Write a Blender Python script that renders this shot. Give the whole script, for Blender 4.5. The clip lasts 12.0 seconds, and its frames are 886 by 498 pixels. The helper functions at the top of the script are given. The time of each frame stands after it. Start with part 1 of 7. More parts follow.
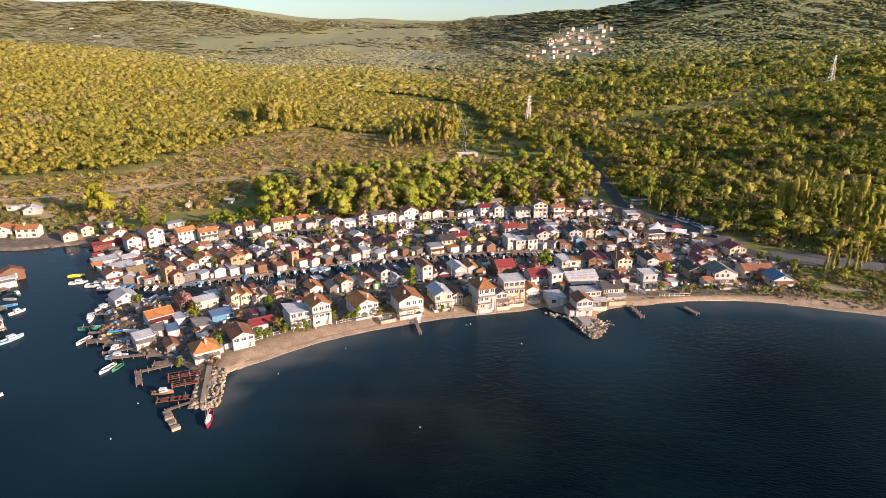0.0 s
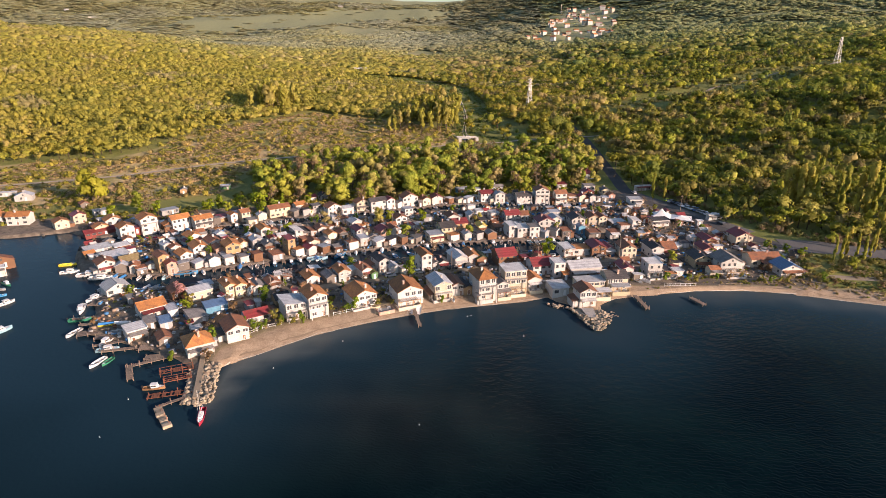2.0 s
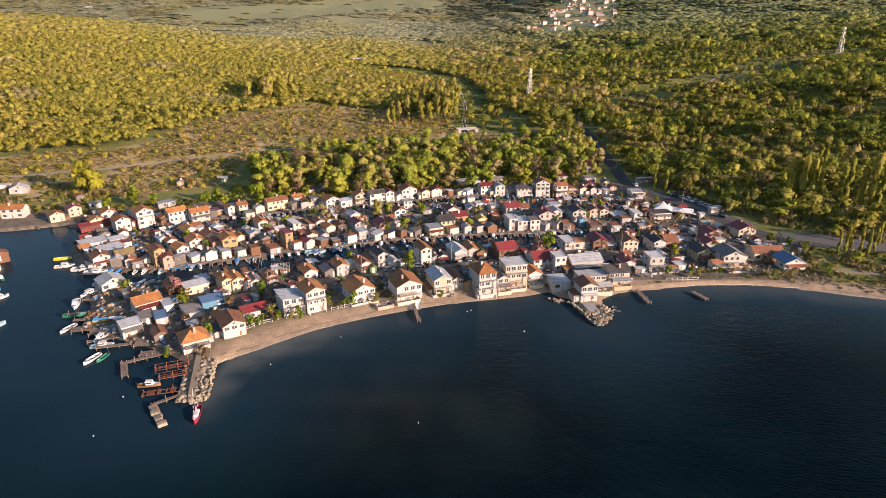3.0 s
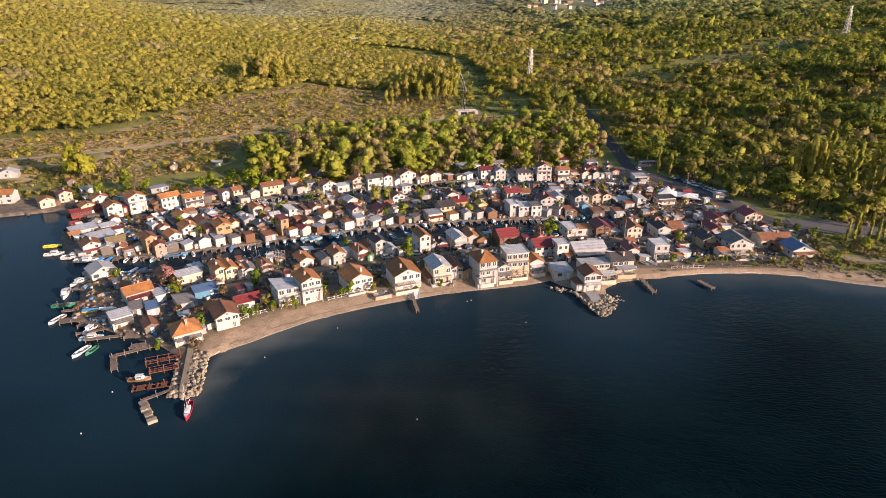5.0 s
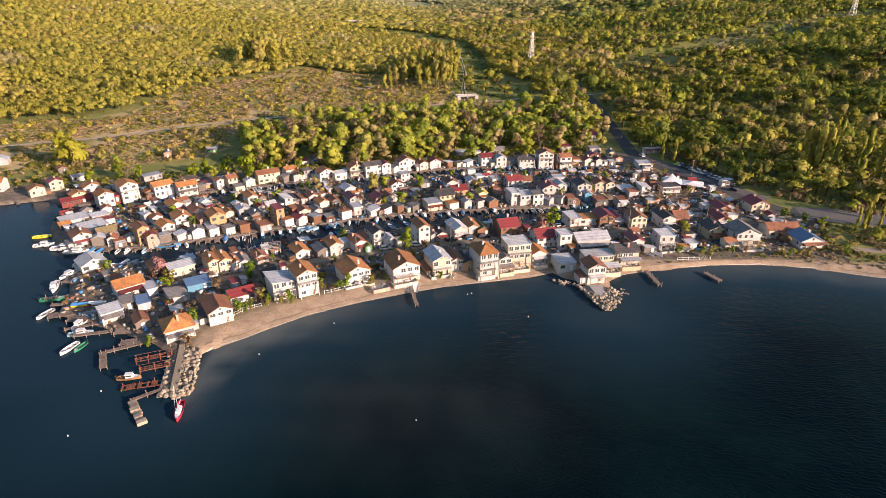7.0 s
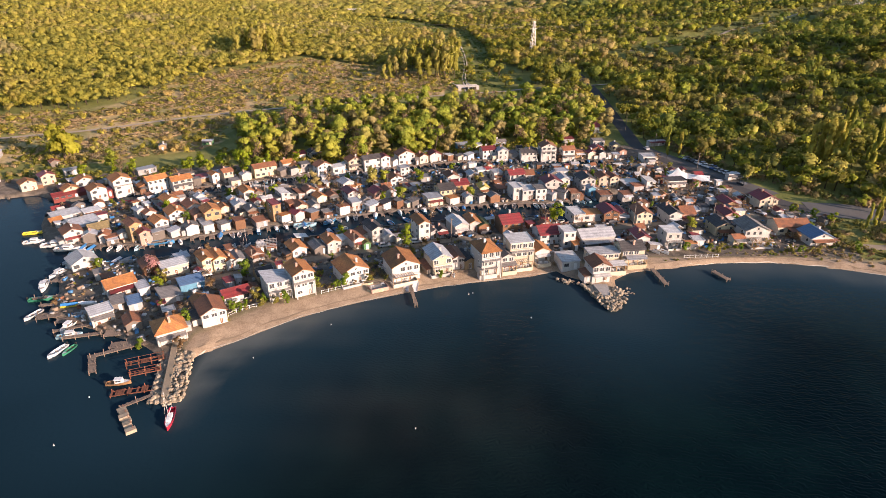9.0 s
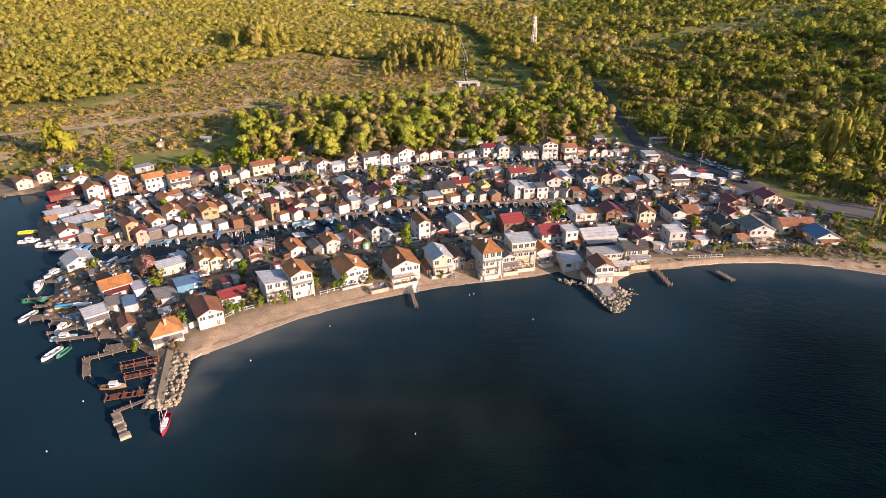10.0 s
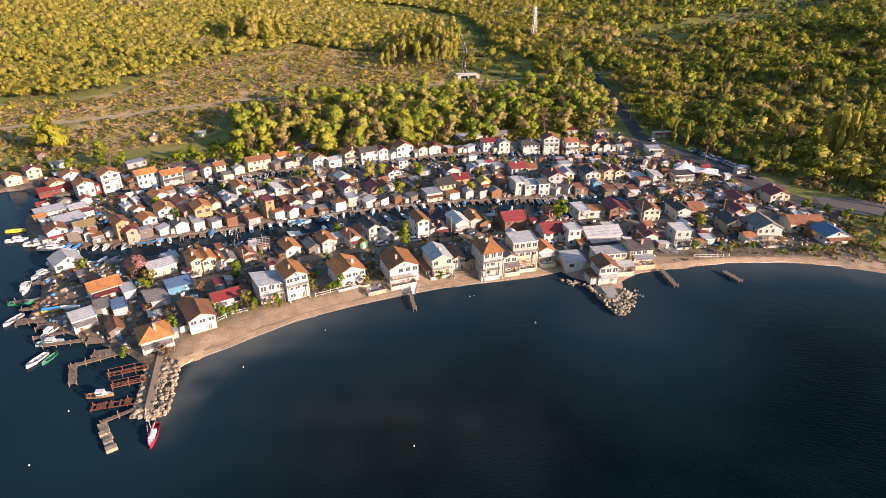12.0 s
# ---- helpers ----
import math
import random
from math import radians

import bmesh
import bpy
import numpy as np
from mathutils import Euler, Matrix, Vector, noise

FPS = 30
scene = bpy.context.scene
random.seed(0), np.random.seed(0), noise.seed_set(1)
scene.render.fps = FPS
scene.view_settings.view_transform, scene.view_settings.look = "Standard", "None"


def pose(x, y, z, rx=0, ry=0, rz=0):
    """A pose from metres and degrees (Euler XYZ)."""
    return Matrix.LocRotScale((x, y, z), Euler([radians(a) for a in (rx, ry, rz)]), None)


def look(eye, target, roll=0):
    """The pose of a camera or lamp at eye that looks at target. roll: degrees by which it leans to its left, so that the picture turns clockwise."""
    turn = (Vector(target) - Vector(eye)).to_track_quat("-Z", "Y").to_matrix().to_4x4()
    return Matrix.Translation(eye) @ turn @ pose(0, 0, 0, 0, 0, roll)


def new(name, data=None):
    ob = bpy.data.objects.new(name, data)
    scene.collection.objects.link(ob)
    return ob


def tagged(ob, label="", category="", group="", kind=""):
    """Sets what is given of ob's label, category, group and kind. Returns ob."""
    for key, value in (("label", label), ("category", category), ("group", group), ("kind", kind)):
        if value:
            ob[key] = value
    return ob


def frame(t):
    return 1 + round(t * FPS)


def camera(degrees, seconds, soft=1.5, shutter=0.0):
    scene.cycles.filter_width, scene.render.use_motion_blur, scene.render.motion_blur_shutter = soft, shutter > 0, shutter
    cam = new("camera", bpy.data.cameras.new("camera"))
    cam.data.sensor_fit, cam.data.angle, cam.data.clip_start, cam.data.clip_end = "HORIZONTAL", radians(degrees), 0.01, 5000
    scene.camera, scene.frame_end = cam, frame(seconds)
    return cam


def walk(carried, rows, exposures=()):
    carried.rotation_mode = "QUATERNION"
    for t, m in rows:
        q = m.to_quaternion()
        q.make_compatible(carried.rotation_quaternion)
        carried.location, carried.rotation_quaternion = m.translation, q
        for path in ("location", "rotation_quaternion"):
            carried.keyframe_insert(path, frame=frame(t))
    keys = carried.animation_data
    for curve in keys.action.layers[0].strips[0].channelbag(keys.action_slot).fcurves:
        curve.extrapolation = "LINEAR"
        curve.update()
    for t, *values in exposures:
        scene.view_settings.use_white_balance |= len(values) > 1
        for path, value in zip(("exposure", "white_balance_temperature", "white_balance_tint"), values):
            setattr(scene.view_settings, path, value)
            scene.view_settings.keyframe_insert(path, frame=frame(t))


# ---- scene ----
cam = camera(73.5, 12.0, 0.6)
PATH = [
    (0, (0.130, -17.233, 82.705), (0.135, -15.050, 81.980), 0.2),
    (0.5, (0.137, -15.794, 82.701), (0.143, -13.615, 81.967), 0.2),
    (1, (0.118, -14.347, 82.706), (0.124, -12.173, 81.956), 0.2),
    (1.5, (0.103, -12.923, 82.701), (0.110, -10.755, 81.934), 0.2),
    (2, (0.097, -11.498, 82.690), (0.103, -9.336, 81.905), 0.2),
    (2.5, (0.100, -10.107, 82.680), (0.108, -7.952, 81.879), 0.2),
    (3, (0.114, -8.703, 82.657), (0.122, -6.554, 81.840), 0.2),
    (5, (0.109, -3.061, 82.577), (0.120, -0.938, 81.694), 0.2),
    (5.5, (0.100, -1.634, 82.576), (0.112, 0.483, 81.676), 0.2),
    (6, (0.087, -0.205, 82.575), (0.100, 1.907, 81.662), 0.2),
    (6.5, (0.068, 1.206, 82.578), (0.081, 3.312, 81.651), 0.2),
    (7, (0.059, 2.622, 82.587), (0.072, 4.721, 81.648), 0.2),
    (9, (0.034, 8.265, 82.655), (0.046, 10.349, 81.680), 0.2),
    (9.5, (0.013, 9.659, 82.661), (0.024, 11.739, 81.679), 0.2),
    (10, (-0.010, 11.056, 82.662), (0.001, 13.133, 81.673), 0.2),
    (10.5, (-0.053, 12.469, 82.669), (-0.040, 14.542, 81.672), 0.2),
    (11, (-0.095, 13.894, 82.662), (-0.082, 15.963, 81.658), 0.2),
    (11.5, (-0.103, 15.279, 82.640), (-0.090, 17.345, 81.629), 0.2),
    (12, (-0.097, 16.655, 82.624), (-0.082, 18.717, 81.606), 0.2),
]
walk(cam, [(t, look(eye, target, roll)) for t, eye, target, roll in PATH],
     [(0, 1.15, 6400, 15), (1, 1.15, 6400, 15), (2, 1.06, 6400, 15), (3, 1.0, 6400, 15), (5, 0.98, 6400, 15), (6, 1.04, 6400, 15), (7, 1.17, 6400, 15), (9, 1.17, 6400, 15), (12, 1.22, 6400, 15)])
# ---------------------------------------------------------------- light
K = 1.15                                    # plan units to metres
SUN_AZ, SUN_EL = radians(57), radians(14.5)   # to the right of straight behind the first view
world = bpy.data.worlds.new("world")
scene.world = world
world.use_nodes = True
wn = world.node_tree.nodes
sky = wn.new("ShaderNodeTexSky")
sky.sky_type, sky.sun_disc = "NISHITA", False
sky.sun_elevation, sky.sun_rotation = SUN_EL, radians(180) - SUN_AZ
sky.air_density, sky.dust_density, sky.ozone_density = 1.0, 1.2, 2.0
world.node_tree.links.new(sky.outputs[0], wn["Background"].inputs[0])
wn["Background"].inputs[1].default_value = 0.092
sun_dir = Vector((math.sin(SUN_AZ) * math.cos(SUN_EL), -math.cos(SUN_AZ) * math.cos(SUN_EL), math.sin(SUN_EL)))
sun = new("sun", bpy.data.lights.new("sun", "SUN"))
sun.data.energy, sun.data.angle, sun.data.color = 4.8, radians(0.6), (1.0, 0.735, 0.58)
sun.matrix_world = look(sun_dir * 300, (0, 0, 0))

# ---------------------------------------------------------------- materials
def links(nt, *pairs):
    for a, b in pairs:
        nt.links.new(a, b)


def base_mat(name, rough=0.8, metal=0.0, spec=0.4):
    m = bpy.data.materials.new(name)
    m.use_nodes = True
    b = m.node_tree.nodes["Principled BSDF"]
    b.inputs["Roughness"].default_value, b.inputs["Metallic"].default_value = rough, metal
    b.inputs["Specular IOR Level"].default_value = spec
    return m, m.node_tree, b


def ramp(nt, a, b, lo=0.3, hi=0.7):
    r = nt.nodes.new("ShaderNodeValToRGB")
    r.color_ramp.elements[0].position, r.color_ramp.elements[1].position = lo, hi
    r.color_ramp.elements[0].color, r.color_ramp.elements[1].color = (*a, 1), (*b, 1)
    return r


def noise_tex(nt, scale, detail=4, coords="Object", rough=0.6):
    n = nt.nodes.new("ShaderNodeTexNoise")
    n.inputs["Scale"].default_value, n.inputs["Detail"].default_value, n.inputs["Roughness"].default_value = scale, detail, rough
    tc = nt.nodes.new("ShaderNodeTexCoord")
    nt.links.new(tc.outputs[coords], n.inputs["Vector"])
    return n


def mixc(nt, mode, fac, a, b):
    m = nt.nodes.new("ShaderNodeMix")
    m.data_type, m.blend_type = "RGBA", mode
    for sock, v in ((m.inputs[0], fac), (m.inputs[6], a), (m.inputs[7], b)):
        if isinstance(v, (int, float)):
            sock.default_value = v
        elif isinstance(v, tuple):
            sock.default_value = (*v, 1)
        else:
            nt.links.new(v, sock)
    return m.outputs[2]


def bump(nt, b, height, strength=0.3, dist=0.05):
    n = nt.nodes.new("ShaderNodeBump")
    n.inputs["Strength"].default_value, n.inputs["Distance"].default_value = strength, dist
    links(nt, (height, n.inputs["Height"]), (n.outputs[0], b.inputs["Normal"]))


def worn(name, col, dirt, rough=0.8, metal=0.0, big=0.35, fine=4.0, amount=0.5, per_thing=0.25, bumps=0.3):
    """Paint, plaster, sheet or timber: stains at two scales and a shade of its own for every thing."""
    m, nt, b = base_mat(name, rough, metal)
    n1, n2 = noise_tex(nt, big, 5), noise_tex(nt, fine, 6)
    r1 = ramp(nt, (0, 0, 0), (1, 1, 1), 0.42, 0.72)
    links(nt, (n1.outputs[0], r1.inputs[0]))
    mul = nt.nodes.new("ShaderNodeMath")
    mul.operation = "MULTIPLY"
    mul.inputs[1].default_value = amount
    links(nt, (r1.outputs[0], mul.inputs[0]))
    c = mixc(nt, "MIX", mul.outputs[0], col, dirt)
    r2 = ramp(nt, (0.72,) * 3, (1.12,) * 3, 0.3, 0.7)
    links(nt, (n2.outputs[0], r2.inputs[0]))
    c = mixc(nt, "MULTIPLY", 0.7, c, r2.outputs[0])
    oi = nt.nodes.new("ShaderNodeObjectInfo")
    r3 = ramp(nt, (1 - per_thing,) * 3, (1 + 0.3 * per_thing,) * 3, 0, 1)
    links(nt, (oi.outputs["Random"], r3.inputs[0]))
    c = mixc(nt, "MULTIPLY", 1.0, c, r3.outputs[0])
    links(nt, (c, b.inputs["Base Color"]))
    bump(nt, b, n2.outputs[0], bumps, 0.03)
    return m


def tiled(name, col, dirt, pitch=0.34, rough=0.75, metal=0.0, across=0.3):
    """Roofing in courses: relief of tiles or corrugation, weathered in patches."""
    m, nt, b = base_mat(name, rough, metal)
    tc = nt.nodes.new("ShaderNodeTexCoord")
    hs = []
    for axis, p in (("X", across), ("Y", pitch)):
        w = nt.nodes.new("ShaderNodeTexWave")
        w.bands_direction = axis
        w.inputs["Scale"].default_value = 0.314 / p
        w.inputs["Distortion"].default_value = 0.4
        links(nt, (tc.outputs["Object"], w.inputs["Vector"]))
        hs.append(w.outputs["Fac"])
    n1, n2 = noise_tex(nt, 0.5, 5), noise_tex(nt, 3.0, 5)
    r1 = ramp(nt, col, dirt, 0.42, 0.75)
    links(nt, (n1.outputs[0], r1.inputs[0]))
    r2 = ramp(nt, (0.62,) * 3, (1.2,) * 3, 0.28, 0.72)
    links(nt, (n2.outputs[0], r2.inputs[0]))
    c = mixc(nt, "MULTIPLY", 0.8, r1.outputs[0], r2.outputs[0])
    r4 = ramp(nt, (0.8,) * 3, (1.08,) * 3, 0.1, 0.6)
    links(nt, (hs[1], r4.inputs[0]))
    c = mixc(nt, "MULTIPLY", 0.8, c, r4.outputs[0])
    oi = nt.nodes.new("ShaderNodeObjectInfo")
    r3 = ramp(nt, (0.7,) * 3, (1.12,) * 3, 0, 1)
    links(nt, (oi.outputs["Random"], r3.inputs[0]))
    c = mixc(nt, "MULTIPLY", 1.0, c, r3.outputs[0])
    links(nt, (c, b.inputs["Base Color"]))
    add = nt.nodes.new("ShaderNodeMath")
    links(nt, (hs[0], add.inputs[0]), (hs[1], add.inputs[1]))
    bump(nt, b, add.outputs[0], 0.2, 0.035)
    return m


ROOF = {
    "T": tiled("roof_terracotta", (0.44, 0.19, 0.06), (0.26, 0.11, 0.05)),
    "D": tiled("roof_brown_tile", (0.30, 0.125, 0.06), (0.15, 0.08, 0.055)),
    "R": tiled("roof_maroon_sheet", (0.25, 0.04, 0.042), (0.16, 0.06, 0.05), 1.2, 0.5),
    "G": tiled("roof_grey_fibre", (0.24, 0.22, 0.20), (0.13, 0.12, 0.11), 0.9),
    "K": tiled("roof_bitumen", (0.055, 0.05, 0.05), (0.09, 0.085, 0.08), 1.0),
    "W": tiled("roof_white_sheet", (0.62, 0.61, 0.585), (0.40, 0.38, 0.35), 1.1, 0.5),
    "L": tiled("roof_zinc_sheet", (0.42, 0.43, 0.445), (0.27, 0.275, 0.28), 1.1, 0.45),
    "E": tiled("roof_mossy_green", (0.16, 0.17, 0.05), (0.09, 0.11, 0.05), 0.6),
    "Y": tiled("roof_yellow_sheet", (0.55, 0.42, 0.08), (0.35, 0.28, 0.08), 0.8),
    "N": tiled("roof_reed_brown", (0.22, 0.17, 0.08), (0.14, 0.11, 0.06), 0.5, 0.95),
    "U": tiled("roof_blue_sheet", (0.13, 0.22, 0.36), (0.12, 0.18, 0.26), 0.9, 0.5),
    "P": tiled("roof_pinkish", (0.42, 0.26, 0.2), (0.25, 0.18, 0.15), 0.6),
}
WALL = {
    "W": worn("plaster_white", (0.56, 0.535, 0.495), (0.38, 0.35, 0.31)),
    "C": worn("plaster_cream", (0.60, 0.52, 0.39), (0.42, 0.36, 0.27)),
    "Y": worn("plaster_yellow", (0.60, 0.51, 0.34), (0.42, 0.34, 0.21)),
    "O": worn("timber_ochre", (0.44, 0.29, 0.15), (0.30, 0.18, 0.08)),
    "B": worn("timber_brown", (0.22, 0.11, 0.055), (0.12, 0.07, 0.04)),
    "D": worn("timber_weathered", (0.17, 0.145, 0.12), (0.09, 0.08, 0.07)),
    "G": worn("render_grey", (0.38, 0.37, 0.35), (0.22, 0.21, 0.20)),
    "R": worn("paint_red", (0.22, 0.05, 0.04), (0.17, 0.05, 0.04)),
    "P": worn("brick_pink", (0.46, 0.29, 0.22), (0.30, 0.2, 0.16)),
    "E": worn("paint_green", (0.10, 0.24, 0.10), (0.10, 0.15, 0.08)),
    "U": worn("paint_blue", (0.12, 0.30, 0.42), (0.10, 0.2, 0.28)),
}
WORD = {"T": "terracotta tile", "D": "weathered brown tile", "R": "maroon sheet", "G": "grey fibre sheet", "K": "dark bitumen", "W": "white sheet",
        "L": "pale zinc sheet", "E": "mossy green", "Y": "yellow sheet", "N": "brown reed", "U": "blue sheet", "P": "pinkish tile"}
WALLWORD = {"W": "white plastered", "C": "cream plastered", "Y": "pale yellow plastered", "O": "ochre timber", "B": "brown timber", "D": "weathered grey timber",
            "G": "grey rendered", "R": "red painted timber", "P": "pink brick", "E": "green painted", "U": "blue painted"}
M_TIMBER = worn("old_planks", (0.26, 0.20, 0.15), (0.13, 0.10, 0.08), 0.9, big=0.8)
M_RUST = worn("rusty_steel", (0.22, 0.085, 0.045), (0.10, 0.05, 0.035), 0.85, big=1.5)
M_CONC = worn("concrete", (0.42, 0.40, 0.37), (0.25, 0.24, 0.22), 0.9, big=0.6)
M_STONE = worn("armour_stone", (0.38, 0.315, 0.225), (0.17, 0.145, 0.115), 0.92, big=0.9, per_thing=0.45, bumps=0.7)
M_ASPH = worn("asphalt", (0.060, 0.058, 0.056), (0.10, 0.095, 0.085), 0.9, big=0.12)
M_DIRT = worn("dirt_track", (0.36, 0.29, 0.20), (0.22, 0.18, 0.12), 0.95, big=0.15)
M_PALE = worn("pale_gravel", (0.50, 0.42, 0.31), (0.36, 0.30, 0.22), 0.95, big=0.15)
M_FRAME = worn("window_frame_white", (0.74, 0.73, 0.70), (0.55, 0.53, 0.5), 0.5)
M_RUBBER = worn("black_rubber", (0.02, 0.02, 0.02), (0.04, 0.04, 0.04), 0.8)
M_STEEL = worn("galvanised_steel", (0.52, 0.50, 0.46), (0.36, 0.33, 0.3), 0.55, 0.3)
M_CANVAS = worn("white_canvas", (0.80, 0.79, 0.76), (0.62, 0.6, 0.56), 0.7)
M_TARP = worn("blue_tarpaulin", (0.05, 0.22, 0.50), (0.05, 0.15, 0.32), 0.5)
m_, nt_, b_ = base_mat("window_glass", 0.06, 0.0, 0.7)
b_.inputs["Base Color"].default_value = (0.07, 0.075, 0.08, 1)
M_GLASS = m_
HULL = {k: worn("hull_" + k, c, d, 0.4, amount=0.35) for k, c, d in (
    ("white", (0.78, 0.77, 0.74), (0.5, 0.48, 0.44)), ("blue", (0.06, 0.25, 0.46), (0.06, 0.16, 0.3)), ("pale", (0.32, 0.52, 0.60), (0.2, 0.34, 0.4)),
    ("green", (0.05, 0.26, 0.15), (0.05, 0.16, 0.1)), ("red", (0.42, 0.03, 0.06), (0.28, 0.04, 0.05)), ("yellow", (0.72, 0.60, 0.05), (0.5, 0.42, 0.08)),
    ("wood", (0.30, 0.17, 0.08), (0.18, 0.11, 0.06)), ("grey", (0.34, 0.34, 0.33), (0.2, 0.2, 0.2)))}

# ---------------------------------------------------------------- the lie of the land
def scaled(*pts):
    return [(K * a, K * b) for a, b in pts]


LAND = scaled((-52, 95), (-51, 94.8), (-50.6, 101), (-50.2, 108.6), (-43.5, 114), (-33.5, 122.6), (-27.5, 126.4), (-18, 131.2), (-8, 135.3), (3, 139.4), (10, 140.8), (24, 144),
              (31, 147), (33, 144), (38, 141), (37.5, 133), (40, 127), (43, 130), (45, 142), (50, 146), (62, 149), (77, 152), (92, 152), (103, 150),
              (113, 146), (140, 137), (220, 105), (400, 40), (1500, -500), (6000, -2500), (6000, 9000), (-6000, 9000), (-6000, -1500), (-900, 60), (-420, 165), (-215, 203),
              (-185, 198), (-160, 198), (-142, 205), (-133, 200), (-129, 189), (-124, 178), (-116, 166), (-109, 160), (-91, 153), (-97, 149), (-99, 144),
              (-94, 136), (-90, 124), (-84, 122), (-73, 117), (-62, 112), (-57, 108))
CANAL_1 = scaled((-135, 156), (-100, 156), (-85, 156.5), (-72, 162), (-55, 168), (-43, 172.5), (-32, 177.5), (-20, 181.5), (-8, 185), (7, 188), (22, 190), (38, 190.5), (50, 195), (62, 201))
CANAL_2 = scaled((-150, 197), (-125, 195), (-112, 200), (-92, 207), (-72, 214), (-55, 221), (-40, 227), (-22, 231), (0, 239), (18, 243), (35, 245), (52, 245), (70, 243))
COVE_1 = scaled((36, 191), (41, 184))
STREAM = scaled((17, 372), (17, 400), (16, 430), (20, 470), (19, 540), (14, 620))
TRACK = scaled((-420, 205), (-300, 240), (-216, 269), (-194, 278), (-164, 291), (-142, 308), (-110, 328), (-63, 347), (-15, 367), (16, 380), (60, 392), (120, 380))
STREET = scaled((93, 420), (92, 345), (90, 310), (89, 286), (87, 262), (96, 240), (105, 221), (112, 204), (118, 193), (127, 187), (140, 186), (170, 170), (230, 150), (400, 110))
FRONT_LANE = scaled((-58, 141), (-40, 151), (-10, 162), (10, 167), (40, 172), (70, 178), (100, 182), (114, 198))
CLEARING = scaled((19, 400), (20, 470), (20, 560), (8, 640), (-40, 700), (-95, 730))
SADDLE = scaled((140, 470), (230, 520), (330, 585), (400, 612))


def dist_poly(x, y, pts, closed=False):
    d = np.full(np.shape(x), 1e9)
    for (ax, ay), (bx, by) in zip(pts, pts[1:] + (pts[:1] if closed else [])):
        if (ax, ay) == (bx, by):
            continue
        vx, vy = bx - ax, by - ay
        s = np.clip(((x - ax) * vx + (y - ay) * vy) / (vx * vx + vy * vy), 0, 1)
        d = np.minimum(d, np.hypot(x - ax - s * vx, y - ay - s * vy))
    return d


def inside(x, y, pts):
    c = np.zeros(np.shape(x), bool)
    for (ax, ay), (bx, by) in zip(pts, pts[1:] + pts[:1]):
        if ay != by:
            c ^= ((ay > y) != (by > y)) & (x < (bx - ax) * (y - ay) / (by - ay) + ax)
    return c


def smooth(a, b, v):
    s = np.clip((v - a) / (b - a), 0, 1)
    return s * s * (3 - 2 * s)


def lumps(x, y, size, seed):
    """Smooth uneven relief between -1 and 1."""
    r = np.random.RandomState(seed)
    v = np.zeros(np.shape(x))
    for i in range(9):
        a, p, f = r.uniform(0, 6.28), r.uniform(0, 6.28), r.uniform(0.6, 2.2) * 6.28 / size
        v = v + np.sin(f * (x * math.cos(a) + y * math.sin(a)) + p) / 4
    return v


def shore_dist(x, y):
    """Metres inland from the nearest water's edge; under water negative."""
    d = dist_poly(x, y, LAND, True)
    d = np.where(inside(x, y, LAND), d, -d)
    for line, half in ((CANAL_1, 6.8), (CANAL_2, 4.6), (COVE_1, 5.0)):
        d = np.minimum(d, dist_poly(x, y, line) - half)
    return d


def height(x, y):
    x, y = np.asarray(x, float), np.asarray(y, float)
    d = shore_dist(x, y)
    bank = dist_poly(x, y, CANAL_1) < 16
    slope = np.where((y < 172) & ~bank & (x > -56), 0.14, 0.9)
    z = np.clip(d * slope, -4, 0.95)
    p, q = x / K, y / K
    v = np.interp(q, [0, 260, 300, 400, 560, 750, 1200, 2000, 3000, 3800, 4200, 6000], [0, 0, 0.8, 3.6, 11, 23, 40, 80, 170, 272, 318, 318])
    side = p - np.interp(q, [260, 400], [62, 38])
    right = 0.105 * np.maximum(0, side) * smooth(120, 520, q + 0.4 * side) * (1 - 0.35 * smooth(300, 900, side))
    left = 62 * np.exp(-((p + 660) / 330) ** 2 - ((q - 880) / 320) ** 2) + 12 * np.exp(-((p + 330) / 200) ** 2 - ((q - 620) / 220) ** 2)
    far = 150 * np.exp(-((p - 1150) / 470) ** 2 - ((q - 2500) / 700) ** 2) + 120 * np.exp(-((p - 1900) / 900) ** 2 - ((q - 2300) / 900) ** 2)
    far = far + 25 * np.exp(-((p - 620) / 300) ** 2 - ((q - 3300) / 700) ** 2) + 150 * np.exp(-((p + 2500) / 1000) ** 2 - ((q - 3500) / 700) ** 2)
    far = far + 85 * np.exp(-((p + 1450) / 420) ** 2 - ((q - 3900) / 500) ** 2)
    rough = lumps(x, y, 420, 3) * 5 * smooth(500, 1100, q) + lumps(x, y, 1500, 4) * 12 * smooth(900, 2000, q) + lumps(x, y, 70, 5) * 0.5 * smooth(280, 420, q)
    calm = 1 - np.exp(-(np.hypot(x - 450.8, y - 696.9) / 90) ** 2) - np.exp(-(np.hypot(x - 86.1, y - 586.7) / 70) ** 2)
    rough = rough + (lumps(x, y, 190, 14) * 5.5 + lumps(x, y, 90, 15) * 1.8) * smooth(20, 120, side) * smooth(300, 420, q + 0.3 * side) * np.clip(calm, 0, 1)
    inland = smooth(0, 30, d)
    return z + (v + right + left + far + rough) * inland * smooth(180, 300, q + 0.6 * np.maximum(0, p - 90) + 0.3 * np.maximum(0, -p - 160))


def gz(x, y):
    return float(height(np.array([x]), np.array([y]))[0])


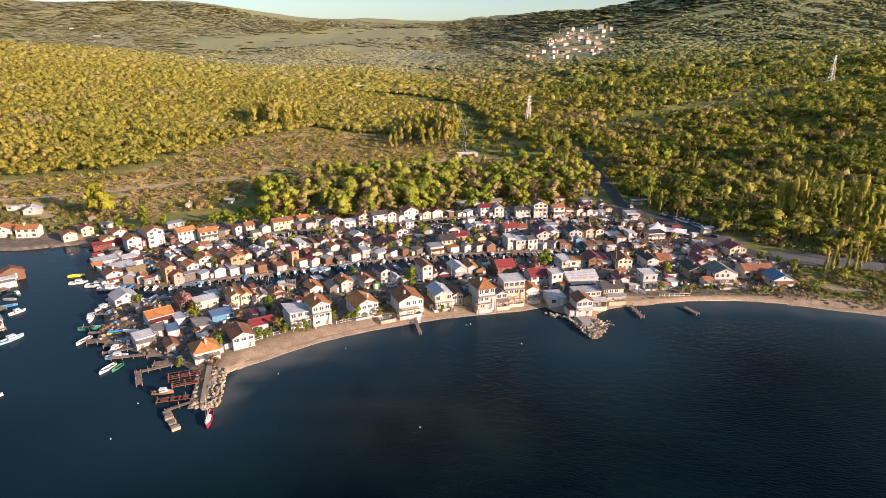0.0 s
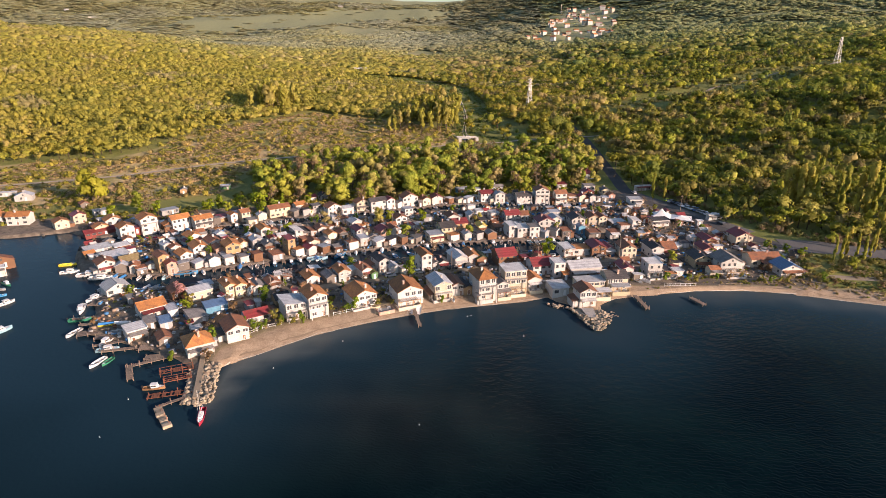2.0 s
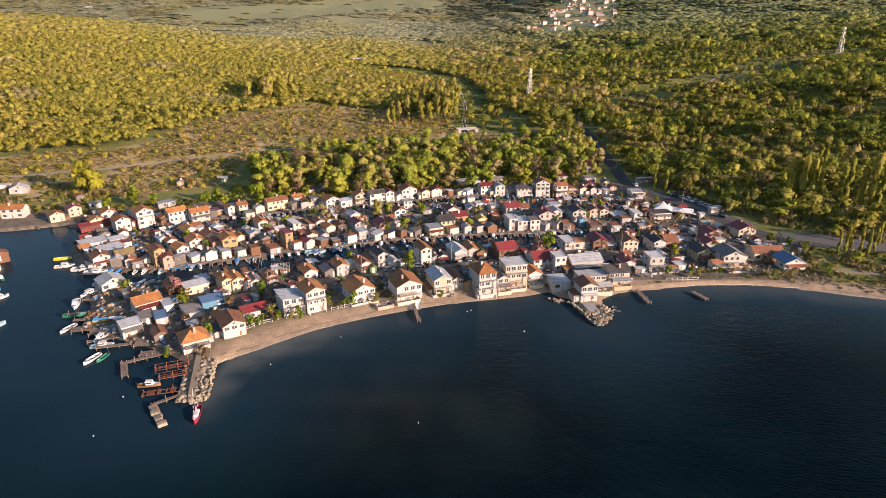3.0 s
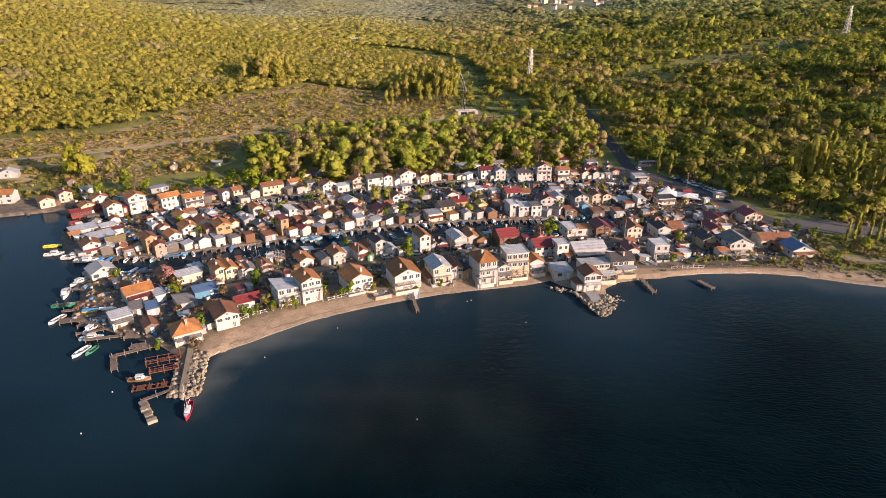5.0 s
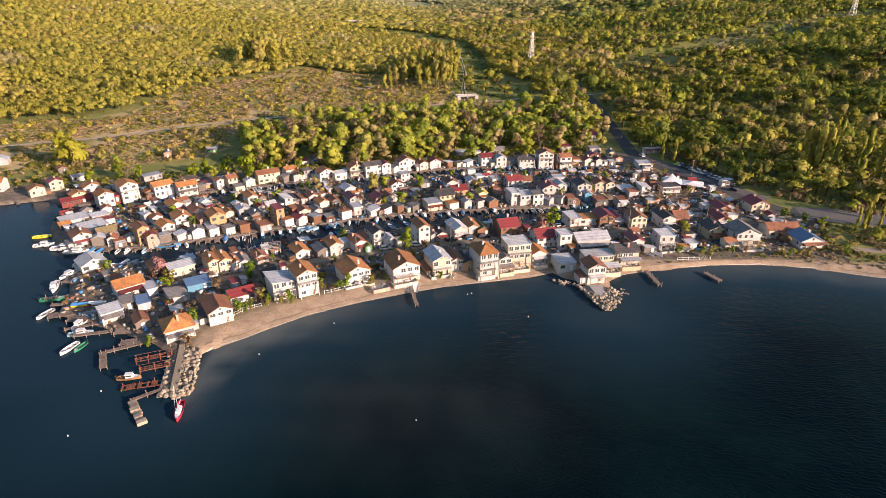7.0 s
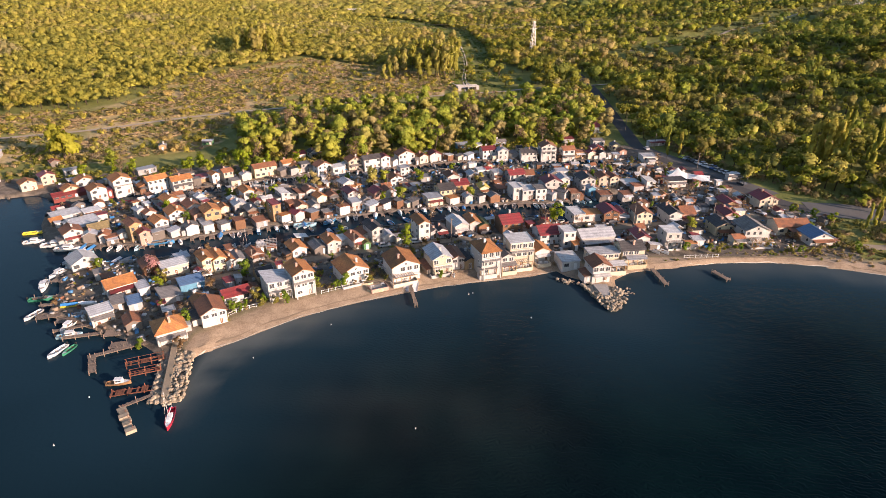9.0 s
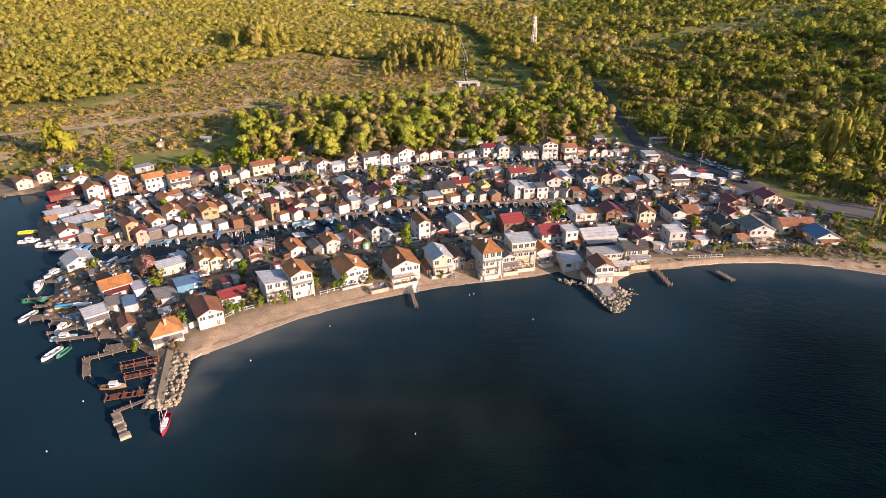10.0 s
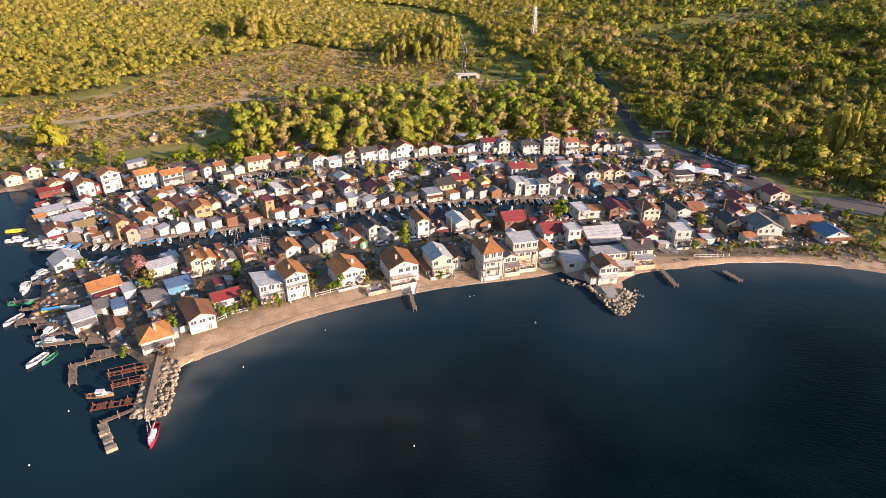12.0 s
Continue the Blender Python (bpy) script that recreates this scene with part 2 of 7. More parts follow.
def axis(lo, hi, step, start, end, grow):
    mid = list(np.arange(lo, hi + 0.1, step))
    up, s = [], step
    while (up[-1] if up else hi) < end:
        s *= grow
        up.append((up[-1] if up else mid[-1]) + s)
    down, s = [], step
    while (down[-1] if down else lo) > start:
        s *= grow
        down.append((down[-1] if down else lo) - s)
    return np.array(down[::-1] + mid + up)


def sheet(name, xs, ys, zf, mat):
    gx, gy = np.meshgrid(xs, ys)
    z = zf(gx, gy)
    nx, ny = len(xs), len(ys)
    me = bpy.data.meshes.new(name)
    co = np.stack([gx, gy, z], -1).reshape(-1, 3)
    i = (np.arange(ny - 1)[:, None] * nx + np.arange(nx - 1)[None]).ravel()
    quads = np.stack([i, i + 1, i + nx + 1, i + nx], -1)
    me.vertices.add(len(co))
    me.vertices.foreach_set("co", co.ravel())
    me.loops.add(quads.size)
    me.loops.foreach_set("vertex_index", quads.ravel().astype(np.int32))
    me.polygons.add(len(quads))
    me.polygons.foreach_set("loop_start", np.arange(0, quads.size, 4, dtype=np.int32))
    me.update(calc_edges=True)
    me.polygons.foreach_set("use_smooth", np.ones(len(quads), bool))
    me.materials.append(mat)
    return new(name, me), gx, gy, z


def put_attr(me, name, rgb):
    a = me.attributes.new(name, "FLOAT_COLOR", "POINT")
    v = np.ones((len(me.vertices), 4), np.float32)
    v[:, :3] = rgb
    a.data.foreach_set("color", v.ravel())


# zones of the ground
MARSH = scaled((-300, 260), (-216, 262), (-164, 280), (-100, 292), (-92, 262), (-108, 245), (-140, 240), (-165, 262), (-300, 240))
MEADOW = scaled((-168, 412), (-107, 490), (-42, 464), (4, 436), (12, 384), (-63, 340), (-96, 318), (-104, 258), (-150, 236), (-230, 262), (-430, 215), (-430, 245), (-243, 309), (-182, 338))
PLAZA = scaled((78, 252), (86, 268), (116, 215), (132, 190), (126, 178), (108, 176), (98, 205), (84, 232))


def fields_at(x, y):
    """Ploughed and green fields in the far valley."""
    p, q = x / K, y / K
    green = np.exp(-((p + 700) / 420) ** 2 - ((q - 2500) / 420) ** 2) + np.exp(-((p + 560) / 130) ** 2 - ((q - 1480) / 130) ** 2) + np.exp(-((p + 250) / 330) ** 2 - ((q - 3100) / 300) ** 2)
    brown = np.exp(-((p + 45) / 70) ** 2 - ((q - 1180) / 110) ** 2) + np.exp(-((p + 300) / 240) ** 2 - ((q - 2050) / 150) ** 2)
    return green, brown


m_, nt_, b_ = base_mat("ground_soil", 0.95, 0, 0.2)
zone = nt_.nodes.new("ShaderNodeVertexColor")
zone.layer_name = "zone"
sep = nt_.nodes.new("ShaderNodeSeparateColor")
links(nt_, (zone.outputs[0], sep.inputs[0]))
n1_, n2_, n3_ = noise_tex(nt_, 0.05, 6), noise_tex(nt_, 0.45, 6), noise_tex(nt_, 3.0, 4)
grass = ramp(nt_, (0.125, 0.145, 0.032), (0.26, 0.245, 0.075), 0.35, 0.7)
reed = ramp(nt_, (0.40, 0.29, 0.13), (0.60, 0.45, 0.24), 0.3, 0.7)
sand = ramp(nt_, (0.28, 0.205, 0.135), (0.43, 0.325, 0.22), 0.3, 0.7)
dirt = ramp(nt_, (0.095, 0.08, 0.062), (0.26, 0.21, 0.155), 0.3, 0.7)
for r, n in ((grass, n1_), (reed, n2_), (sand, n2_), (dirt, n2_)):
    links(nt_, (n.outputs[0], r.inputs[0]))
c_ = mixc(nt_, "MIX", sep.outputs[0], grass.outputs[0], reed.outputs[0])
# distance haze painted into the far ground as a paler green-grey base colour
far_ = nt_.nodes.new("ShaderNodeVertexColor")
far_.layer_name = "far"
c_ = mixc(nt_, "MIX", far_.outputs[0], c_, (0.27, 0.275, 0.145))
c_ = mixc(nt_, "MIX", sep.outputs[1], c_, sand.outputs[0])
c_ = mixc(nt_, "MIX", sep.outputs[2], c_, dirt.outputs[0])
fine_ = ramp(nt_, (0.7,) * 3, (1.2,) * 3, 0.3, 0.7)
links(nt_, (n3_.outputs[0], fine_.inputs[0]))
c_ = mixc(nt_, "MULTIPLY", 0.8, c_, fine_.outputs[0])
links(nt_, (c_, b_.inputs["Base Color"]))
bump(nt_, b_, n3_.outputs[0], 0.6, 0.15)
M_GROUND = m_

XS = axis(-185, 165, 1.5, -4800, 4800, 1.075)
YS = axis(100, 300, 1.5, -2600, 4900, 1.06)
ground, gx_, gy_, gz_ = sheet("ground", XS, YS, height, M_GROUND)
tagged(ground, "sandy beach, village earth, reed marsh and wooded hills as one ground", "ground", kind="structure")
sd_ = shore_dist(gx_, gy_)
green_, brown_ = fields_at(gx_, gy_)
soft_ = lumps(gx_, gy_, 30, 8) * 5
meadow_ = np.where(inside(gx_ + soft_, gy_ + soft_, MEADOW), 1.0, 0.0) + np.clip(brown_ * 1.3 - 0.3, 0, 1)
meadow_ = np.clip(meadow_ * (0.55 + 0.6 * lumps(gx_, gy_, 60, 9)) , 0, 1)
beach_ = smooth(11, 7, sd_ + soft_ * 0.3) * (gy_ < 178) * (gx_ > -62) * (dist_poly(gx_, gy_, CANAL_1) > 14)
vill_ = np.where(inside(gx_, gy_, scaled((-60, 90), (116, 147), (120, 180), (110, 213), (84, 268), (20, 262), (-60, 244), (-150, 222), (-215, 212), (-215, 190), (-100, 110))), 1.0, 0.0) * (1 - beach_)
# how much painted haze the ground colour takes, growing with distance
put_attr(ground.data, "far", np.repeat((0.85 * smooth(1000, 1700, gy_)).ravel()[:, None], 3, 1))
put_attr(ground.data, "zone", np.stack([meadow_.ravel(), beach_.ravel(), vill_.ravel()], -1))

# water
m_, nt_, b_ = base_mat("sea_water", 0.07, 0, 0.055)
b_.inputs["IOR"].default_value = 1.33
dep = nt_.nodes.new("ShaderNodeVertexColor")
dep.layer_name = "depth"
sepw = nt_.nodes.new("ShaderNodeSeparateColor")
links(nt_, (dep.outputs[0], sepw.inputs[0]))
nw = noise_tex(nt_, 0.03, 4)
deepc = ramp(nt_, (0.0006, 0.0045, 0.0065), (0.0024, 0.0115, 0.0125), 0.4, 0.7)
links(nt_, (nw.outputs[0], deepc.inputs[0]))
near_c = mixc(nt_, "MIX", sepw.outputs[2], deepc.outputs[0], (0.010, 0.028, 0.041))
links(nt_, (mixc(nt_, "MIX", sepw.outputs[0], near_c, (0.16, 0.17, 0.15)), b_.inputs["Base Color"]))
wav = nt_.nodes.new("ShaderNodeTexWave")
wav.inputs["Scale"].default_value, wav.inputs["Distortion"].default_value, wav.inputs["Detail"].default_value, wav.inputs["Detail Scale"].default_value = 0.33, 12.0, 5.0, 1.3
mp = nt_.nodes.new("ShaderNodeMapping")
tcw = nt_.nodes.new("ShaderNodeTexCoord")
mp.inputs["Rotation"].default_value = (0, 0, radians(100))
links(nt_, (tcw.outputs["Object"], mp.inputs["Vector"]), (mp.outputs[0], wav.inputs["Vector"]))
nf = noise_tex(nt_, 0.9, 4)
addw = nt_.nodes.new("ShaderNodeMath")
mulw = nt_.nodes.new("ShaderNodeMath")
mulw.operation = "MULTIPLY"
links(nt_, (wav.outputs["Fac"], mulw.inputs[0]), (sepw.outputs[1], mulw.inputs[1]), (mulw.outputs[0], addw.inputs[0]), (nf.outputs[0], addw.inputs[1]))
bump(nt_, b_, addw.outputs[0], 0.34, 0.2)
M_WATER = m_
water, wx_, wy_, wz_ = sheet("water", axis(-185, 165, 2.6, -4800, 4800, 1.12), axis(70, 300, 2.6, -2600, 300, 1.12), lambda x, y: 0 * x, M_WATER)
tagged(water, "dark blue-green bay and lagoon water, lightly rippled", "water", kind="structure")
wd_ = shore_dist(wx_, wy_)
shallow_ = smooth(-24, 0, wd_ + 2.5 * lumps(wx_, wy_, 22, 41)) ** 1.5 * smooth(-48, -20, wx_) * (0.2 + 0.5 * smooth(-5, -35, wx_)) * (wy_ < 178) * 0.35
open_ = 0.9 * smooth(-4, -24, wd_) * smooth(-70, 30, wx_ - 0.2 * (wy_ - 100))
shallow_ = shallow_ + 0.6 * smooth(-12, -1, wd_ + 2 * lumps(wx_, wy_, 16, 44)) * np.exp(-((wx_ + 47) / 17) ** 2) * (wx_ > -56) * (wy_ < 150)
shallow_ = shallow_ + 0.22 * smooth(-13, -1, wd_ + 2 * lumps(wx_, wy_, 18, 45)) * smooth(60, 95, wx_) * (wy_ < 178)
shallow_ = shallow_ + 0.06 * np.exp(-((wx_ + 6) / 34) ** 2 - ((wy_ - 108) / 20) ** 2) * (1 + 0.5 * lumps(wx_, wy_, 24, 43))
near_ = np.clip(smooth(-50, -2, wd_) + 0.55 * smooth(-50, -120, wx_ + 0.3 * (wy_ - 120)), 0, 1)
put_attr(water.data, "depth", np.stack([shallow_.ravel(), open_.ravel(), near_.ravel()], -1))
# ---------------------------------------------------------------- building blocks
def part(name, bm, material, parent=None, label=""):
    me = bpy.data.meshes.new(name)
    bm.to_mesh(me)
    bm.free()
    me.materials.append(material)
    ob = new(name, me)
    ob.parent = parent
    return tagged(ob, label)


def shared(name, me, parent, place=None):
    ob = new(name, me)
    ob.parent = parent
    if place is not None:
        ob.matrix_basis = place
    return ob


def thing(name, x, y, z, rz=0, label="", category="", group="", kind=""):
    e = new(name)
    e.matrix_basis = pose(x, y, z, 0, 0, rz)
    return tagged(e, label, category, group, kind)


def box(bm, x0, x1, y0, y1, z0, z1):
    v = [bm.verts.new((x, y, z)) for z in (z0, z1) for y in (y0, y1) for x in (x0, x1)]
    for f in ((0, 2, 3, 1), (4, 5, 7, 6), (0, 1, 5, 4), (1, 3, 7, 5), (3, 2, 6, 7), (2, 0, 4, 6)):
        bm.faces.new([v[i] for i in f])
    return v


def beam(bm, a, b, r=0.06, sides=4):
    a, b = Vector(a), Vector(b)
    d = (b - a).normalized()
    u = d.cross(Vector((0, 0, 1)) if abs(d.z) < 0.9 else Vector((1, 0, 0))).normalized()
    w = d.cross(u)
    rings = [[bm.verts.new(p + (u * math.cos(t) + w * math.sin(t)) * r) for t in [6.2832 * (i + 0.5) / sides for i in range(sides)]] for p in (a, b)]
    for i in range(sides):
        j = (i + 1) % sides
        bm.faces.new((rings[0][i], rings[0][j], rings[1][j], rings[1][i]))
    bm.faces.new(rings[0][::-1])
    bm.faces.new(rings[1])


def slab(bm, corners, t):
    """A plate of thickness t below four corners."""
    top = [bm.verts.new(c) for c in corners]
    low = [bm.verts.new((c[0], c[1], c[2] - t)) for c in corners]
    bm.faces.new(top)
    bm.faces.new(low[::-1])
    n = len(top)
    for i in range(n):
        bm.faces.new((top[i], low[i], low[(i + 1) % n], top[(i + 1) % n]))


PANES = {}


def opening(parent, w, h, place, kind="window"):
    """A window or door: a frame proud of the wall, with a pane or leaf of its own set back in it."""
    key = (round(w, 1), round(h, 1), kind)
    if key not in PANES:
        w, h = key[:2]
        bm = bmesh.new()
        for x0, x1, z0, z1 in ((-w / 2, -w / 2 + 0.09, 0, h), (w / 2 - 0.09, w / 2, 0, h), (-w / 2 + 0.09, w / 2 - 0.09, 0, 0.09), (-w / 2 + 0.09, w / 2 - 0.09, h - 0.09, h), (-0.03, 0.03, 0.09, h - 0.09)):
            box(bm, x0, x1, -0.09, 0.02, z0, z1)
        fr = bpy.data.meshes.new(kind)
        bm.to_mesh(fr), bm.free()
        fr.materials.append(M_FRAME)
        bm = bmesh.new()
        box(bm, -w / 2 + 0.085, w / 2 - 0.085, -0.04, 0.0, 0.085, h - 0.085)
        pn = bpy.data.meshes.new("pane")
        bm.to_mesh(pn), bm.free()
        pn.materials.append(M_GLASS if kind == "window" else WALL["B"])
        if kind == "door":
            bm = bmesh.new()
            bm.from_mesh(fr)
            box(bm, -w / 2 + 0.09, w / 2 - 0.09, -0.035, 0.0, 0.09, h - 0.09)
            bm.to_mesh(fr), bm.free()
        bm = bmesh.new()
        box(bm, -w / 2, w / 2, -0.08, 0.01, 0, h)
        f = min(bm.faces, key=lambda q: q.calc_center_median().y)
        bmesh.ops.inset_region(bm, faces=[f], thickness=0.1)
        f.material_index = 1
        bmesh.ops.translate(bm, verts=f.verts, vec=(0, 0.05, 0))
        both = bpy.data.meshes.new(kind)
        bm.to_mesh(both), bm.free()
        both.materials.append(M_FRAME), both.materials.append(M_GLASS)
        PANES[key] = (fr, pn, both)
    fr, pn, both = PANES[key]
    top = parent
    while top.parent:
        top = top.parent
    if kind == "window" and (top.matrix_basis.translation.y > 186 or parent.data):
        return shared(kind, both, parent, place)
    f = shared(kind, fr, parent, place)
    if kind == "window" or not parent.data:
        shared("pane" if kind == "window" else "leaf", pn, f)
    return f


rng = random.Random(7)
HOUSES = []


def house(x, y, w, d, h, rz, ridge, roof, wall, base=None, shed=False):
    """A fishing hut or house; x, y: its middle; ridge: y gable to the front, x eaves to the front, h hipped, m lean-to, f flat."""
    if not shed:                             # shallow plots: the front stays, the back comes forward
        x, y, d = x + 0.065 * d * math.sin(radians(rz)), y - 0.065 * d * math.cos(radians(rz)), 0.87 * d
    z = base if base is not None else max(gz(x, y), 0.95)
    HOUSES.append((x, y, max(w, d)))
    big = h > 5
    small = h <= 2.65
    e = thing("house" if not small else "hut", x, y, z, rz,
              ("%s %s with a %s roof" % (WALLWORD[wall], "yard shed" if shed else "three-storey house" if h > 6.2 else "two-storey house" if h > 4.0 else "fishing hut", WORD[roof])),
              "shed" if shed else "hut" if small else "house", "yard sheds" if shed else "houses of the fishing village")
    a, b = w / 2, d / 2
    span = {"y": a, "x": b, "h": min(a, b), "m": 0, "f": 0}[ridge]
    rise = span * (0.45 if ridge != "h" else 0.6)
    bm = bmesh.new()
    low = -1.4
    pts = [(-a, -b), (a, -b), (a, b), (-a, b)]
    tops = [h] * 4
    if ridge == "m":
        rise = 0.16 * w
        tops = [h, h - rise, h - rise, h]
    lo = [bm.verts.new((p[0], p[1], low)) for p in pts]
    hi = [bm.verts.new((p[0], p[1], t)) for p, t in zip(pts, tops)]
    ext = {0: None, 1: None, 2: None, 3: None}
    if ridge == "y":
        ext[0], ext[2] = bm.verts.new((0, -b, h + rise)), bm.verts.new((0, b, h + rise))
    if ridge == "x":
        ext[1], ext[3] = bm.verts.new((a, 0, h + rise)), bm.verts.new((-a, 0, h + rise))
    for i in range(4):
        j = (i + 1) % 4
        loop = [lo[i], lo[j], hi[j]] + ([ext[i]] if ext[i] else []) + [hi[i]]
        bm.faces.new(loop)
    bm.faces.new(lo[::-1])
    if small:                                # a hut's walls are the thing itself
        me = bpy.data.meshes.new("hut")
        bm.to_mesh(me), bm.free()
        me.materials.append(WALL[wall])
        tags = {k: e[k] for k in ("label", "category", "group")}
        bpy.data.objects.remove(e)
        e = tagged(new("shed" if shed else "hut", me), **tags)
        e.matrix_basis = pose(x, y, z, 0, 0, rz)
    else:
        part("wall", bm, WALL[wall], e)
    # roof
    o, t = (0.4 if h > 2.6 else 0.28), 0.14
    bm = bmesh.new()
    k = rise / span if span else 0
    if ridge in ("y", "x"):
        for s in (-1, 1):
            c = [(s * (a + o), -b - o), (s * (a + o), b + o), (0, b + o), (0, -b - o)] if ridge == "y" else [(-a - o, s * (b + o)), (a + o, s * (b + o)), (a + o, 0), (-a - o, 0)]
            zz = [h - o * k + t, h - o * k + t, h + rise + t, h + rise + t]
            cs = [(p[0], p[1], q) for p, q in zip(c, zz)]
            slab(bm, cs if (s > 0) == (ridge == "y") else cs[::-1], t)
        cap = (0, -b - o, h + rise + t), (0, b + o, h + rise + t)
        if ridge == "x":
            cap = (-a - o, 0, h + rise + t), (a + o, 0, h + rise + t)
        beam(bm, *cap, 0.12, 5)
    elif ridge == "h":
        r = max(a, b) - min(a, b)
        p1, p2 = ((-r, 0), (r, 0)) if a > b else ((0, -r), (0, r))
        A, Bq = [(p[0], p[1], h + rise + t) for p in (p1, p2)]
        c = [(sx * (a + o), sy * (b + o), h - o * k + t) for sx, sy in ((-1, -1), (1, -1), (1, 1), (-1, 1))]
        if a > b:
            faces = [[c[0], c[1], Bq, A], [c[1], c[2], Bq], [c[2], c[3], A, Bq], [c[3], c[0], A]]
        else:
            faces = [[c[0], c[1], A], [c[1], c[2], Bq, A], [c[2], c[3], Bq], [c[3], c[0], A, Bq]]
        for f in faces:
            slab(bm, f, t)
        for q in c[:2]:
            beam(bm, q, A, 0.1, 5)
    elif ridge == "m":
        m = rise / w
        slab(bm, [(-a - o, -b - o, h + o * m + t), (a + o, -b - o, h - rise - o * m + t), (a + o, b + o, h - rise - o * m + t), (-a - o, b + o, h + o * m + t)], t)
    else:
        slab(bm, [(-a - 0.2, -b - 0.25, h + 0.10), (a + 0.2, -b - 0.25, h + 0.10), (a + 0.2, b + 0.2, h + 0.24), (-a - 0.2, b + 0.2, h + 0.24)], 0.12)
        for x0, x1, y0, y1 in ((-a - 0.2, -a - 0.1, -b - 0.2, b + 0.2), (a + 0.1, a + 0.2, -b - 0.2, b + 0.2)):
            box(bm, x0, x1, y0, y1, h + 0.1, h + 0.34)
    part("roof", bm, ROOF[roof], e)
    # openings
    floors = max(1, round((h + 0.2) / 2.5))
    fh = h / floors
    for i in range(floors):
        n = max(1, int(w / 1.9))
        glazed = y < 182 and h > 3.3 and not shed and (i > 0 or floors == 1)     # the beach houses have wide veranda windows
        ww = 1.5 if glazed or (w > 5 and rng.random() < 0.4) else 0.9
        if ww > 1:
            n = max(1, int(w / (1.75 if glazed else 2.3)))
        for j in range(n):
            px_ = -a + w * (j + 0.5) / n
            if i == 0 and j == n // 2:
                opening(e, 0.9, min(1.95, fh - 0.2), pose(px_, -b, 0.05), "door")
            elif rng.random() < (0.35 if small else 0.9):
                opening(e, ww, min(1.5 if glazed else 1.1, fh * (0.58 if glazed else 0.48)), pose(px_, -b, i * fh + fh * (0.3 if glazed else 0.36)))
        for s in ((-1,) if x > 25 else (1,) if x < -75 else (-1, 1)) if h > 2.65 else ():
            n = max(1, int(d / 3.4))
            for j in range(n):
                if rng.random() < 0.75:
                    top = fh if ridge != "m" else fh * 0.8
                    opening(e, 0.9, min(1.0, top * 0.45), pose(s * a, -b + d * (j + 0.5) / n, i * fh + top * 0.36, 0, 0, 90 * s))
    if ridge == "y" and rise > 1.2:
        opening(e, 0.7, 0.8, pose(0, -b, h + rise * 0.12))
    if not big and h > 2.1 and w > 3.0 and rng.random() < 0.33:
        pd = rng.uniform(1.3, 2.2)
        pt = min(h, 2.5) * 0.97
        bm = bmesh.new()
        slab(bm, [(-a * 0.92, -b - pd, pt - 0.35), (a * 0.92, -b - pd, pt - 0.35), (a * 0.92, -b - 0.003, pt), (-a * 0.92, -b - 0.003, pt)], 0.08)
        porch = part("porch_roof", bm, ROOF[rng.choice("GLDWR")], e)
        for s in (-1, 1):
            bm = bmesh.new()
            box(bm, s * a * 0.86 - 0.06, s * a * 0.86 + 0.06, -b - pd + 0.08, -b - pd + 0.2, -0.9, pt - 0.42)
            part("post", bm, M_TIMBER, porch)
    if big and w > 4.5:
        zb = h / floors * (floors - 1)
        bm = bmesh.new()
        box(bm, -a * 0.95, a * 0.95, -b - 1.3, -b - 0.003, zb - 0.16, zb)
        bal = part("balcony", bm, M_CONC, e)
        bm = bmesh.new()
        n = max(3, int(w / 0.8))
        for i in range(n + 1):
            xx = -a * 0.95 + 0.05 + (a * 1.9 - 0.1) * i / n
            box(bm, xx - 0.02, xx + 0.02, -b - 1.27, -b - 1.23, zb, zb + 0.9)
        box(bm, -a * 0.95, a * 0.95, -b - 1.29, -b - 1.21, zb + 0.9, zb + 0.97)
        part("railing", bm, M_FRAME, bal)
        for s in (-1, 1):
            bm = bmesh.new()
            box(bm, s * a * 0.9 - 0.12, s * a * 0.9 + 0.12, -b - 1.28, -b - 1.04, -1.2, zb - 0.16)
            part("post", bm, WALL[wall], e)
    if not small and y < 290 and rng.random() < 0.5:
        s = rng.choice((-1, 1))
        aw, ad, ah = rng.uniform(1.4, 2.4), d * rng.uniform(0.45, 0.85), rng.uniform(1.8, 2.3)
        y0 = rng.uniform(-b, b - ad)
        bm = bmesh.new()
        x0, x1 = sorted((s * (a + 0.003), s * (a + aw)))
        box(bm, x0, x1, y0, y0 + ad, -1.2, ah - 0.35)
        ann = part("annex", bm, WALL[rng.choice("GDBWC")], e, "lean-to annex of boards and sheets")
        bm = bmesh.new()
        c = [(s * (a + 0.004), y0 - 0.2, ah + 0.1), (s * (a + aw + 0.25), y0 - 0.2, ah - 0.36), (s * (a + aw + 0.25), y0 + ad + 0.2, ah - 0.36), (s * (a + 0.004), y0 + ad + 0.2, ah + 0.1)]
        slab(bm, c if s > 0 else c[::-1], 0.08)
        part("annex_roof", bm, ROOF[rng.choice("GLDDKWR")], ann)
    if ridge in "yxh" and h > 2.5 and rng.random() < 0.7:
        bm = bmesh.new()
        cx, cy = rng.uniform(-0.35, 0.35) * a, rng.uniform(-0.5, 0.5) * b
        box(bm, cx - 0.28, cx + 0.28, cy - 0.28, cy + 0.28, h + rise * 0.2, h + rise + 0.75)
        box(bm, cx - 0.36, cx + 0.36, cy - 0.36, cy + 0.36, h + rise + 0.75, h + rise + 0.87)
        part("chimney", bm, WALL[rng.choice("WPP")], e)
    return e


